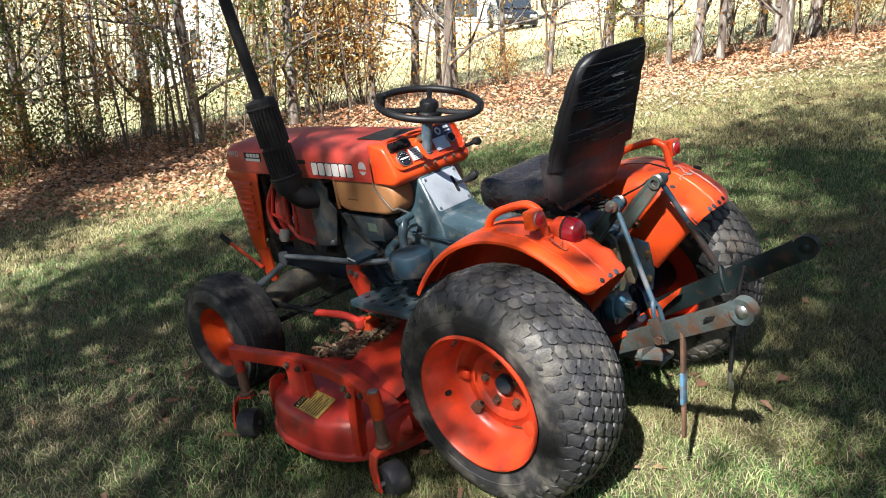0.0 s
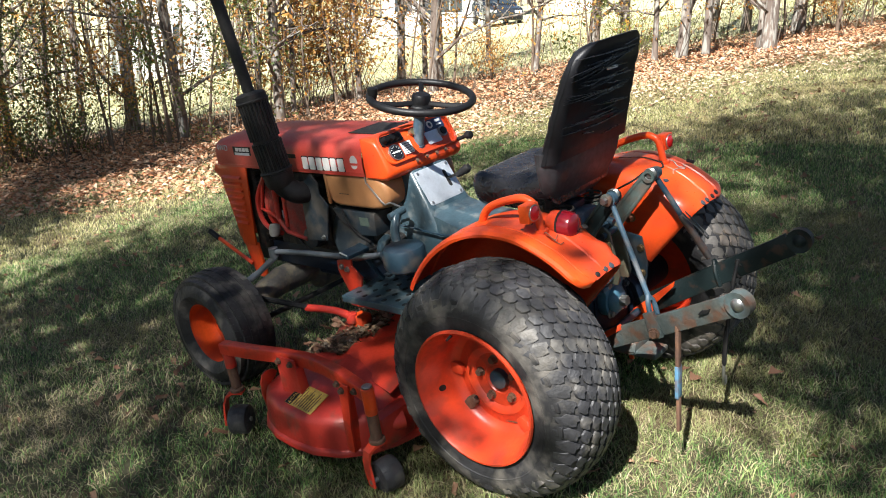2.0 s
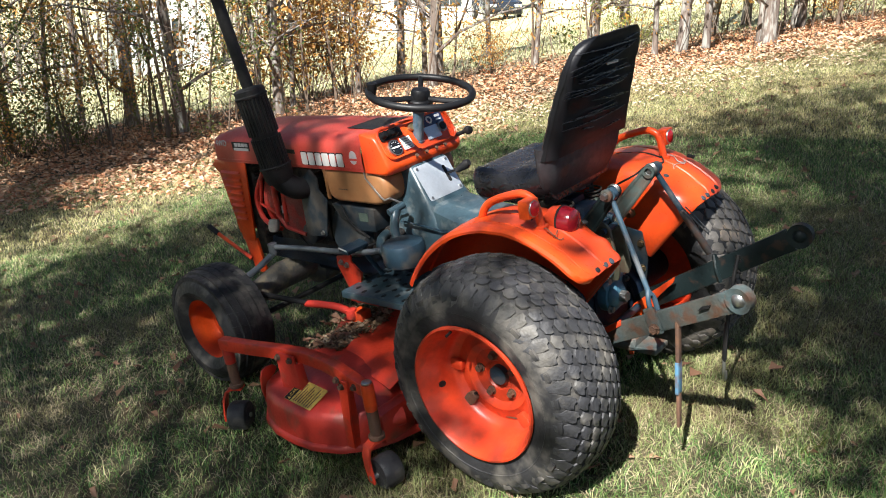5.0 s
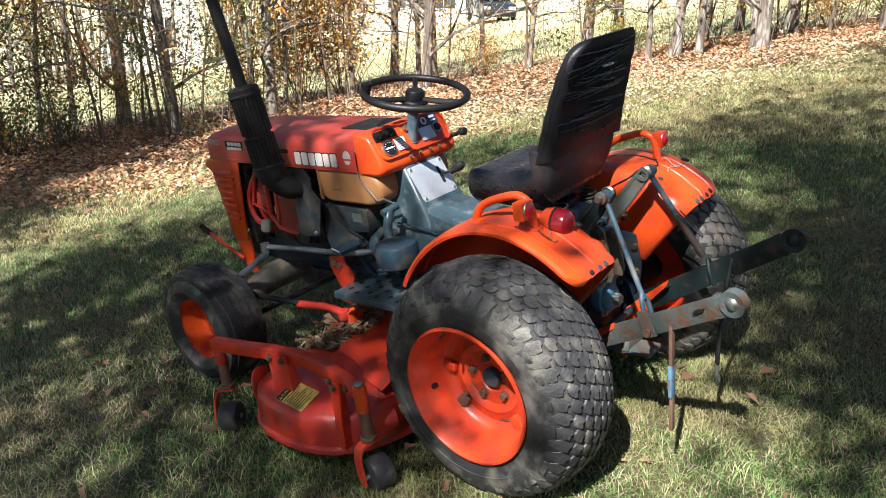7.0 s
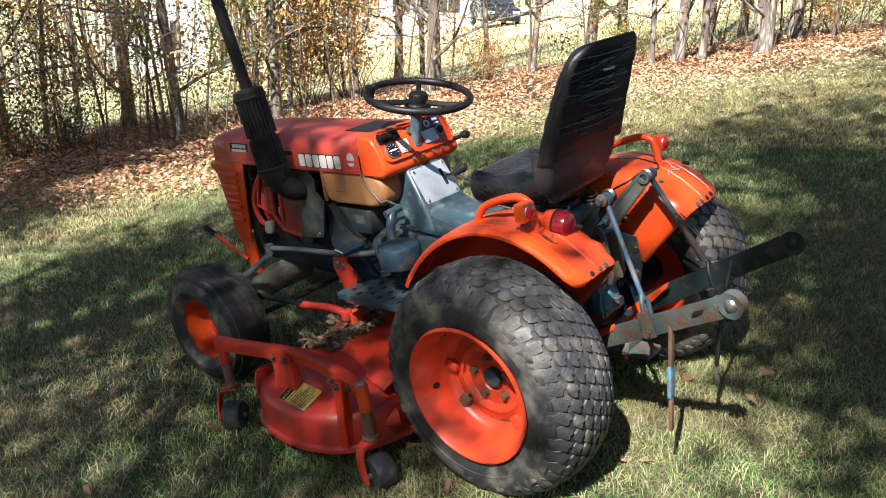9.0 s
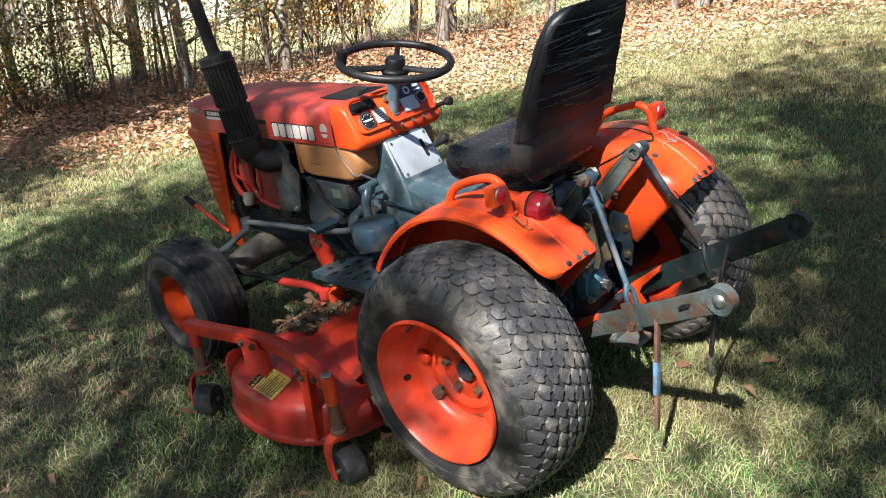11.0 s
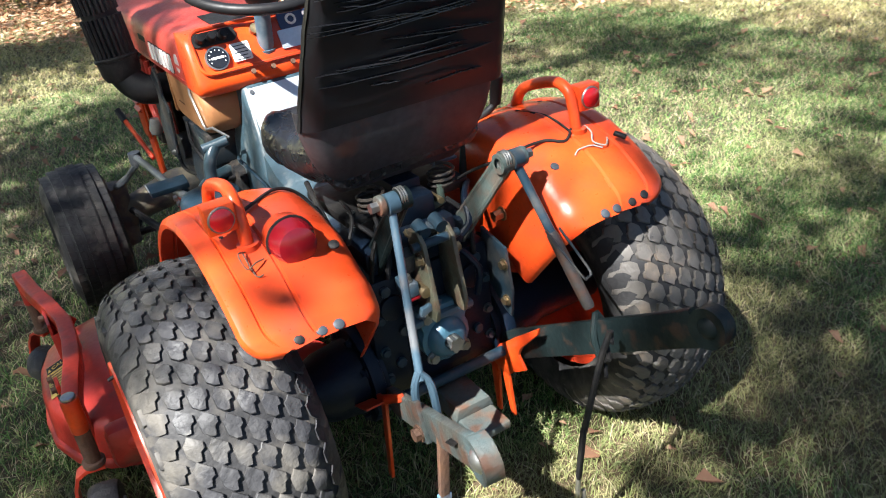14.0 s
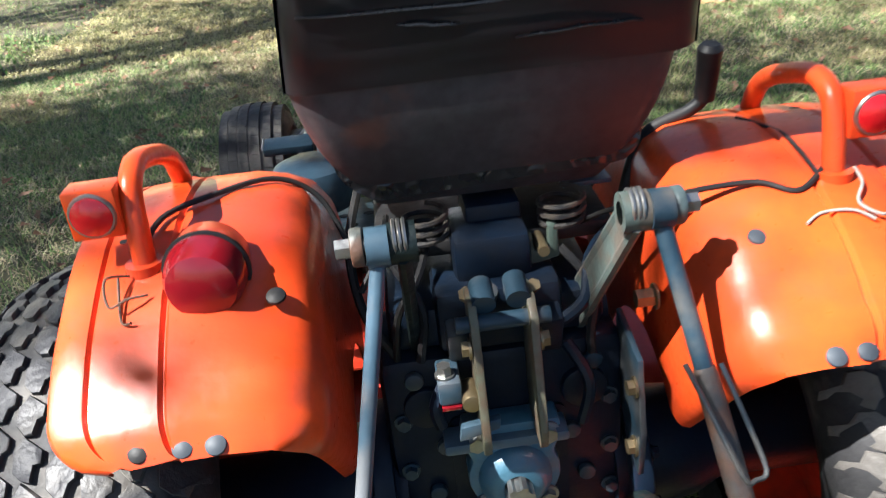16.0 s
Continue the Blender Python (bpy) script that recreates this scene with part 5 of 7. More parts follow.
slab(bm, [(1.079, 0.860), (1.044, 0.825), (1.046, 0.778), (1.006, 0.738), (1.045, 0.592), (1.058, 0.583), (1.162, 0.576), (1.170, 0.585), (1.164, 0.758), (1.154, 0.807)], "x", -0.226, -0.218, 0.0025)
shield = part("side_shield", bm, SLATE, tractor, "slate grey heat shield panel")
part("bolt", bolt(B(), (-0.227, 1.063, 0.600), (-1, 0, 0), 0.007), STEEL, shield)
bm = B()
slab(bm, [(1.03, 0.712), (0.790, 0.708), (0.795, 0.617), (0.90, 0.612), (0.935, 0.640), (0.99, 0.66)], "x", -0.188, -0.06, 0.004)
power = part("battery_box", bm, SLATE, tractor, "slate grey box below the tank")
part("small_label", box(B(), (-0.190, 0.825, 0.655), (-0.186, 0.875, 0.688), 0), OLIVE_LABEL, power)
bm = B()
lathe(bm, [(-0.03, 0.0), (-0.03, 0.10), (-0.01, 0.115), (0.04, 0.115), (0.05, 0.09)], (-0.145, 0.97, 0.60), 28, Matrix.Rotation(radians(12), 4, "Y"))
part("bell_cover", bm, SLATE, tractor, "dark rounded engine cover")
bm = B()
box(bm, (-0.150, 0.70, 0.50), (-0.05, 1.0, 0.62), 0.02)
part("injection_pump", bm, ENGINE, tractor)
for pts in ([(-0.19, 0.97, 0.71), (-0.20, 0.93, 0.66), (-0.19, 0.90, 0.62), (-0.17, 0.86, 0.58)], [(-0.15, 0.99, 0.58), (-0.19, 0.90, 0.55), (-0.18, 0.80, 0.57), (-0.14, 0.72, 0.60)], [(-0.16, 1.35, 0.57), (-0.19, 1.2, 0.50), (-0.17, 1.0, 0.52)]):
    part("hose", tube(B(), curve_through(pts), 0.006, 7), BLACK, tractor)

# Muffler and stack, leaning a little
ex = group_part("exhaust", tractor, pose(0, 0, 0), "black upright exhaust with slotted guard")
MUF_LOW, MUF_TOP = Vector((-0.292, 1.185, 0.845)), Vector((-0.318, 1.222, 1.200))
axis = (MUF_TOP - MUF_LOW).normalized()
axm = Matrix.Translation(MUF_LOW) @ axis.to_track_quat("X", "Z").to_matrix().to_4x4()
ln = (MUF_TOP - MUF_LOW).length
bm = B()
lathe(bm, [(-0.02, 0.0), (-0.02, 0.050), (0.0, 0.058), (0.045, 0.060), (0.05, 0.052), (ln - 0.04, 0.052), (ln - 0.035, 0.060), (ln - 0.006, 0.060), (ln, 0.054), (ln + 0.006, 0.022), (ln + 0.006, 0)], n=32, turn=axm)
part("muffler", bm, SOOT, ex)
for k in range(24):
    a = 2 * math.pi * k / 24
    for lo, hi in ((0.045, ln * 0.46), (ln * 0.50, ln - 0.035)):
        off = 0.1 if lo > 0.1 else 0
        bm = B()
        tube(bm, [axm @ Vector((lo, 0.0535 * math.cos(a + off), 0.0545 * math.sin(a + off))), axm @ Vector((hi, 0.0545 * math.cos(a + off), 0.0545 * math.sin(a + off)))], 0.0074, 6, squash=0.75)
        part("guard_bar", bm, SOOT, ex)
for d in (0.045, ln - 0.03):
    bm = B()
    tube(bm, [axm @ Vector((d, 0.0585 * math.cos(a), 0.0585 * math.sin(a))) for a in (2 * math.pi * j / 28 for j in range(28))], 0.007, 6, True)
    part("guard_ring", bm, SOOT, ex)
bm = B()
tube(bm, [MUF_TOP, MUF_TOP + Vector((-0.050, 0.055, 0.60))], 0.023, 16)
part("stack_pipe", bm, SOOT, ex)
bm = B()
tube(bm, curve_through([MUF_LOW + Vector((0, 0, 0.03)), MUF_LOW + Vector((0.004, -0.004, -0.01)), MUF_LOW + Vector((0.03, -0.03, -0.048)), (-0.225, 1.14, 0.782), (-0.12, 1.12, 0.782)], 6), 0.045, 14)
part("elbow", bm, BLACK, ex)

# Pedestal and tunnel in blue-grey
bm = B()
rings = []
for z, y0, y1, x in ((0.44, 0.46, 0.80, 0.125), (0.60, 0.50, 0.79, 0.125), (0.70, 0.555, 0.775, 0.118), (0.725, 0.570, 0.770, 0.112), (0.850, 0.640, 0.760, 0.100), (0.856, 0.648, 0.755, 0.094)):
    rings.append([(a, (y0 + y1) / 2 + b, z) for a, b in rounded(2 * x, y1 - y0, 0.022)])
loft(bm, rings)
part("steering_pedestal", bm, PEDESTAL, tractor, "dusty blue-grey cast pedestal")
PLATE = pose(0.0, 0.6085, 0.787, 60.5, 0, 0)
plate_bm = slab(B(), rounded(0.186, 0.142, 0.010), "z", 0, 0.004, 0.001)
cover = part("cover_plate", plate_bm, SHINY, tractor, "bright brushed metal cover plate with screws", at=PLATE)
for u, v in ((-0.08, 0.06), (0.08, 0.06), (-0.08, -0.06), (0.08, -0.06)):
    part("screw", slab(B(), disc(0.006, 12), "z", 0.003, 0.007), STEEL, cover, at=pose(u, v, 0))
part("slot", slab(B(), rounded(0.016, 0.070, 0.008), "z", 0.003, 0.0048), BLACK, cover, at=pose(0.050, 0.005, 0))
bm = B()
tube(bm, [(0.050, 0.005, 0.0), (0.062, -0.005, 0.05)], 0.005, 8)
lathe(bm, [(-0.03, 0.0), (-0.03, 0.010), (0.02, 0.018), (0.035, 0.012), (0.037, 0.0)], (0.066, -0.008, 0.075), 14, Matrix.Rotation(radians(-80), 4, "Y"))
part("gear_lever", bm, BLACK, cover, "black lever through the plate")
bm = B()
rings = []
for y, z, x in ((0.60, 0.73, 0.10), (0.57, 0.715, 0.115), (0.45, 0.685, 0.13), (0.25, 0.665, 0.135), (0.05, 0.655, 0.135), (-0.02, 0.65, 0.13)):
    rings.append([(a, y, 0.50 + (z - 0.50) * (0.5 + b)) for a, b in [(-x, -0.5), (-x, 0.2), (-x * 0.93, 0.42), (-x * 0.75, 0.5), (x * 0.75, 0.5), (x * 0.93, 0.42), (x, 0.2), (x, -0.5)]])
loft(bm, rings)
tun = part("transmission_tunnel", bm, PEDESTAL, tractor, "blue-grey transmission tunnel with worn paint")
bm = B()
slab(bm, [(a + 0.055, b + 0.47) for a, b in rounded(0.085, 0.075, 0.004)], "z", 0.688, 0.692)
part("label", bm, WHITE, tun, "pale label with yellow band", at=pose(0, 0.0, 0.004, -3, 0, 0))
for p in ((-0.137, 0.50, 0.60), (-0.137, 0.38, 0.60), (-0.137, 0.24, 0.60)):
    part("bolt", bolt(B(), p, (-1, 0, 0), 0.008), STEEL, tun)
bm = B()
rod(bm, (-0.138, 0.30, 0.62), (-0.138, 0.70, 0.655), 0.004, n=6)
part("seam", bm, BLUE, tun)
# Oil-bath bowl and its pipe
bm = B()
lathe(bm, [(-0.058, 0.0), (-0.058, 0.052), (-0.046, 0.074), (-0.030, 0.080), (0.020, 0.080), (0.032, 0.074), (0.040, 0.055), (0.043, 0.0)], (-0.262, 0.582, 0.597), 28, Matrix.Rotation(radians(-90), 4, "Y"))
bowl = part("air_cleaner_bowl", bm, BLUE, tractor, "blue-grey round air cleaner bowl")
bm = B()
tube(bm, curve_through([(-0.24, 0.625, 0.60), (-0.235, 0.640, 0.66), (-0.225, 0.640, 0.70), (-0.205, 0.65, 0.725)], 5), 0.0165, 12)
tube(bm, curve_through([(-0.262, 0.60, 0.56), (-0.27, 0.68, 0.58), (-0.22, 0.74, 0.60), (-0.15, 0.78, 0.60)], 5), 0.018, 10)
rod(bm, (-0.235, 0.655, 0.722), (-0.17, 0.64, 0.735), 0.014)
part("pipe", bm, PEDESTAL, bowl)

LINKGREY = material("grey_steel_link", (0.15, 0.165, 0.18), (0.09, 0.10, 0.11), 0.4, metal=0.4, scale=20, fine=120, amount=0.6, bump=0.05)
# Drag link and front axle
bm = B()
tube(bm, curve_through([(-0.20, 0.66, 0.585), (-0.29, 0.72, 0.585), (-0.30, 0.90, 0.566), (-0.305, 1.10, 0.556), (-0.31, 1.30, 0.540)], 5), 0.0115, 10)
rod(bm, (-0.312, 1.31, 0.515), (-0.312, 1.31, 0.555), 0.020)
tube(bm, [(-0.312, 1.30, 0.520), (-0.345, 1.40, 0.445), (-0.38, 1.47, 0.40)], 0.017, 8, squash=0.6)
part("drag_link", bm, LINKGREY, tractor, "grey steering drag link")
bm = B()
tube(bm, [(-0.41, 1.50, 0.27), (-0.30, 1.50, 0.305), (-0.18, 1.50, 0.33), (0.18, 1.50, 0.33), (0.30, 1.50, 0.305), (0.41, 1.50, 0.27)], [0.055, 0.052, 0.062, 0.062, 0.052, 0.055], 16)
lathe(bm, [(-0.08, 0.04), (-0.05, 0.09), (0.05, 0.09), (0.08, 0.04)], (0.06, 1.50, 0.31), 24)
for s in (-1, 1):
    rod(bm, (s * 0.39, 1.50, 0.18), (s * 0.39, 1.50, 0.40), 0.048)
    rod(bm, (s * 0.36, 1.50, 0.25), (s * 0.50, 1.50, 0.25), 0.04)
part("front_axle", bm, material("muddy_axle_iron", (0.13, 0.12, 0.105), (0.085, 0.08, 0.075), 0.7, scale=12, fine=70, amount=0.7, bump=0.3, dirt=(0.25, 0.2, 0.12), dirt_amount=0.6), tractor, "muddy grey front axle housing")
bm = B()
tube(bm, [(-0.33, 1.46, 0.27), (-0.36, 1.37, 0.255), (0.3, 1.37, 0.255)], 0.012, 8)
part("tie_rod", bm, BLACK, tractor)
bm = B()
tube(bm, [(0.0, 1.40, 0.34), (0.0, 0.75, 0.36)], 0.028, 12)
part("drive_shaft", bm, CASE, tractor)
for s in (-1, 1):
    part("frame_rail", box(B(), (s * 0.12 - 0.012, 0.30, 0.40), (s * 0.12 + 0.012, 1.70, 0.50), 0.004), CASE, tractor)
bm = B()
tube(bm, [(-0.20, 1.66, 0.40), (-0.235, 1.845, 0.52)], 0.009, 8)
lev = part("front_lever", bm, ORANGE, tractor, "orange lever with black grip")
bm = B()
tube(bm, [(-0.233, 1.835, 0.513), (-0.242, 1.885, 0.547)], 0.013, 10)
part("grip", bm, PLASTIC, lev)

# Step plate with holes
bm = B()
box(bm, (-0.375, 0.50, 0.438), (-0.13, 0.835, 0.443), 0.001)
box(bm, (-0.378, 0.50, 0.418), (-0.372, 0.835, 0.443), 0.002)
box(bm, (-0.375, 0.832, 0.418), (-0.13, 0.838, 0.443), 0.002)
step = part("foot_plate", bm, PEDESTAL, tractor, "blue-grey perforated foot plate")
for i in range(4):
    for j in range(6):
        part("hole", slab(B(), [(1.5 * a, b) for a, b in disc(0.0085, 12)], "z", 0.4425, 0.4440), BLACK, step, at=pose(-0.345 + 0.056 * i + (0.02 if j % 2 else 0), 0.535 + 0.052 * j, 0))
bm = B()
slab(bm, [(0.941, 0.538), (0.858, 0.550), (0.863, 0.522), (0.812, 0.482), (0.83, 0.43), (0.82, 0.36), (0.87, 0.35), (0.915, 0.436), (0.945, 0.497)], "x", -0.285, -0.275, 0.002)
box(bm, (-0.285, 0.50, 0.385), (-0.20, 0.86, 0.397), 0.002)
box(bm, (-0.285, 0.50, 0.365), (-0.277, 0.86, 0.435), 0.002)
part("foot_plate_bracket", bm, ARM_PAINT, tractor, "bright orange foot plate bracket")
for y, z in ((0.915, 0.515), (0.885, 0.508), (0.74, 0.40), (0.62, 0.40)):
    part("bolt", bolt(B(), (-0.286, y, z), (-1, 0, 0), 0.009), STEEL, tractor)
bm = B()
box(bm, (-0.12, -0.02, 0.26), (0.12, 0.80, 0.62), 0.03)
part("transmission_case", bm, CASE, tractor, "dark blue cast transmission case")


# Fenders: an arched sheet with a rolled outer lip, two beads and an inner wall.
RIVET = material("blue_steel_rivet", (0.040, 0.048, 0.058), (0.028, 0.033, 0.040), 0.55, metal=0.0, scale=60, fine=200, amount=0.4, bump=0.0, spec=0.3)


# knocks in the sheet metal: side, place across, angle, depth, width
DENTS = ((-1, 0.240, 116, 0.011, 0.026), (-1, 0.262, 96, 0.008, 0.030), (-1, 0.222, 106, -0.006, 0.018), (-1, 0.300, 122, 0.004, 0.022), (-1, 0.228, 126, 0.008, 0.018),
         (1, 0.258, 119, 0.007, 0.022), (1, 0.285, 112, -0.004, 0.018), (1, 0.240, 106, 0.008, 0.026), (1, 0.330, 123, 0.004, 0.020), (1, 0.275, 93, 0.006, 0.030))


def fender(s):
    bm = B()
    section = [(0.472, -0.018), (0.474, -0.010), (0.468, -0.003), (0.455, 0.0), (0.431, 0.001), (0.427, -0.004), (0.423, -0.004), (0.419, 0.001), (0.375, 0.004), (0.351, 0.004), (0.347, -0.0015), (0.343, -0.0015), (0.339, 0.004), (0.285, 0.003), (0.250, -0.003), (0.225, -0.016), (0.210, -0.040), (0.205, -0.075), (0.203, -0.13), (0.202, -0.19), (0.201, -0.25)]
    rows = []
    for k in range(40):
        th = radians(33 + 88 * k / 25 if k < 26 else 121 + 10 * (k - 25) / 14)
        big = 0.446 + 0.030 * math.sin(th) ** 4
        end = 0.452 * (radians(131) - th)
        pull = 0.0 if end > 0.055 else 0.055 - math.sqrt(0.055 ** 2 - (0.055 - end) ** 2)
        if end < 0.03:
            big -= 0.006 * (1 - end / 0.03)
        row = []
        for i, (x, dr) in enumerate(section):
            r = big + dr + 0.0030 * noise.noise((x * 11 + s, th * 5.5, 2.0 + s)) * (0 < i < 17)
            for side, dx, dth, deep, wide in DENTS:
                if side == s:
                    r -= 1.5 * deep * math.exp(-((x - dx) / wide) ** 2 - ((th - radians(dth)) * 0.45 / wide) ** 2)
            xx = x
            if x > 0.30:
                xx = 0.30 + (x - 0.30) * (0.474 - pull - 0.30) / 0.174
            elif x < 0.23:
                xx = x + 0.35 * pull
            if s < 0:
                xx -= 0.017 * max(0.0, (x - 0.40) / 0.074) + 0.009 * max(0.0, (0.26 - x) / 0.06)
            row.append((s * xx, r * math.cos(th), 0.335 + r * math.sin(th)))
        rows.append(row)
    sheet(bm, rows, 0.003, s > 0)
    f = part("fender", bm, ORANGE, tractor, "bright orange arched rear fender")
    for x, y, z in ((0.369, -0.288, 0.684), (0.328, -0.283, 0.676), (0.297, -0.283, 0.674)):
        way = Vector((0, y, z - 0.335)).normalized()
        b = Vector((s * x, 0, 0.335)) + way * 0.4565
        part("rivet", lathe(B(), [(0, 0.0105), (0.003, 0.010), (0.005, 0.006), (0.0055, 0.0)], b, 16, way.to_track_quat("X", "Z").to_matrix().to_4x4()), RIVET if x < 0.36 else BLACK, f)
    for x, th, m in (((0.263, 113, RIVET), (0.413, 83, BLACK), (0.313, 113, RIVET), (0.405, 129, BLACK)) if s > 0 else ((0.235, 112, BLACK), (0.402, 99, BLACK))):
        way = Vector((0, math.cos(radians(th)), math.sin(radians(th))))
        b = Vector((s * x, 0, 0.335)) + way * (0.446 + 0.030 * math.sin(radians(th)) ** 4)
        part("rivet", lathe(B(), [(0, 0.0105), (0.003, 0.010), (0.005, 0.006), (0.0055, 0.0)], b, 16, way.to_track_quat("X", "Z").to_matrix().to_4x4()), m, f)
    # grab handle
    bm = B()
    hx = s * 0.372
    pts = [(hx, 0.100, 0.795), (hx, 0.085, 0.828), (hx, 0.062, 0.852), (hx, 0.02, 0.871), (hx, -0.05, 0.890), (hx, -0.085, 0.887), (hx, -0.108, 0.864), (hx, -0.122, 0.785)]
    tube(bm, curve_through(pts, 4), 0.0125, 12)
    for y in (0.10, -0.122):
        rod(bm, (hx, y, 0.79), (hx, y, 0.803), 0.020)
    h = part("grab_handle", bm, ORANGE, tractor, "orange bent-tube grab handle")
    bm = B()
    box(bm, (s * 0.380, -0.128, 0.836), (s * 0.434, -0.092, 0.890), 0.004)
    lamp = part("lamp_bracket", bm, ORANGE, h)
    c = (s * 0.407, -0.124, 0.863)
    part("reflector_ring", lathe(B(), [(-0.008, 0.0245), (0.004, 0.0245), (0.007, 0.023), (0.007, 0.0195)], c, 24, Matrix.Rotation(radians(-90), 4, "Z")), STEEL, h)
    part("reflector", lathe(B(), [(0.0, 0.022), (0.008, 0.021), (0.012, 0.013), (0.013, 0.0)], c, 24, Matrix.Rotation(radians(-90), 4, "Z")), BRIGHT_RED, h, "round red reflector")
    return f


fender(-1), fender(1)
# Tail lamp, on the left fender only
bm = B()
tail_turn = Matrix.Translation((-0.303, -0.145, 0.796)) @ Matrix.Rotation(radians(-90), 4, "Z") @ Matrix.Scale(0.87, 4)
lathe(bm, [(-0.055, 0.0), (-0.052, 0.030), (-0.035, 0.046), (0.0, 0.050), (0.004, 0.050)], n=28, turn=tail_turn)
tail = part("tail_lamp", bm, ORANGE, tractor, "round red tail lamp in an orange can")
part("gasket", lathe(B(), [(0.002, 0.047), (0.003, 0.052), (0.008, 0.052), (0.010, 0.047)], n=28, turn=tail_turn), BLACK, tail)
part("lens", lathe(B(), [(0.008, 0.049), (0.035, 0.046), (0.048, 0.040), (0.054, 0.026), (0.056, 0.0)], n=32, turn=tail_turn), RED, tail, "red plastic lens")
bm = B()
rod(bm, (-0.303, -0.13, 0.745), (-0.303, -0.13, 0.775), 0.016)
part("stalk", bm, ORANGE, tail)
for name, pts, r, m in (("cable", [(-0.372, -0.09, 0.816), (-0.36, -0.05, 0.822), (-0.32, -0.01, 0.822), (-0.25, 0.04, 0.815), (-0.20, 0.05, 0.78), (-0.17, 0.02, 0.72)], 0.0036, BLACK),
                        ("cable", [(0.372, -0.105, 0.806), (0.353, -0.124, 0.800), (0.321, -0.142, 0.793), (0.286, -0.123, 0.800), (0.226, -0.118, 0.798), (0.174, -0.115, 0.790), (0.14, -0.06, 0.76), (0.12, 0.0, 0.72)], 0.0034, BLACK),
                        ("cable", [(0.353, -0.122, 0.801), (0.352, -0.07, 0.815), (0.354, -0.02, 0.815), (0.33, 0.04, 0.815)], 0.0026, BLACK),
                        ("loose_wire", [(-0.385, -0.14, 0.797), (-0.402, -0.160, 0.806), (-0.398, -0.182, 0.786), (-0.380, -0.178, 0.790), (-0.362, -0.168, 0.787)], 0.0015, BROWN),
                        ("loose_wire", [(-0.392, -0.152, 0.802), (-0.388, -0.188, 0.772), (-0.376, -0.196, 0.773)], 0.0015, BROWN),
                        ("loose_wire", [(0.313, -0.186, 0.776), (0.330, -0.176, 0.780), (0.350, -0.175, 0.781), (0.368, -0.180, 0.780), (0.382, -0.192, 0.774)], 0.0017, PLASTIC_WIRE),
                        ("loose_wire", [(0.394, -0.122, 0.802), (0.388, -0.150, 0.797), (0.374, -0.172, 0.785), (0.392, -0.190, 0.777), (0.412, -0.172, 0.783)], 0.0018, PLASTIC_WIRE),
                        ("cable", [(-0.15, 0.15, 0.76), (-0.17, 0.02, 0.72), (-0.16, -0.05, 0.66), (-0.13, -0.06, 0.6)], 0.006, BLACK)):
    part(name, tube(B(), curve_through(pts, 6), r, 7), m, tractor)

# Seat: wrapped backrest and cushion on a pan and springs
seat = group_part("seat", tractor, pose(0.012, 0, 0), "seat wrapped in taped black plastic")
bm = B()
rings = []
rnd = random.Random(2)
SEAT_TOP, SEAT_LOW = 1.280, 0.938


def back_line(z):
    t = (z - 0.862) / 0.433
    return -0.055 - 0.085 * t - 0.040 * t * t


for k in range(34):
    z = SEAT_LOW + (SEAT_TOP - SEAT_LOW) * (1 - (1 - k / 33) ** 1.5)
    t = (z - 0.862) / 0.433
    w = 0.238 - 0.012 * t - 0.020 * t * t
    th = 0.100 - 0.040 * t
    down = SEAT_TOP - z
    if down < 0.080:
        w -= 0.080 - math.sqrt(0.080 ** 2 - (0.080 - down) ** 2)
    if down < 0.026:
        th *= 0.30 + 0.70 * math.sqrt(1 - (1 - down / 0.026) ** 2)
    ring = []
    for a, b in rounded(2 * w, th, th * 0.42, 6):
        q = Vector((a, back_line(z) + th / 2 - 0.012 - b, z))
        q += Vector((0, 1, 0)) * (0.005 * noise.noise((a * 6, b * 20, z * 26)))
        q.z += 0.006 * noise.noise((a * 9, 3.1, b * 9)) * (k < 3)
        q.y += 0.020 * (a / 0.23) ** 2 * (1 if b > 0 else -0.4)
        q.x += (0.006 + 0.013 * t) * (1 - a / w)
        ring.append(q)
    rings.append(ring)
loft(bm, rings)
BACK = bm
bm = B()
# creases pulled into the sheeting where the tape tightens it
for k in range(44):
    zc = rnd.uniform(0.965, 1.13) if k < 15 else (rnd.gauss(1.150, 0.020) if k < 30 else rnd.uniform(1.17, 1.275))
    span = rnd.uniform(0.06, 0.20) if k % 3 else rnd.uniform(0.22, 0.39)
    xa = rnd.uniform(-0.20, 0.20 - span)
    tilt = rnd.gauss(-0.05, 0.05) if k < 30 else rnd.uniform(-0.05, 0.24)
    tall, thick, wave = rnd.uniform(0.0008, 0.0019), rnd.uniform(0.0012, 0.0030), rnd.uniform(0, 6)
    crest = []
    for j in range(13):
        u = j / 12
        x = xa + span * u
        z = zc + tilt * (x - 0.0) + 0.0022 * math.sin(wave + 4 * u) + 0.0006 * math.sin(wave + 17 * u)
        y = back_line(z) - 0.012 + 0.020 * (x / 0.23) ** 2
        f = math.sin(math.pi * u) ** 0.6
        crest.append([(x, y + 0.005, z - thick * f - 0.0004), (x, y - tall * f, z - thick * 0.35 * f), (x, y - tall * f * 0.9, z + thick * 0.25 * f), (x, y + 0.005, z + thick * f + 0.0004)])
    if z < SEAT_TOP - 0.02 and zc > SEAT_LOW:
        loft(bm, crest)
back_part = part("backrest", BACK, WRAP, seat, "tall backrest wrapped in wrinkled black plastic and tape")
tagged(part("creases", bm, CREASE, back_part), "thin creases in the plastic wrap", kind="stuff")
bm = B()
rings = []
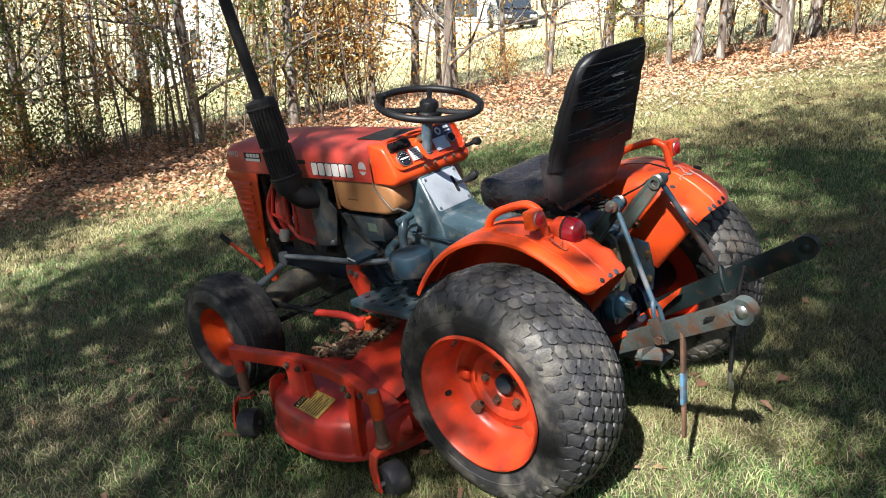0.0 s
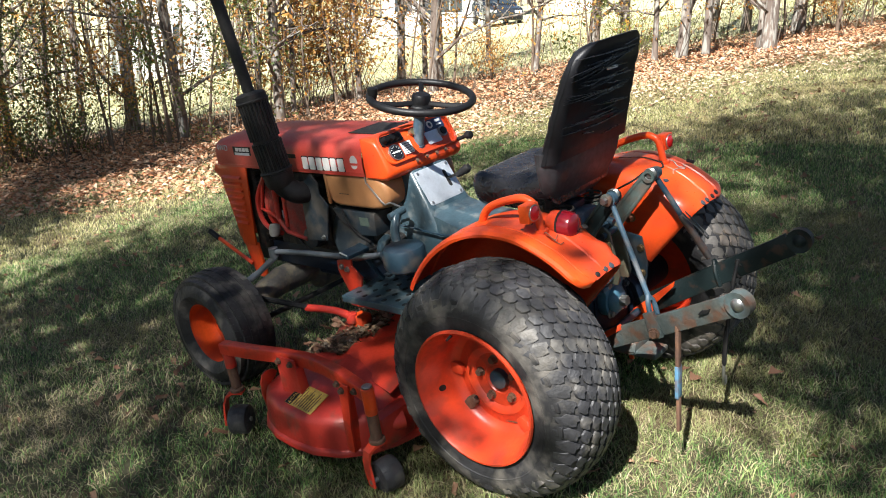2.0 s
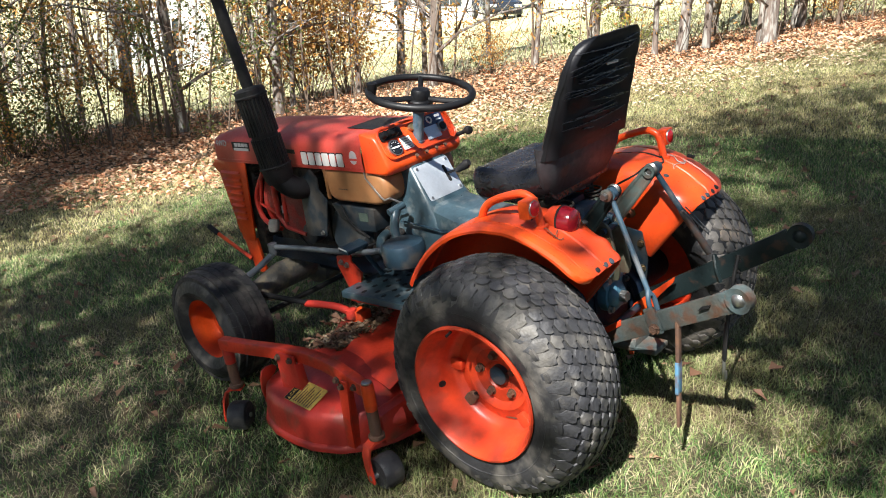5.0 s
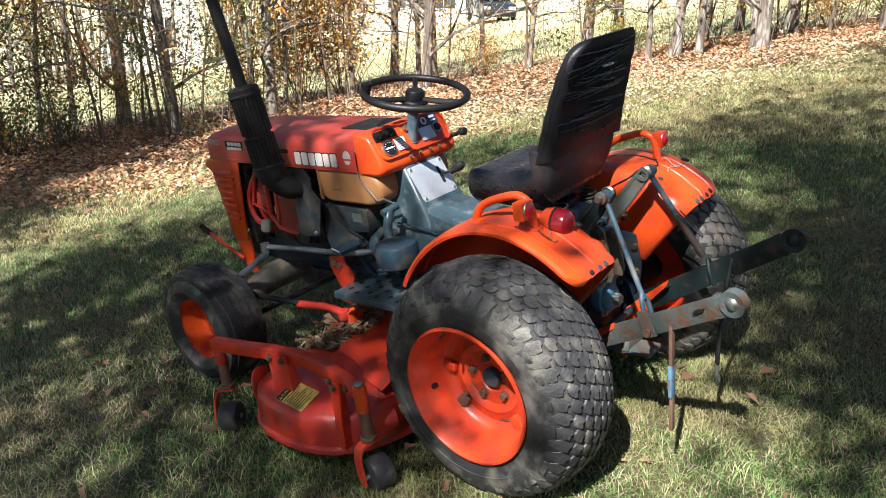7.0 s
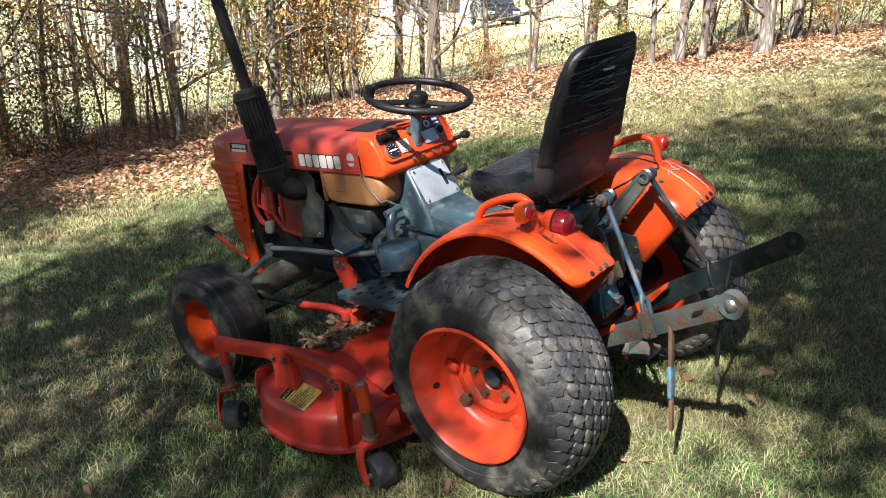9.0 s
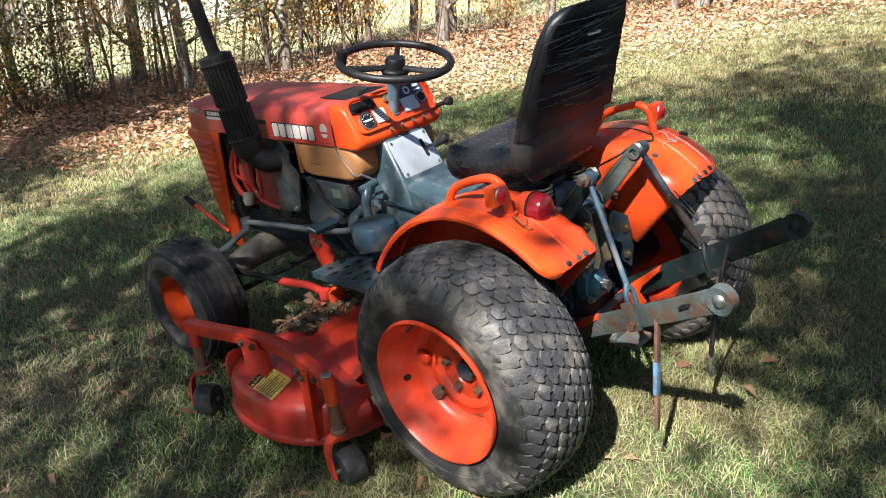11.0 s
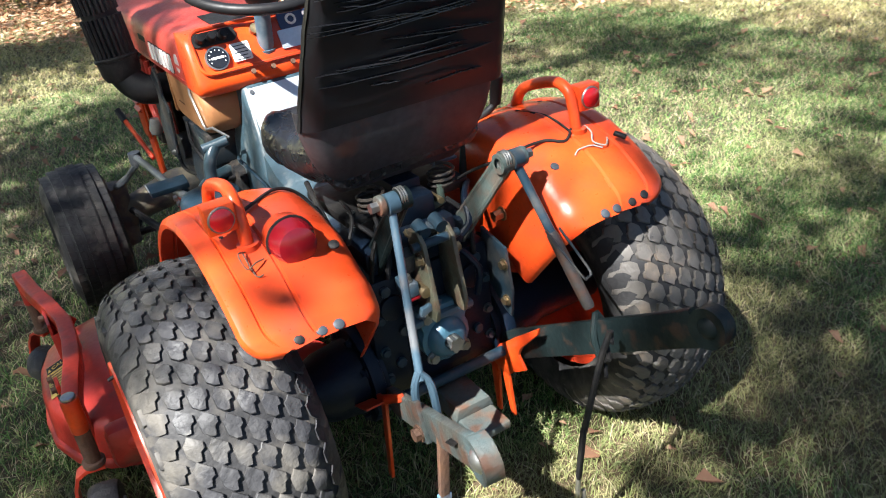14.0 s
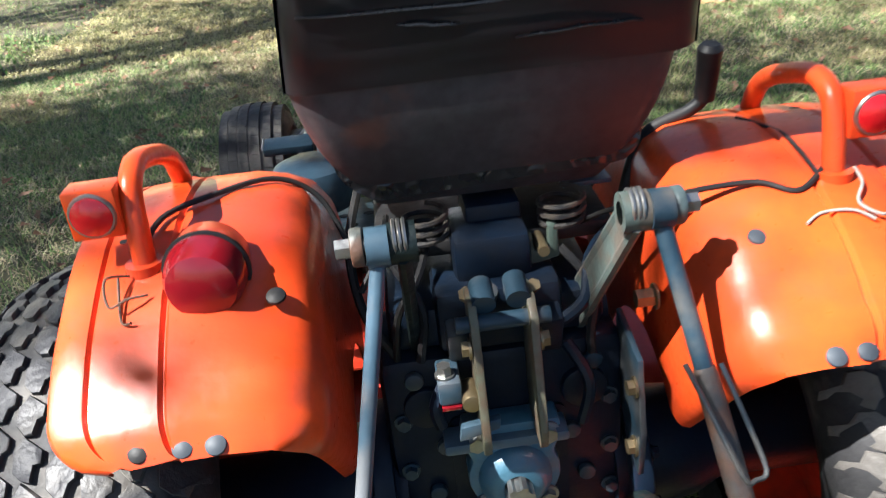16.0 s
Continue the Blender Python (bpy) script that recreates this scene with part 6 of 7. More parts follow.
for k in range(20):
    t = k / 19
    y = 0.305 - 0.318 * t
    z = 0.852 - 0.012 * math.sin(t * 3.1) - 0.016 * (1 - t)
    w = 0.212 - 0.030 * t
    h = 0.118
    if t < 0.18:
        e = 1 - t / 0.18
        w *= math.sqrt(1 - (0.72 * e) ** 2)
        h *= math.sqrt(1 - (0.80 * e) ** 2)
    ring = []
    for a, b in rounded(2 * w, h, h * 0.45, 5):
        q = Vector((a, y, z + b - 0.012 * (1 - (a / w) ** 2) * (b > 0)))
        q.z += 0.016 * noise.noise((a * 8, y * 11, b * 6)) + 0.005 * noise.noise((a * 30, y * 34, b * 12))
        ring.append(q)
    rings.append(ring)
loft(bm, rings)
part("cushion", bm, DRAPE, seat, "sagging cushion under creased black plastic")
bm = B()
rings = []
for k in range(13):
    t = k / 12
    z = 0.772 + 0.200 * t
    w = 0.219 - 0.078 * (1 - t) ** 2.0
    th = 0.090 - 0.050 * (1 - t) ** 2
    yb = -0.050 - 0.012 * t + 0.070 * (1 - t) ** 2.4
    ring = []
    for a, b in rounded(2 * w, th, th * 0.40, 5):
        ring.append((a, yb + th / 2 - 0.012 - b + 0.022 * (a / 0.23) ** 2 * (b > 0), z))
    rings.append(ring)
loft(bm, rings)
PAN = material("scuffed_black_seat_pan", (0.028, 0.028, 0.031), (0.070, 0.070, 0.076), 0.5, scale=5, fine=60, amount=0.9, bump=0.05, dirt=(0.12, 0.05, 0.03), dirt_amount=0.5, edge=(0.62, 0.70))
PAN.node_tree.nodes["Principled BSDF"].inputs["Specular IOR Level"].default_value = 0.25
part("seat_shell", bm, PAN, seat, "scuffed black seat shell")
bm = B()
box(bm, (-0.005, -0.152, 1.183), (0.055, -0.144, 1.191), 0.002, (14, 2, 0))
part("tape_scrap", bm, WHITE, seat, "scrap of white and blue tape")
for x in (-0.085, 0.085):
    bm = B()
    tube(bm, [(x + 0.028 * math.cos(a), 0.0 + 0.028 * math.sin(a), 0.722 + 0.0020 * a) for a in (j * 0.45 for j in range(46))], 0.0036, 6)
    part("seat_spring", bm, ENGINE, seat, "coil spring")
mount = part("seat_mount", box(B(), (-0.150, -0.005, 0.700), (0.150, 0.20, 0.722), 0.006), BLACK, seat, "black seat mounting frame")
for x in (-0.12, 0.12):
    part("rail", box(B(), (x - 0.02, 0.03, 0.690), (x + 0.02, 0.20, 0.70), 0.004), BLACK, seat)
part("pivot", box(B(), (-0.035, 0.0, 0.66), (0.035, 0.10, 0.76), 0.006), CASE, seat)
part("mount_plate", box(B(), (0.10, 0.06, 0.742), (0.165, 0.12, 0.748), 0.001), PALE, seat, "pale blue drilled mounting plate")
part("mount_bolt", bolt(B(), (-0.125, 0.02, 0.70), (0, 0, 1), 0.009, 0.02), STEEL, seat)
bm = B()
tube(bm, curve_through([(0.175, 0.05, 0.62), (0.196, 0.07, 0.72), (0.228, 0.085, 0.790), (0.285, 0.085, 0.816), (0.306, 0.080, 0.835)], 6), 0.0085, 10)
lift = part("lift_lever", bm, BLACK, tractor, "bent black lever with rubber grip")
bm = B()
tube(bm, [(0.305, 0.082, 0.832), (0.304, 0.066, 0.900), (0.304, 0.065, 0.906)], [0.013, 0.016, 0.011], 12)
part("grip", bm, PLASTIC, lift)

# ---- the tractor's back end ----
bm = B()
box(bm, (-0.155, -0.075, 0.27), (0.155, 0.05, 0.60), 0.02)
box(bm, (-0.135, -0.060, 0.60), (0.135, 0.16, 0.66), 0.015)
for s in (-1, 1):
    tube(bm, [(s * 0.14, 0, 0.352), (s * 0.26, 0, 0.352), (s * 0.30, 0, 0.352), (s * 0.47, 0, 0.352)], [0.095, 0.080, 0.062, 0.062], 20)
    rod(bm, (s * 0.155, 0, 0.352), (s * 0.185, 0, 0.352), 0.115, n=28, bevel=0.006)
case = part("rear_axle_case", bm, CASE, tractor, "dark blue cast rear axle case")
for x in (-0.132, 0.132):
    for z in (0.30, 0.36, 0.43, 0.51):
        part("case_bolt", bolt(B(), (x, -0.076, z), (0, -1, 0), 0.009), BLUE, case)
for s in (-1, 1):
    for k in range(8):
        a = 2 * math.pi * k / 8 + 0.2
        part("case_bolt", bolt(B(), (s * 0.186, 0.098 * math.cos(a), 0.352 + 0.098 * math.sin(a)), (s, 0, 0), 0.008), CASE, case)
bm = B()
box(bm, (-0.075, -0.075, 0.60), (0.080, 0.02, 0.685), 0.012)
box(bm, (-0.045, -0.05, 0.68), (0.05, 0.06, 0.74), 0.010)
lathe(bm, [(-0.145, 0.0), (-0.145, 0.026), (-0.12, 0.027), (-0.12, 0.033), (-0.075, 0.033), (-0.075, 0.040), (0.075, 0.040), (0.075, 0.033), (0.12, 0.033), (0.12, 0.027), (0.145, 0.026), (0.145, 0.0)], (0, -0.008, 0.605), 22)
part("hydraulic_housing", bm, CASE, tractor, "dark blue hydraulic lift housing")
for x, m, r in ((-0.036, BRASS, 0.010), (-0.011, BLUE, 0.014), (0.022, BLUE, 0.014), (0.045, BRASS, 0.009)):
    bm = B()
    rod(bm, (x, -0.055, 0.655), (x, -0.072, 0.682), r, n=18 if m is BLUE else 6, bevel=0.003 if m is BLUE else 0)
    part("bolt", bm, m, tractor)
bm = B()
box(bm, (0.036, -0.095, 0.595), (0.075, -0.060, 0.655), 0.006, (18, 0, 0))
part("valve_block", bm, CASE, tractor, "blue valve block")
part("valve_block", box(B(), (-0.066, -0.095, 0.600), (-0.038, -0.060, 0.650), 0.006, (18, 0, 0)), BLUE, tractor)
bm = B()
slab(bm, [(0.040, 0.680), (0.088, 0.690), (0.086, 0.735), (0.074, 0.735), (0.074, 0.706), (0.056, 0.702), (0.054, 0.728), (0.042, 0.726)], "y", -0.026, -0.012, 0.003)
part("lever_clip", bm, OLIVE_LABEL, tractor, "worn beige clip")
part("lever_clip_pin", rod(B(), (0.064, -0.05, 0.712), (0.064, 0.02, 0.712), 0.007), BRASS, tractor)
bm = B()
box(bm, (-0.084, -0.130, 0.566), (-0.056, -0.075, 0.598), 0.004)
side_valve = part("side_valve", bm, ROD_BLUE, tractor, "small blue-grey valve with hexagon bolt")
part("bolt", bolt(B(), (-0.074, -0.112, 0.598), (0, 0, 1), 0.009, 0.012), STEEL, side_valve)
part("seal", box(B(), (-0.082, -0.132, 0.560), (-0.058, -0.118, 0.5655), 0.001), RED, side_valve)
part("fitting", rod(B(), (-0.046, -0.10, 0.571), (-0.046, -0.140, 0.571), 0.012, n=14, bevel=0.002), BRASS, side_valve)
bm = B()
slab(bm, [(-0.066, 0.518), (-0.016, 0.530), (-0.014, 0.545), (-0.062, 0.538)], "y", -0.140, -0.128, 0.002)
part("tab_plate", bm, ROD_BLUE, tractor, "worn bare metal tab")
for x in (-0.1, 0.1):
    part("inspection_cap", rod(B(), (x, -0.070, 0.530), (x, -0.085, 0.530), 0.03, n=20, bevel=0.004), CASE, tractor)
for x, z in ((-0.082, 0.465), (0.082, 0.464), (-0.112, 0.573), (0.112, 0.57), (-0.10, 0.39), (0.10, 0.39)):
    part("case_bolt", rod(B(), (x, -0.075, z), (x, -0.086, z), 0.012, n=16, bevel=0.003), BLUE, tractor)
for pts, r in (([(-0.14, 0.02, 0.72), (-0.11, -0.04, 0.70), (-0.09, -0.07, 0.66), (-0.10, -0.08, 0.60)], 0.006), ([(-0.07, 0.02, 0.72), (-0.09, -0.05, 0.70), (-0.12, -0.07, 0.66), (-0.13, -0.06, 0.58)], 0.005), ([(0.09, -0.02, 0.70), (0.12, -0.06, 0.66), (0.11, -0.08, 0.60), (0.12, -0.07, 0.5)], 0.006), ([(-0.12, 0.05, 0.74), (-0.13, -0.02, 0.73), (-0.16, -0.05, 0.69)], 0.004)):
    part("hose", tube(B(), curve_through(pts, 5), r, 7), BLACK, tractor)
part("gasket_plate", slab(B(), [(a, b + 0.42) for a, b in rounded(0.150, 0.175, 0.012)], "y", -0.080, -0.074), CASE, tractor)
# PTO
bm = B()
slab(bm, [(-0.060, 0.512), (0.060, 0.512), (0.064, 0.490)] + [(0.060 * math.cos(radians(a)), 0.430 + 0.060 * math.sin(radians(a))) for a in range(30, -211, -20)] + [(-0.064, 0.490)], "y", -0.112, -0.075, 0.004)
lathe(bm, [(0.0, 0.048), (0.012, 0.046), (0.022, 0.036), (0.026, 0.030), (0.026, 0.018)], (0, -0.110, 0.430), 28, Matrix.Rotation(radians(-90), 4, "Z"))
pto = part("pto_housing", bm, material("bright_blue_paint", (0.055, 0.150, 0.215), (0.08, 0.18, 0.24), 0.35, scale=12, fine=80, amount=0.6, bump=0.08, dirt=DUST, dirt_amount=0.3, edge=(0.52, 0.66)), tractor, "blue power take-off housing with bolts")
bm = B()
spl = []
for j in range(36):
    a = 2 * math.pi * j / 36
    spl.append(((0.0185 if j % 6 < 3 else 0.0150) * math.cos(a), (0.0185 if j % 6 < 3 else 0.0150) * math.sin(a) + 0.430))
slab(bm, spl, "y", -0.158, -0.11)
part("splined_shaft", bm, STEEL, pto, "splined steel shaft")
for x, z in ((-0.045, 0.495), (0.045, 0.495), (-0.040, 0.392), (0.040, 0.392)):
    part("bolt", bolt(B(), (x, -0.113, z), (0, -1, 0), 0.011, 0.010), STEEL, pto)
part("bolt", bolt(B(), (0.190, -0.084, 0.650), (-1, 0, 0), 0.012, 0.022), BRASS, tractor)
part("wire_plug", rod(B(), (0.424, -0.180, 0.792), (0.440, -0.200, 0.782), 0.006, n=10, bevel=0.002), BLACK, tractor)
# Top link bracket
bracket = group_part("top_link_bracket", tractor, pose(0, 0, 0), "pair of worn olive plates for the top link")
OLIVE = material("olive_worn_iron", (0.10, 0.11, 0.075), (0.16, 0.13, 0.09), 0.5, scale=16, fine=90, amount=0.7, bump=0.15, dirt=RUST, dirt_amount=0.5)
for x in (-0.034, 0.034):
    bm = B()
    slab(bm, [(-0.085, 0.500), (-0.150, 0.500), (-0.160, 0.530), (-0.135, 0.675), (-0.115, 0.695), (-0.070, 0.690), (-0.070, 0.55)], "x", x - 0.005, x + 0.005, 0.002)
    part("plate", bm, OLIVE, bracket)
    part("bolt", bolt(B(), (x - math.copysign(0.006, x) * -1, -0.125, 0.64), (math.copysign(1, x), 0, 0), 0.010), BRASS, bracket)
bm = B()
rod(bm, (-0.055, -0.118, 0.668), (0.055, -0.118, 0.668), 0.010)
rod(bm, (-0.02, -0.118, 0.690), (-0.02, -0.085, 0.700), 0.014)
rod(bm, (0.02, -0.118, 0.692), (0.02, -0.085, 0.702), 0.014)
part("pin", bm, BLUE, bracket)
bm = B()
box(bm, (-0.085, -0.125, 0.485), (0.07, -0.085, 0.500), 0.003)
part("cross_plate", bm, PALE, bracket)
for pts in ([(-0.075, -0.10, 0.58), (-0.09, -0.12, 0.56), (-0.085, -0.12, 0.53)], [(0.08, -0.08, 0.60), (0.10, -0.11, 0.56), (0.09, -0.11, 0.50)], [(0.05, -0.08, 0.62), (0.10, -0.09, 0.66), (0.12, -0.05, 0.70), (0.16, 0.0, 0.71)]):
    part("pipe", tube(B(), curve_through(pts, 5), 0.008, 8), CASE, tractor)
bm = B()
slab(bm, [(-0.05, 0.62), (-0.14, 0.60), (-0.155, 0.50), (-0.145, 0.43), (-0.12, 0.44), (-0.05, 0.50)], "x", 0.150, 0.158, 0.002)
part("fender_stay", bm, BLUE, tractor, "blue-grey stay plate with bolts")
for y, z in ((-0.135, 0.56), (-0.135, 0.47)):
    part("bolt", bolt(B(), (0.15, y, z), (-1, 0, 0), 0.010), BRASS, tractor)


# clutch pedal on the left of the gearbox
pedal = part("clutch_pedal", box(B(), (-0.378, 0.752, 0.600), (-0.272, 0.803, 0.618), 0.004, (12, 0, 0)), BLUE, tractor, "worn blue pedal pad with a bright edge")
part("pedal_arm", tube(B(), [(-0.295, 0.78, 0.604), (-0.262, 0.775, 0.54), (-0.215, 0.77, 0.46)], 0.010, 8), BLUE, pedal)
part("edge", box(B(), (-0.3805, 0.756, 0.614), (-0.3785, 0.799, 0.620), 0.0005, (12, 0, 0)), SILVER, pedal, "bare bright edge")


# Three-point linkage
def lift_arm(s, m):
    bm = B()
    x_ = 0.100 if s < 0 else 0.128
    a, b = Vector((s * 0.104, -0.008, 0.592)), Vector((s * x_, -0.198, 0.822))
    d = (b - a).normalized()
    up = Vector((0, -d.z, d.y)) * -1
    for e in (-1, 1):
        pts = [a + up * 0.024 * e, b + up * 0.016 * e]
        tube(bm, pts, 0.0085, 8, squash=0.8)
    loft(bm, [[p + Vector((x, 0, 0)) for x, p in ((-0.005, q + up * h), (0.005, q + up * h), (0.005, q - up * h), (-0.005, q - up * h))] for q, h in ((a, 0.026), (b, 0.017))])
    lathe(bm, [(-0.014, 0.012), (-0.014, 0.021), (0.014, 0.021), (0.014, 0.012)], b, 20)
    return part("lift_arm", bm, m, tractor, "channelled iron lift arm")


SAGE = material("sage_green_iron", (0.055, 0.075, 0.068), (0.085, 0.105, 0.095), 0.5, scale=16, fine=90, amount=0.7, bump=0.15, dirt=RUST, dirt_amount=0.4)
lift_arm(-1, GREEN), lift_arm(1, SAGE)
for s, x in ((-1, 0.124), (1, 0.150)):
    c = Vector((s * x, -0.200, 0.824))
    part("lift_pin", rod(B(), c - Vector((s * 0.030, 0, 0)), c + Vector((s * 0.034, 0, 0)), 0.0085), STEEL, tractor)
    part("collar", rod(B(), c + Vector((s * 0.013, 0, 0)), c + Vector((s * 0.026, 0, 0)), 0.0195, n=20, bevel=0.003), RUSTY, tractor)
    part("bolt", rod(B(), c + Vector((s * 0.026, 0, 0)), c + Vector((s * 0.041, 0, 0)), 0.0105, n=6), STEEL, tractor)
    bm = B()
    for d in (0.017, 0.022, 0.027):
        tube(bm, [c + Vector((-s * d, 0.018 * math.cos(a), 0.018 * math.sin(a) + 0.004)) for a in (2 * math.pi * j / 18 for j in range(18))], 0.0021, 5, True)
    part("linch_pin", bm, STEEL, tractor, "steel linch pin ring")
# lift rods
bm = B()
L0, L1 = Vector((-0.124, -0.203, 0.817)), Vector((-0.186, -0.345, 0.540))
tube(bm, [L0, L1], 0.0082, 12)
lathe(bm, [(-0.011, 0.009), (-0.011, 0.0205), (0.011, 0.0205), (0.011, 0.009)], L0 + Vector((0, 0, 0.006)), 18)
rod_l = part("lift_rod", bm, ROD_BLUE, tractor, "blue-grey lift rod with fork")
bm = B()
for dx in (-0.017, 0.017):
    tube(bm, curve_through([L1 + Vector((0, 0.005, 0.015)), L1 + Vector((dx, -0.004, -0.015)), L1 + Vector((dx - 0.003, -0.022, -0.085))], 4), 0.0078, 8)
part("fork", bm, ROD_BLUE, rod_l)
bm = B()
R0, R1 = Vector((0.152, -0.203, 0.818)), Vector((0.205, -0.375, 0.495))
mid = R0.lerp(R1, 0.42)
tube(bm, [R0, mid], 0.0095, 12)
lathe(bm, [(-0.011, 0.009), (-0.011, 0.0205), (0.011, 0.0205), (0.011, 0.009)], R0 + Vector((0, 0, 0.006)), 18)
rod_r = part("lift_rod", bm, BLUE, tractor, "adjustable lift rod with rusty turnbuckle")
bm = B()
tube(bm, [mid, mid.lerp(R1, 0.04), R0.lerp(R1, 0.86), R0.lerp(R1, 0.88)], [0.0105, 0.0125, 0.0125, 0.0105], 12)
part("turnbuckle", bm, material("brown_grey_iron", (0.050, 0.046, 0.045), (0.075, 0.060, 0.052), 0.5, scale=20, fine=90, amount=0.8, bump=0.2, dirt=RUST, dirt_amount=0.6), rod_r)
bm = B()
for dx in (-0.018, 0.018):
    tube(bm, curve_through([R1 + Vector((0, 0.01, 0.03)), R1 + Vector((dx, -0.004, -0.01)), R1 + Vector((dx + 0.002, -0.016, -0.052))], 4), 0.0075, 8)
part("fork", bm, GREEN, rod_r)
bm = B()
q = R0.lerp(R1, 0.60)
tube(bm, curve_through([(0.150, -0.290, 0.700), (0.168, -0.322, 0.655), (0.186, -0.354, 0.609), (0.198, -0.352, 0.603), (0.211, -0.345, 0.608), (0.200, -0.314, 0.650), (0.188, -0.283, 0.690)], 4), 0.0026, 6)
part("wire_handle", bm, SLATE, rod_r, "bent wire adjusting handle")


def lower_link(s, a, b, m, wide, label):
    a, b = Vector(a), Vector(b)
    d = (b - a).normalized()
    side = Vector((1, 0, 0))
    side = (side - d * side.dot(d)).normalized()
    up = d.cross(side)
    if up.z < 0:
        up = -up
    bm = B()
    rings = []
    for t, w in ((0.0, 0.7), (0.03, 0.95), (0.08, 1.0), (0.88, 1.0), (0.95, 1.05)):
        p = a.lerp(b, t)
        rings.append([p + side * x + up * z for x, z in [(x, z * w) for x, z in rounded(0.018, wide, 0.004, 2)]])
    loft(bm, rings)
    ln_ = part("lower_link", bm, m, tractor, label)
    turn = side.to_track_quat("X", "Z").to_matrix().to_4x4()
    part("eye", lathe(B(), [(-0.013, 0.020), (-0.015, 0.038), (0.015, 0.038), (0.013, 0.020), (-0.013, 0.020)], b, 28, turn), m, ln_)
    part("ball", lathe(B(), [(-0.022, 0.0), (-0.021, 0.010), (-0.013, 0.020), (0.0, 0.0235), (0.013, 0.020), (0.021, 0.010), (0.022, 0.0)], b, 24, turn), STEEL if s < 0 else GREEN, ln_, "worn steel ball joint")
    return ln_


lower_link(-1, (-0.150, -0.110, 0.335), (-0.243, -0.640, 0.604), RUSTY, 0.062, "rusty blue lower link arm with ball end")
lower_link(1, (0.160, -0.105, 0.330), (0.236, -0.627, 0.612), GREEN, 0.070, "dark green lower link arm with ball end")
for y, z, x in ((-0.368, 0.450, -0.214),):
    part("bolt", bolt(B(), (x, y, z), (-1, 0, 0), 0.013, 0.010), BROWN, tractor)
part("link_plate", slab(B(), [(-0.332, 0.505), (-0.366, 0.518), (-0.394, 0.440), (-0.356, 0.424)], "x", -0.214, -0.203, 0.002), RUSTY, tractor, "rusty plate bolted over the link")
part("link_slot", slab(B(), [(-0.520, 0.549), (-0.528, 0.560), (-0.556, 0.571), (-0.550, 0.560)], "x", -0.242, -0.228), BLACK, tractor, "dark slot in the link")
# orange check brackets: an upright plate, a wing bent outwards and a foot
wing = part("check_bracket", slab(B(), [(-0.052, 0.270), (-0.066, 0.305), (-0.160, 0.385), (-0.255, 0.458), (-0.250, 0.438), (-0.185, 0.370), (-0.172, 0.345), (-0.196, 0.315), (-0.150, 0.285), (-0.125, 0.262)], "x", 0.140, 0.148, 0.001), ORANGE, tractor, "bright orange bent check bracket")
part("foot", slab(B(), [(-0.125, 0.265), (-0.138, 0.150), (-0.122, 0.150), (-0.100, 0.265)], "x", 0.140, 0.148, 0.001), ORANGE, wing)
part("foot", slab(B(), [(-0.085, 0.270), (-0.078, 0.130), (-0.062, 0.130), (-0.055, 0.275)], "x", 0.140, 0.148, 0.001), ORANGE, wing)
part("flange", sheet(B(), [[(0.144, -0.185, 0.398), (0.144, -0.075, 0.312)], [(0.195, -0.185, 0.398), (0.195, -0.075, 0.312)]], 0.004), ORANGE, wing)
wing = part("check_bracket", slab(B(), [(-0.050, 0.300), (-0.138, 0.352), (-0.240, 0.424), (-0.235, 0.440), (-0.130, 0.372), (-0.045, 0.340)], "x", -0.184, -0.176, 0.001), ORANGE, tractor, "bright orange bent check bracket")
part("foot", slab(B(), [(-0.128, 0.350), (-0.150, 0.360), (-0.112, 0.126), (-0.096, 0.126)], "x", -0.184, -0.176, 0.001), ORANGE, wing)
part("flange", sheet(B(), [[(-0.180, -0.145, 0.366), (-0.180, -0.050, 0.325)], [(-0.225, -0.145, 0.366), (-0.225, -0.050, 0.325)]], 0.004), ORANGE, wing)
bm = B()
rod(bm, (-0.19, -0.112, 0.325), (0.19, -0.112, 0.325), 0.013)
part("link_shaft", bm, BLUE, tractor)
bm = B()
slab(bm, [(-0.05, 0.27), (0.05, 0.27), (0.04, 0.30), (-0.04, 0.30)], "y", -0.20, 0.05, 0.003)
box(bm, (-0.045, -0.27, 0.255), (0.045, -0.05, 0.275), 0.005)
part("drawbar", bm, RUSTY, tractor, "worn pale drawbar")
# hanging strap and chain
strap = group_part("hanging_strap", tractor, pose(0, 0, 0), "blue strap with rusty ends hanging from the lower link")
STRAP = material("light_blue_strap", (0.07, 0.17, 0.26), (0.10, 0.20, 0.28), 0.5, scale=20, fine=90, amount=0.6, bump=0.1, dirt=RUST, dirt_amount=0.6)
for z0, z1, m, w in ((0.505, 0.350, BROWN, 0.010), (0.362, 0.262, STRAP, 0.013), (0.270, 0.155, BROWN, 0.008)):
    x0, x1 = (-0.204 - 0.10 * (0.505 - z) for z in (z0, z1))
    part("strap", slab(B(), [(x0 - w, z0), (x1 - w, z1), (x1 + w, z1), (x0 + w, z0)], "y", -0.446, -0.438 + 0.3 * w, 0.002), m, strap)
check = group_part("check_rod", tractor, pose(0, 0, 0), "dark hanging check rod ending in a hook")
part("rod", tube(B(), curve_through([(0.150, -0.470, 0.560), (0.132, -0.462, 0.500), (0.108, -0.455, 0.400), (0.096, -0.450, 0.340)], 4), 0.0065, 8), BLACK, check)
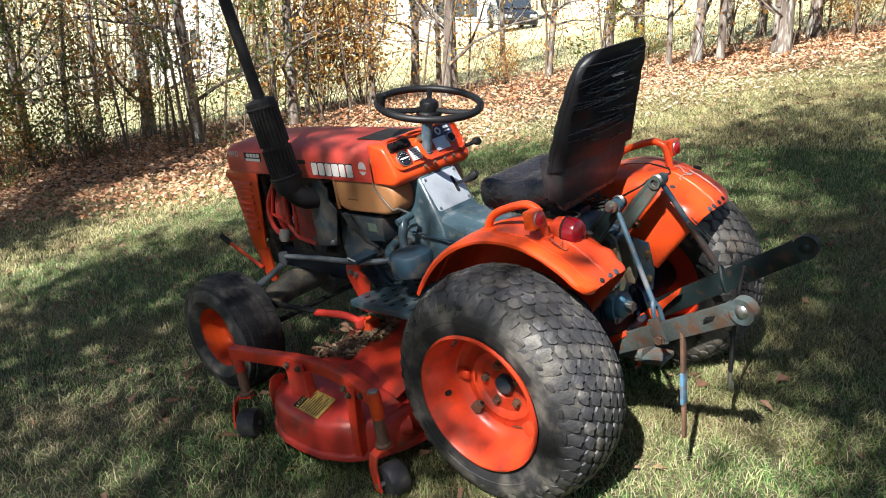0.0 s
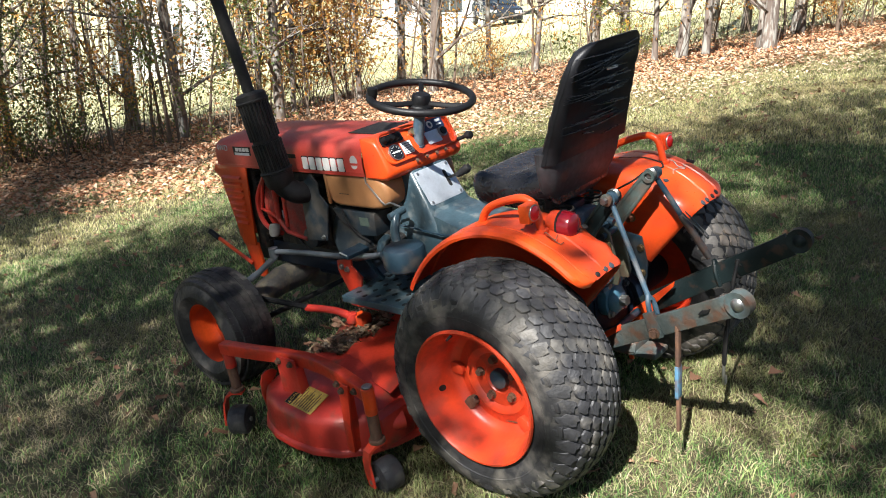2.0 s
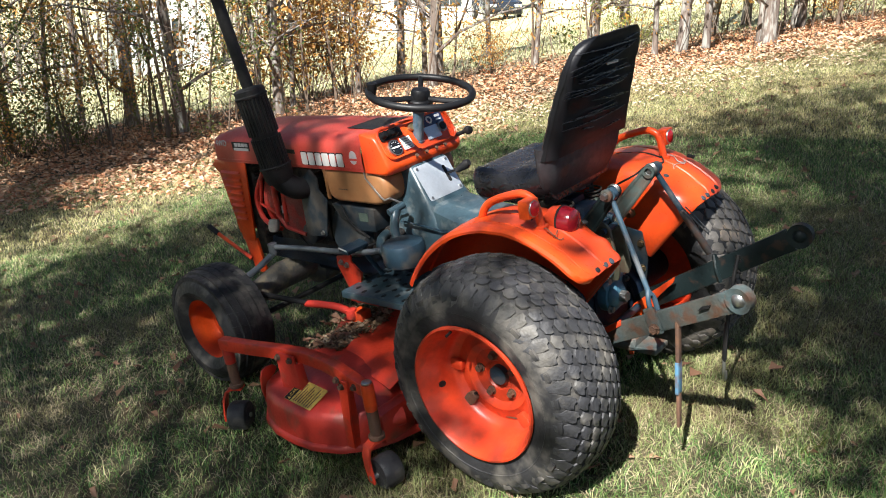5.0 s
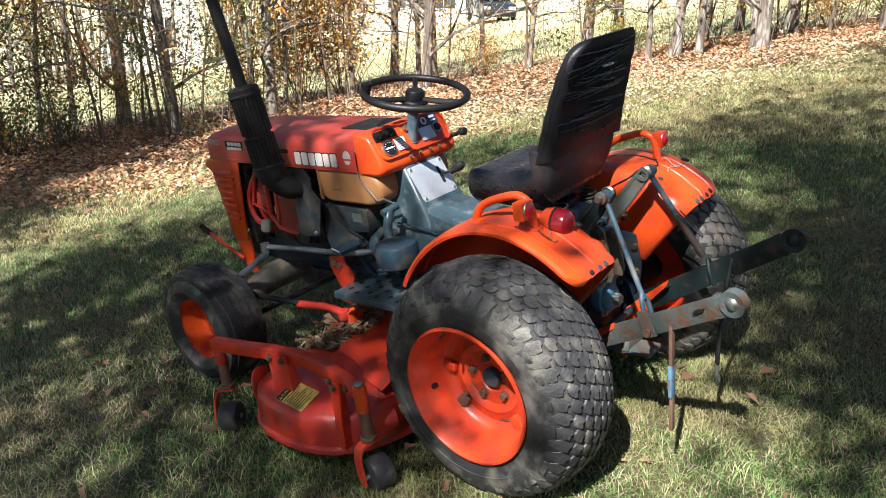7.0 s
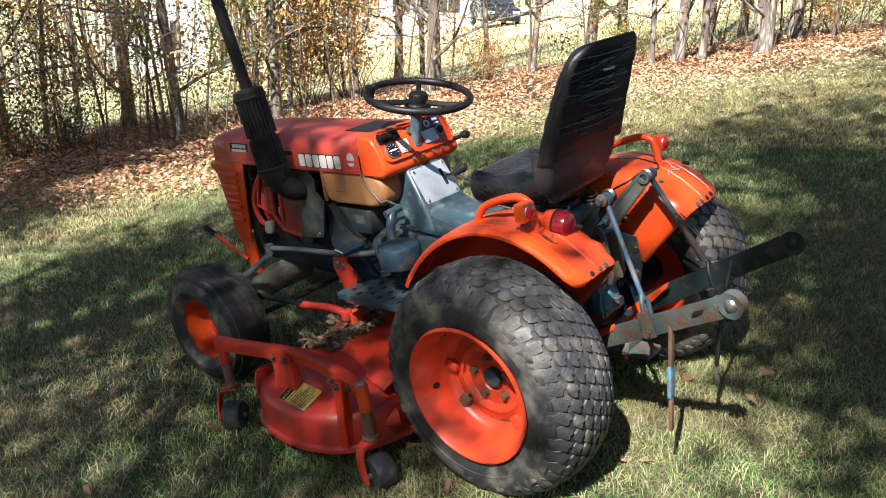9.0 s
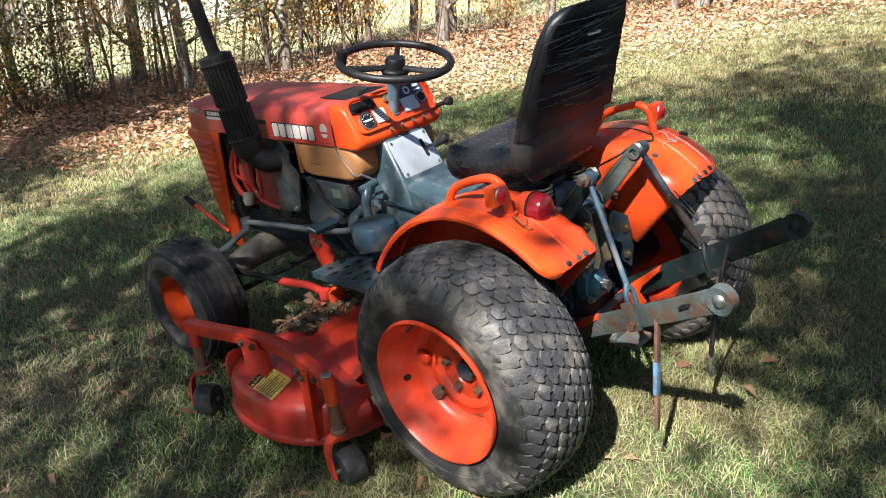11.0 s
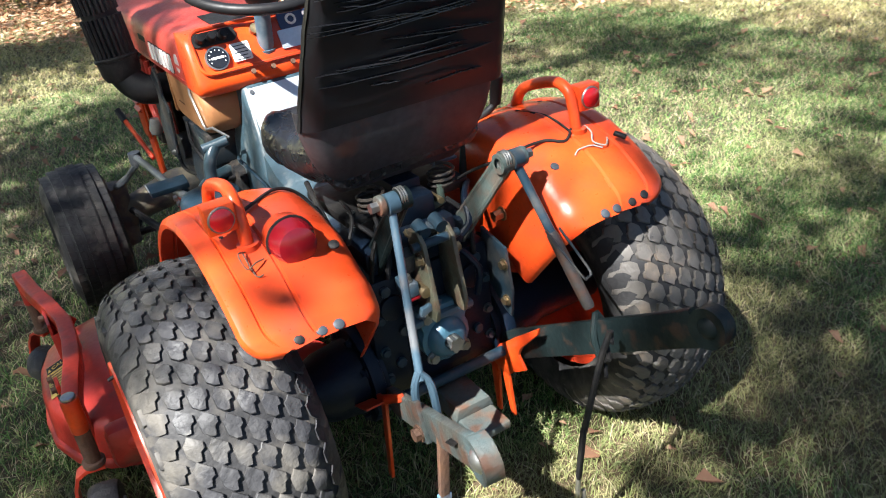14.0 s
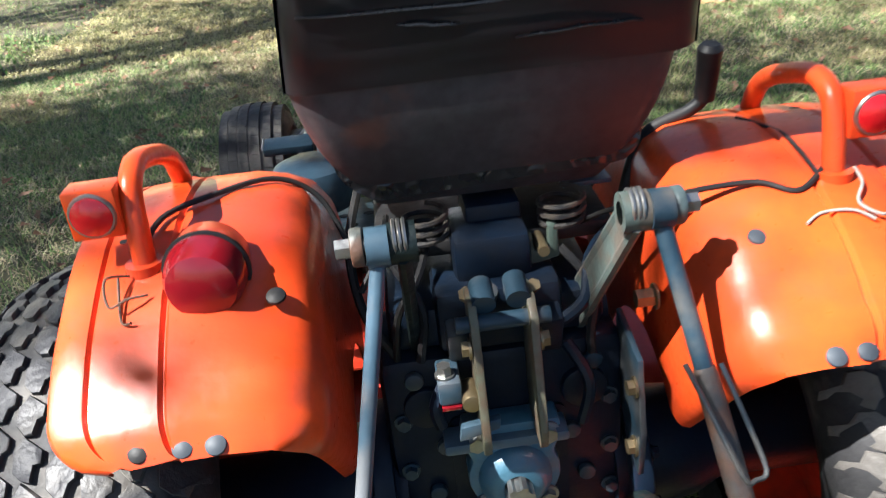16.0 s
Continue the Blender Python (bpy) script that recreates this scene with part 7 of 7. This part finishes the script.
part("sleeve", tube(B(), [(0.097, -0.450, 0.350), (0.095, -0.449, 0.340), (0.086, -0.440, 0.225), (0.085, -0.440, 0.215)], [0.008, 0.0125, 0.0125, 0.008], 10, squash=0.55), BLACK, check, "black flat sleeve")
for k in range(3):
    part("rung", tube(B(), [(0.145 - 0.008 * k, -0.480, 0.540 - 0.035 * k), (0.165 - 0.008 * k, -0.455, 0.546 - 0.035 * k)], 0.004, 6), BLACK, check)
bm = B()
tube(bm, curve_through([(0.085, -0.440, 0.220), (0.082, -0.438, 0.165), (0.086, -0.437, 0.148), (0.097, -0.437, 0.150), (0.098, -0.437, 0.172)], 5), 0.0055, 8)
part("hook", bm, STEEL, check)

# ---- mower deck under the tractor ----
deck = thing("mower_deck", "worn orange belly mower deck with caster wheels, leaves on top", "mower deck", TR)


def deck_outline(k, grow=0.0):
    """Left half of the deck's plan, from the middle at the back round to the middle in front."""
    pts = [(-0.10, 0.36), (-0.52, 0.36), (-0.62, 0.385), (-0.70, 0.425), (-0.765, 0.50), (-0.800, 0.60), (-0.805, 0.70), (-0.795, 0.80), (-0.765, 0.89), (-0.715, 0.955), (-0.62, 0.99), (-0.50, 1.00), (-0.42, 0.98), (-0.34, 1.02), (-0.20, 1.10), (-0.10, 1.12)]
    cx, cy = -0.42, 0.70
    return [(cx + (x - cx) * k - grow * (x < -0.3), cy + (y - cy) * k) for x, y in pts]


bm = B()
half = [[(x, y, z) for x, y in deck_outline(k)] for k, z in ((1.028, 0.076), (1.030, 0.090), (1.022, 0.095), (1.002, 0.098), (0.998, 0.120), (0.992, 0.160), (0.984, 0.183), (0.968, 0.197), (0.93, 0.206), (0.85, 0.2155), (0.70, 0.238), (0.5, 0.256), (0.2, 0.261), (0.02, 0.262))]
for s in (-1, 1):
    rows = [[(s * -x, y, z) for x, y, z in r] for r in half] if s > 0 else half
    sheet(bm, rows, 0.004, s > 0)
slab(bm, [(-0.13, 0.38), (0.13, 0.38), (0.13, 1.10), (-0.13, 1.10)], "z", 0.255, 0.262, 0.001)
shell = part("shell", bm, DECK, deck, "scraped orange mower deck shell")
# bracket under the arm's bolts, the upright fin in front and the strap behind
bm = B()
sheet(bm, [[(x, y, z) for y in (0.716 - g, 0.765, 0.814 + g)] for x, z, g in ((-0.731, 0.362, 0.0), (-0.731, 0.318, 0.002), (-0.730, 0.290, 0.003), (-0.729, 0.250, 0.004), (-0.727, 0.215, 0.006))], 0.007)
for y in (0.716, 0.814):
    slab(bm, [(-0.730, 0.330), (-0.730, 0.290), (-0.728, 0.215), (-0.690, 0.225), (-0.700, 0.330)], "y", y - 0.004, y + 0.004, 0.001)
part("arm_bracket", bm, DECK, deck, "worn orange bracket under the arm")
bm = B()
slab(bm, [(-0.728, 0.120), (-0.736, 0.180), (-0.732, 0.222), (-0.720, 0.247), (-0.698, 0.256), (-0.668, 0.250), (-0.655, 0.234), (-0.668, 0.218), (-0.690, 0.205), (-0.704, 0.180), (-0.704, 0.120)], "y", 0.946, 0.956, 0.002)
part("lip", bm, ARM_PAINT, deck, "upright orange fin on the deck's edge")
bm = B()
slab(bm, [(0.478, 0.098), (0.444, 0.098), (0.440, 0.20), (0.420, 0.322), (0.420, 0.352), (0.468, 0.352), (0.466, 0.30), (0.474, 0.20)], "x", -0.757, -0.748, 0.002)
slab(bm, [(0.474, 0.098), (0.448, 0.098), (0.444, 0.30), (0.466, 0.30)], "x", -0.748, -0.715, 0.002)
part("rear_bracket", bm, ARM_PAINT, deck, "orange strap between the arm and the deck")
# belt cover: a flat sheet over the deck's middle, a little buckled
rows = []
for k in range(9):
    y = 0.40 + 0.40 * k / 8
    left = -0.60 + 0.10 * max(0, (y - 0.40) / 0.35) + (0.14 * max(0, y - 0.75) / 0.05)
    rows.append([(left + (-0.10 - left) * j / 8, y, 0.271 + 0.006 * noise.noise((left + j * 0.9, y * 9, 3)) - 0.022 * (j == 0)) for j in range(9)])
part("belt_cover", sheet(B(), rows, 0.004, True), ARM_PAINT, deck, "buckled bright orange belt cover")
# gauge wheel arm: a square bar, cranked
arm = []
for k, (x, y, z) in enumerate([(-0.755, 1.105, 0.345), (-0.735, 0.95, 0.350), (-0.705, 0.80, 0.352), (-0.690, 0.70, 0.352), (-0.692, 0.60, 0.350), (-0.705, 0.50, 0.345), (-0.725, 0.41, 0.340), (-0.738, 0.34, 0.335)]):
    arm.append(Vector((x, y, z)))
bm = B()
rings = []
for i, p in enumerate(arm):
    d = (arm[min(i + 1, len(arm) - 1)] - arm[max(i - 1, 0)]).normalized()
    side = Vector((d.y, -d.x, 0)).normalized()
    rings.append([p + side * a + Vector((0, 0, b)) for a, b in rounded(0.040, 0.046, 0.006, 2)])
loft(bm, rings)
part("gauge_wheel_arm", bm, ARM_PAINT, deck, "bright orange cranked arm of the gauge wheels")
for y, x, z in ((0.800, -0.733, 0.346), (0.735, -0.733, 0.346), (0.462, -0.758, 0.352), (0.445, -0.758, 0.332), (0.392, -0.748, 0.338)):
    part("bolt", bolt(B(), (x, y, z), (-1, 0, 0), 0.009, 0.009), BROWN, deck)


def caster(x, y, top, turn, post):
    c = group_part("caster_wheel", deck, pose(x, y, 0, 0, 0, turn), "rusty caster with grey rubber roller")
    bm = B()
    rod(bm, (0, 0.0, top - 0.085), (0, 0.0, top + 0.008), 0.021, n=18, bevel=0.003)
    collar = part("post", bm, post, c)
    part("cap", rod(B(), (0, 0, top + 0.007), (0, 0, top + 0.016), 0.017, n=18, bevel=0.003), STEEL, collar, "bare steel cap")
    bm = B()
    rod(bm, (0, 0, 0.155), (0, 0, top - 0.08), 0.019, n=16)
    rod(bm, (0, 0, 0.165), (0, 0, 0.180), 0.027, n=16, bevel=0.003)
    part("spindle", bm, BROWN, c)
    bm = B()
    line = [(-0.055, 0.040), (-0.054, 0.085), (-0.051, 0.120), (-0.040, 0.146), (-0.020, 0.156), (0.022, 0.156)]
    rows = []
    for i, (u, z) in enumerate(line):
        wide = 0.016 if i == 0 else 0.019
        back = -0.026 * max(0.0, (0.150 - z) / 0.110)
        rows.append([(u, back - wide, z), (u, back, z), (u, back + wide, z)])
    sheet(bm, rows, 0.008)
    part("fork", bm, ARM_PAINT, c, "orange strap fork with chipped paint")
    part("roller", lathe(B(), [(-0.037, 0.0), (-0.037, 0.036), (-0.034, 0.050), (-0.026, 0.055), (0.0, 0.0565), (0.026, 0.055), (0.034, 0.050), (0.037, 0.036), (0.037, 0.0)], (0, -0.026, 0.057), 28), TREAD, c, "scuffed grey rubber roller")
    bm = B()
    rod(bm, (-0.064, -0.026, 0.057), (0.042, -0.026, 0.057), 0.009)
    part("axle", bm, STEEL, c)


caster(-0.752, 1.09, 0.350, -58, DECK)
caster(-0.740, 0.340, 0.352, -12, ORANGE)
# caution label on the lobe
lz = Vector((-0.37, -0.02, 1)).normalized()
lx = (Vector((1, -0.06, 0)) - lz * Vector((1, -0.06, 0)).dot(lz)).normalized()
CAP = Matrix.Translation((-0.735, 0.682, 0.2285)) @ Matrix((lx, lz.cross(lx), lz)).transposed().to_4x4()
label_ = part("caution_label", slab(B(), [(-0.046, -0.074), (0.046, -0.074), (0.046, 0.074), (-0.046, 0.074)], "z", 0, 0.0015), YELLOW, deck, "yellow caution label with unreadable lines", at=CAP)
part("header_band", slab(B(), [(-0.045, 0.040), (0.045, 0.040), (0.045, 0.072), (-0.045, 0.072)], "z", 0.001, 0.0022), BLACK, label_)
letters("lettering", "CAUTION", 0.019, pose(-0.030, 0.049, 0.0028), YELLOW, label_, "yellow lettering")
part("warning_triangle", slab(B(), [(-0.043, 0.046), (-0.032, 0.046), (-0.0375, 0.062)], "z", 0.001, 0.0028), YELLOW, label_)
for k in range(8):
    part("line", slab(B(), [(-0.040, 0.026 - 0.012 * k), (0.038 - 0.012 * (k % 3), 0.026 - 0.012 * k), (0.038 - 0.012 * (k % 3), 0.030 - 0.012 * k), (-0.040, 0.030 - 0.012 * k)], "z", 0.001, 0.0020), BROWN, label_)
# lift links and spindle housings on top of the deck
bm = B()
tube(bm, curve_through([(-0.30, 1.18, 0.30), (-0.30, 1.0, 0.32), (-0.30, 0.90, 0.31)], 4), 0.016, 10)
rod(bm, (-0.30, 0.90, 0.285), (-0.30, 0.90, 0.325), 0.022, bevel=0.004)
part("lift_link", bm, DECK, deck, "dull orange lift link")
bm = B()
tube(bm, [(-0.36, 1.40, 0.33), (-0.30, 1.16, 0.305)], 0.012, 8)
part("front_link", bm, BLACK, deck)
bm = B()
box(bm, (-0.300, 0.845, 0.245), (-0.245, 0.905, 0.315), 0.004)
part("deck_bracket", bm, ORANGE, deck)
bm = B()
rod(bm, (-0.68, 0.40, 0.17), (-0.60, 0.36, 0.17), 0.035)
box(bm, (-0.70, 0.35, 0.10), (-0.55, 0.41, 0.22), 0.02)
part("rear_skirt", bm, DECK, deck)

MULCH = material("brown_clippings", (0.10, 0.06, 0.035), None, 0.9, amount=0.2, scale=6, fine=60, bump=0.2, island=[(0.05, 0.034, 0.022), (0.10, 0.065, 0.035), (0.17, 0.11, 0.06), (0.30, 0.20, 0.11), (0.36, 0.30, 0.22)])
# leaves and clippings lying on the deck
g = np.random.default_rng(4)
n = 1700
dx, dy = g.uniform(-0.50, -0.12, n), g.uniform(0.76, 1.03, n)
k_ = np.maximum(np.abs(dx + 0.42) / 0.38, np.abs(dy - 0.70) / 0.30)
spots = np.stack([dx, dy, np.interp(k_, [0.2, 0.5, 0.7, 0.85, 1.0], [0.262, 0.257, 0.240, 0.218, 0.19])], -1)[k_ < 0.95] @ np.array(TR.to_3x3()).T
rng = np.random.default_rng(8)
flat_leaves("leaf_debris", spots, (0.010, 0.036), (0.002, 0.020), MULCH, "dry leaves and clippings lying on the mower deck")
# a few whole leaves on top of them
n = 45
spots = np.stack([g.uniform(-0.52, -0.16, n), g.uniform(0.74, 0.98, n), g.uniform(0.268, 0.282, n)], -1) @ np.array(TR.to_3x3()).T
flat_leaves("fallen_leaves", spots, (0.026, 0.052), (0.0, 0.008), BROWN_LEAF, "whole brown leaves caught on the mower deck")
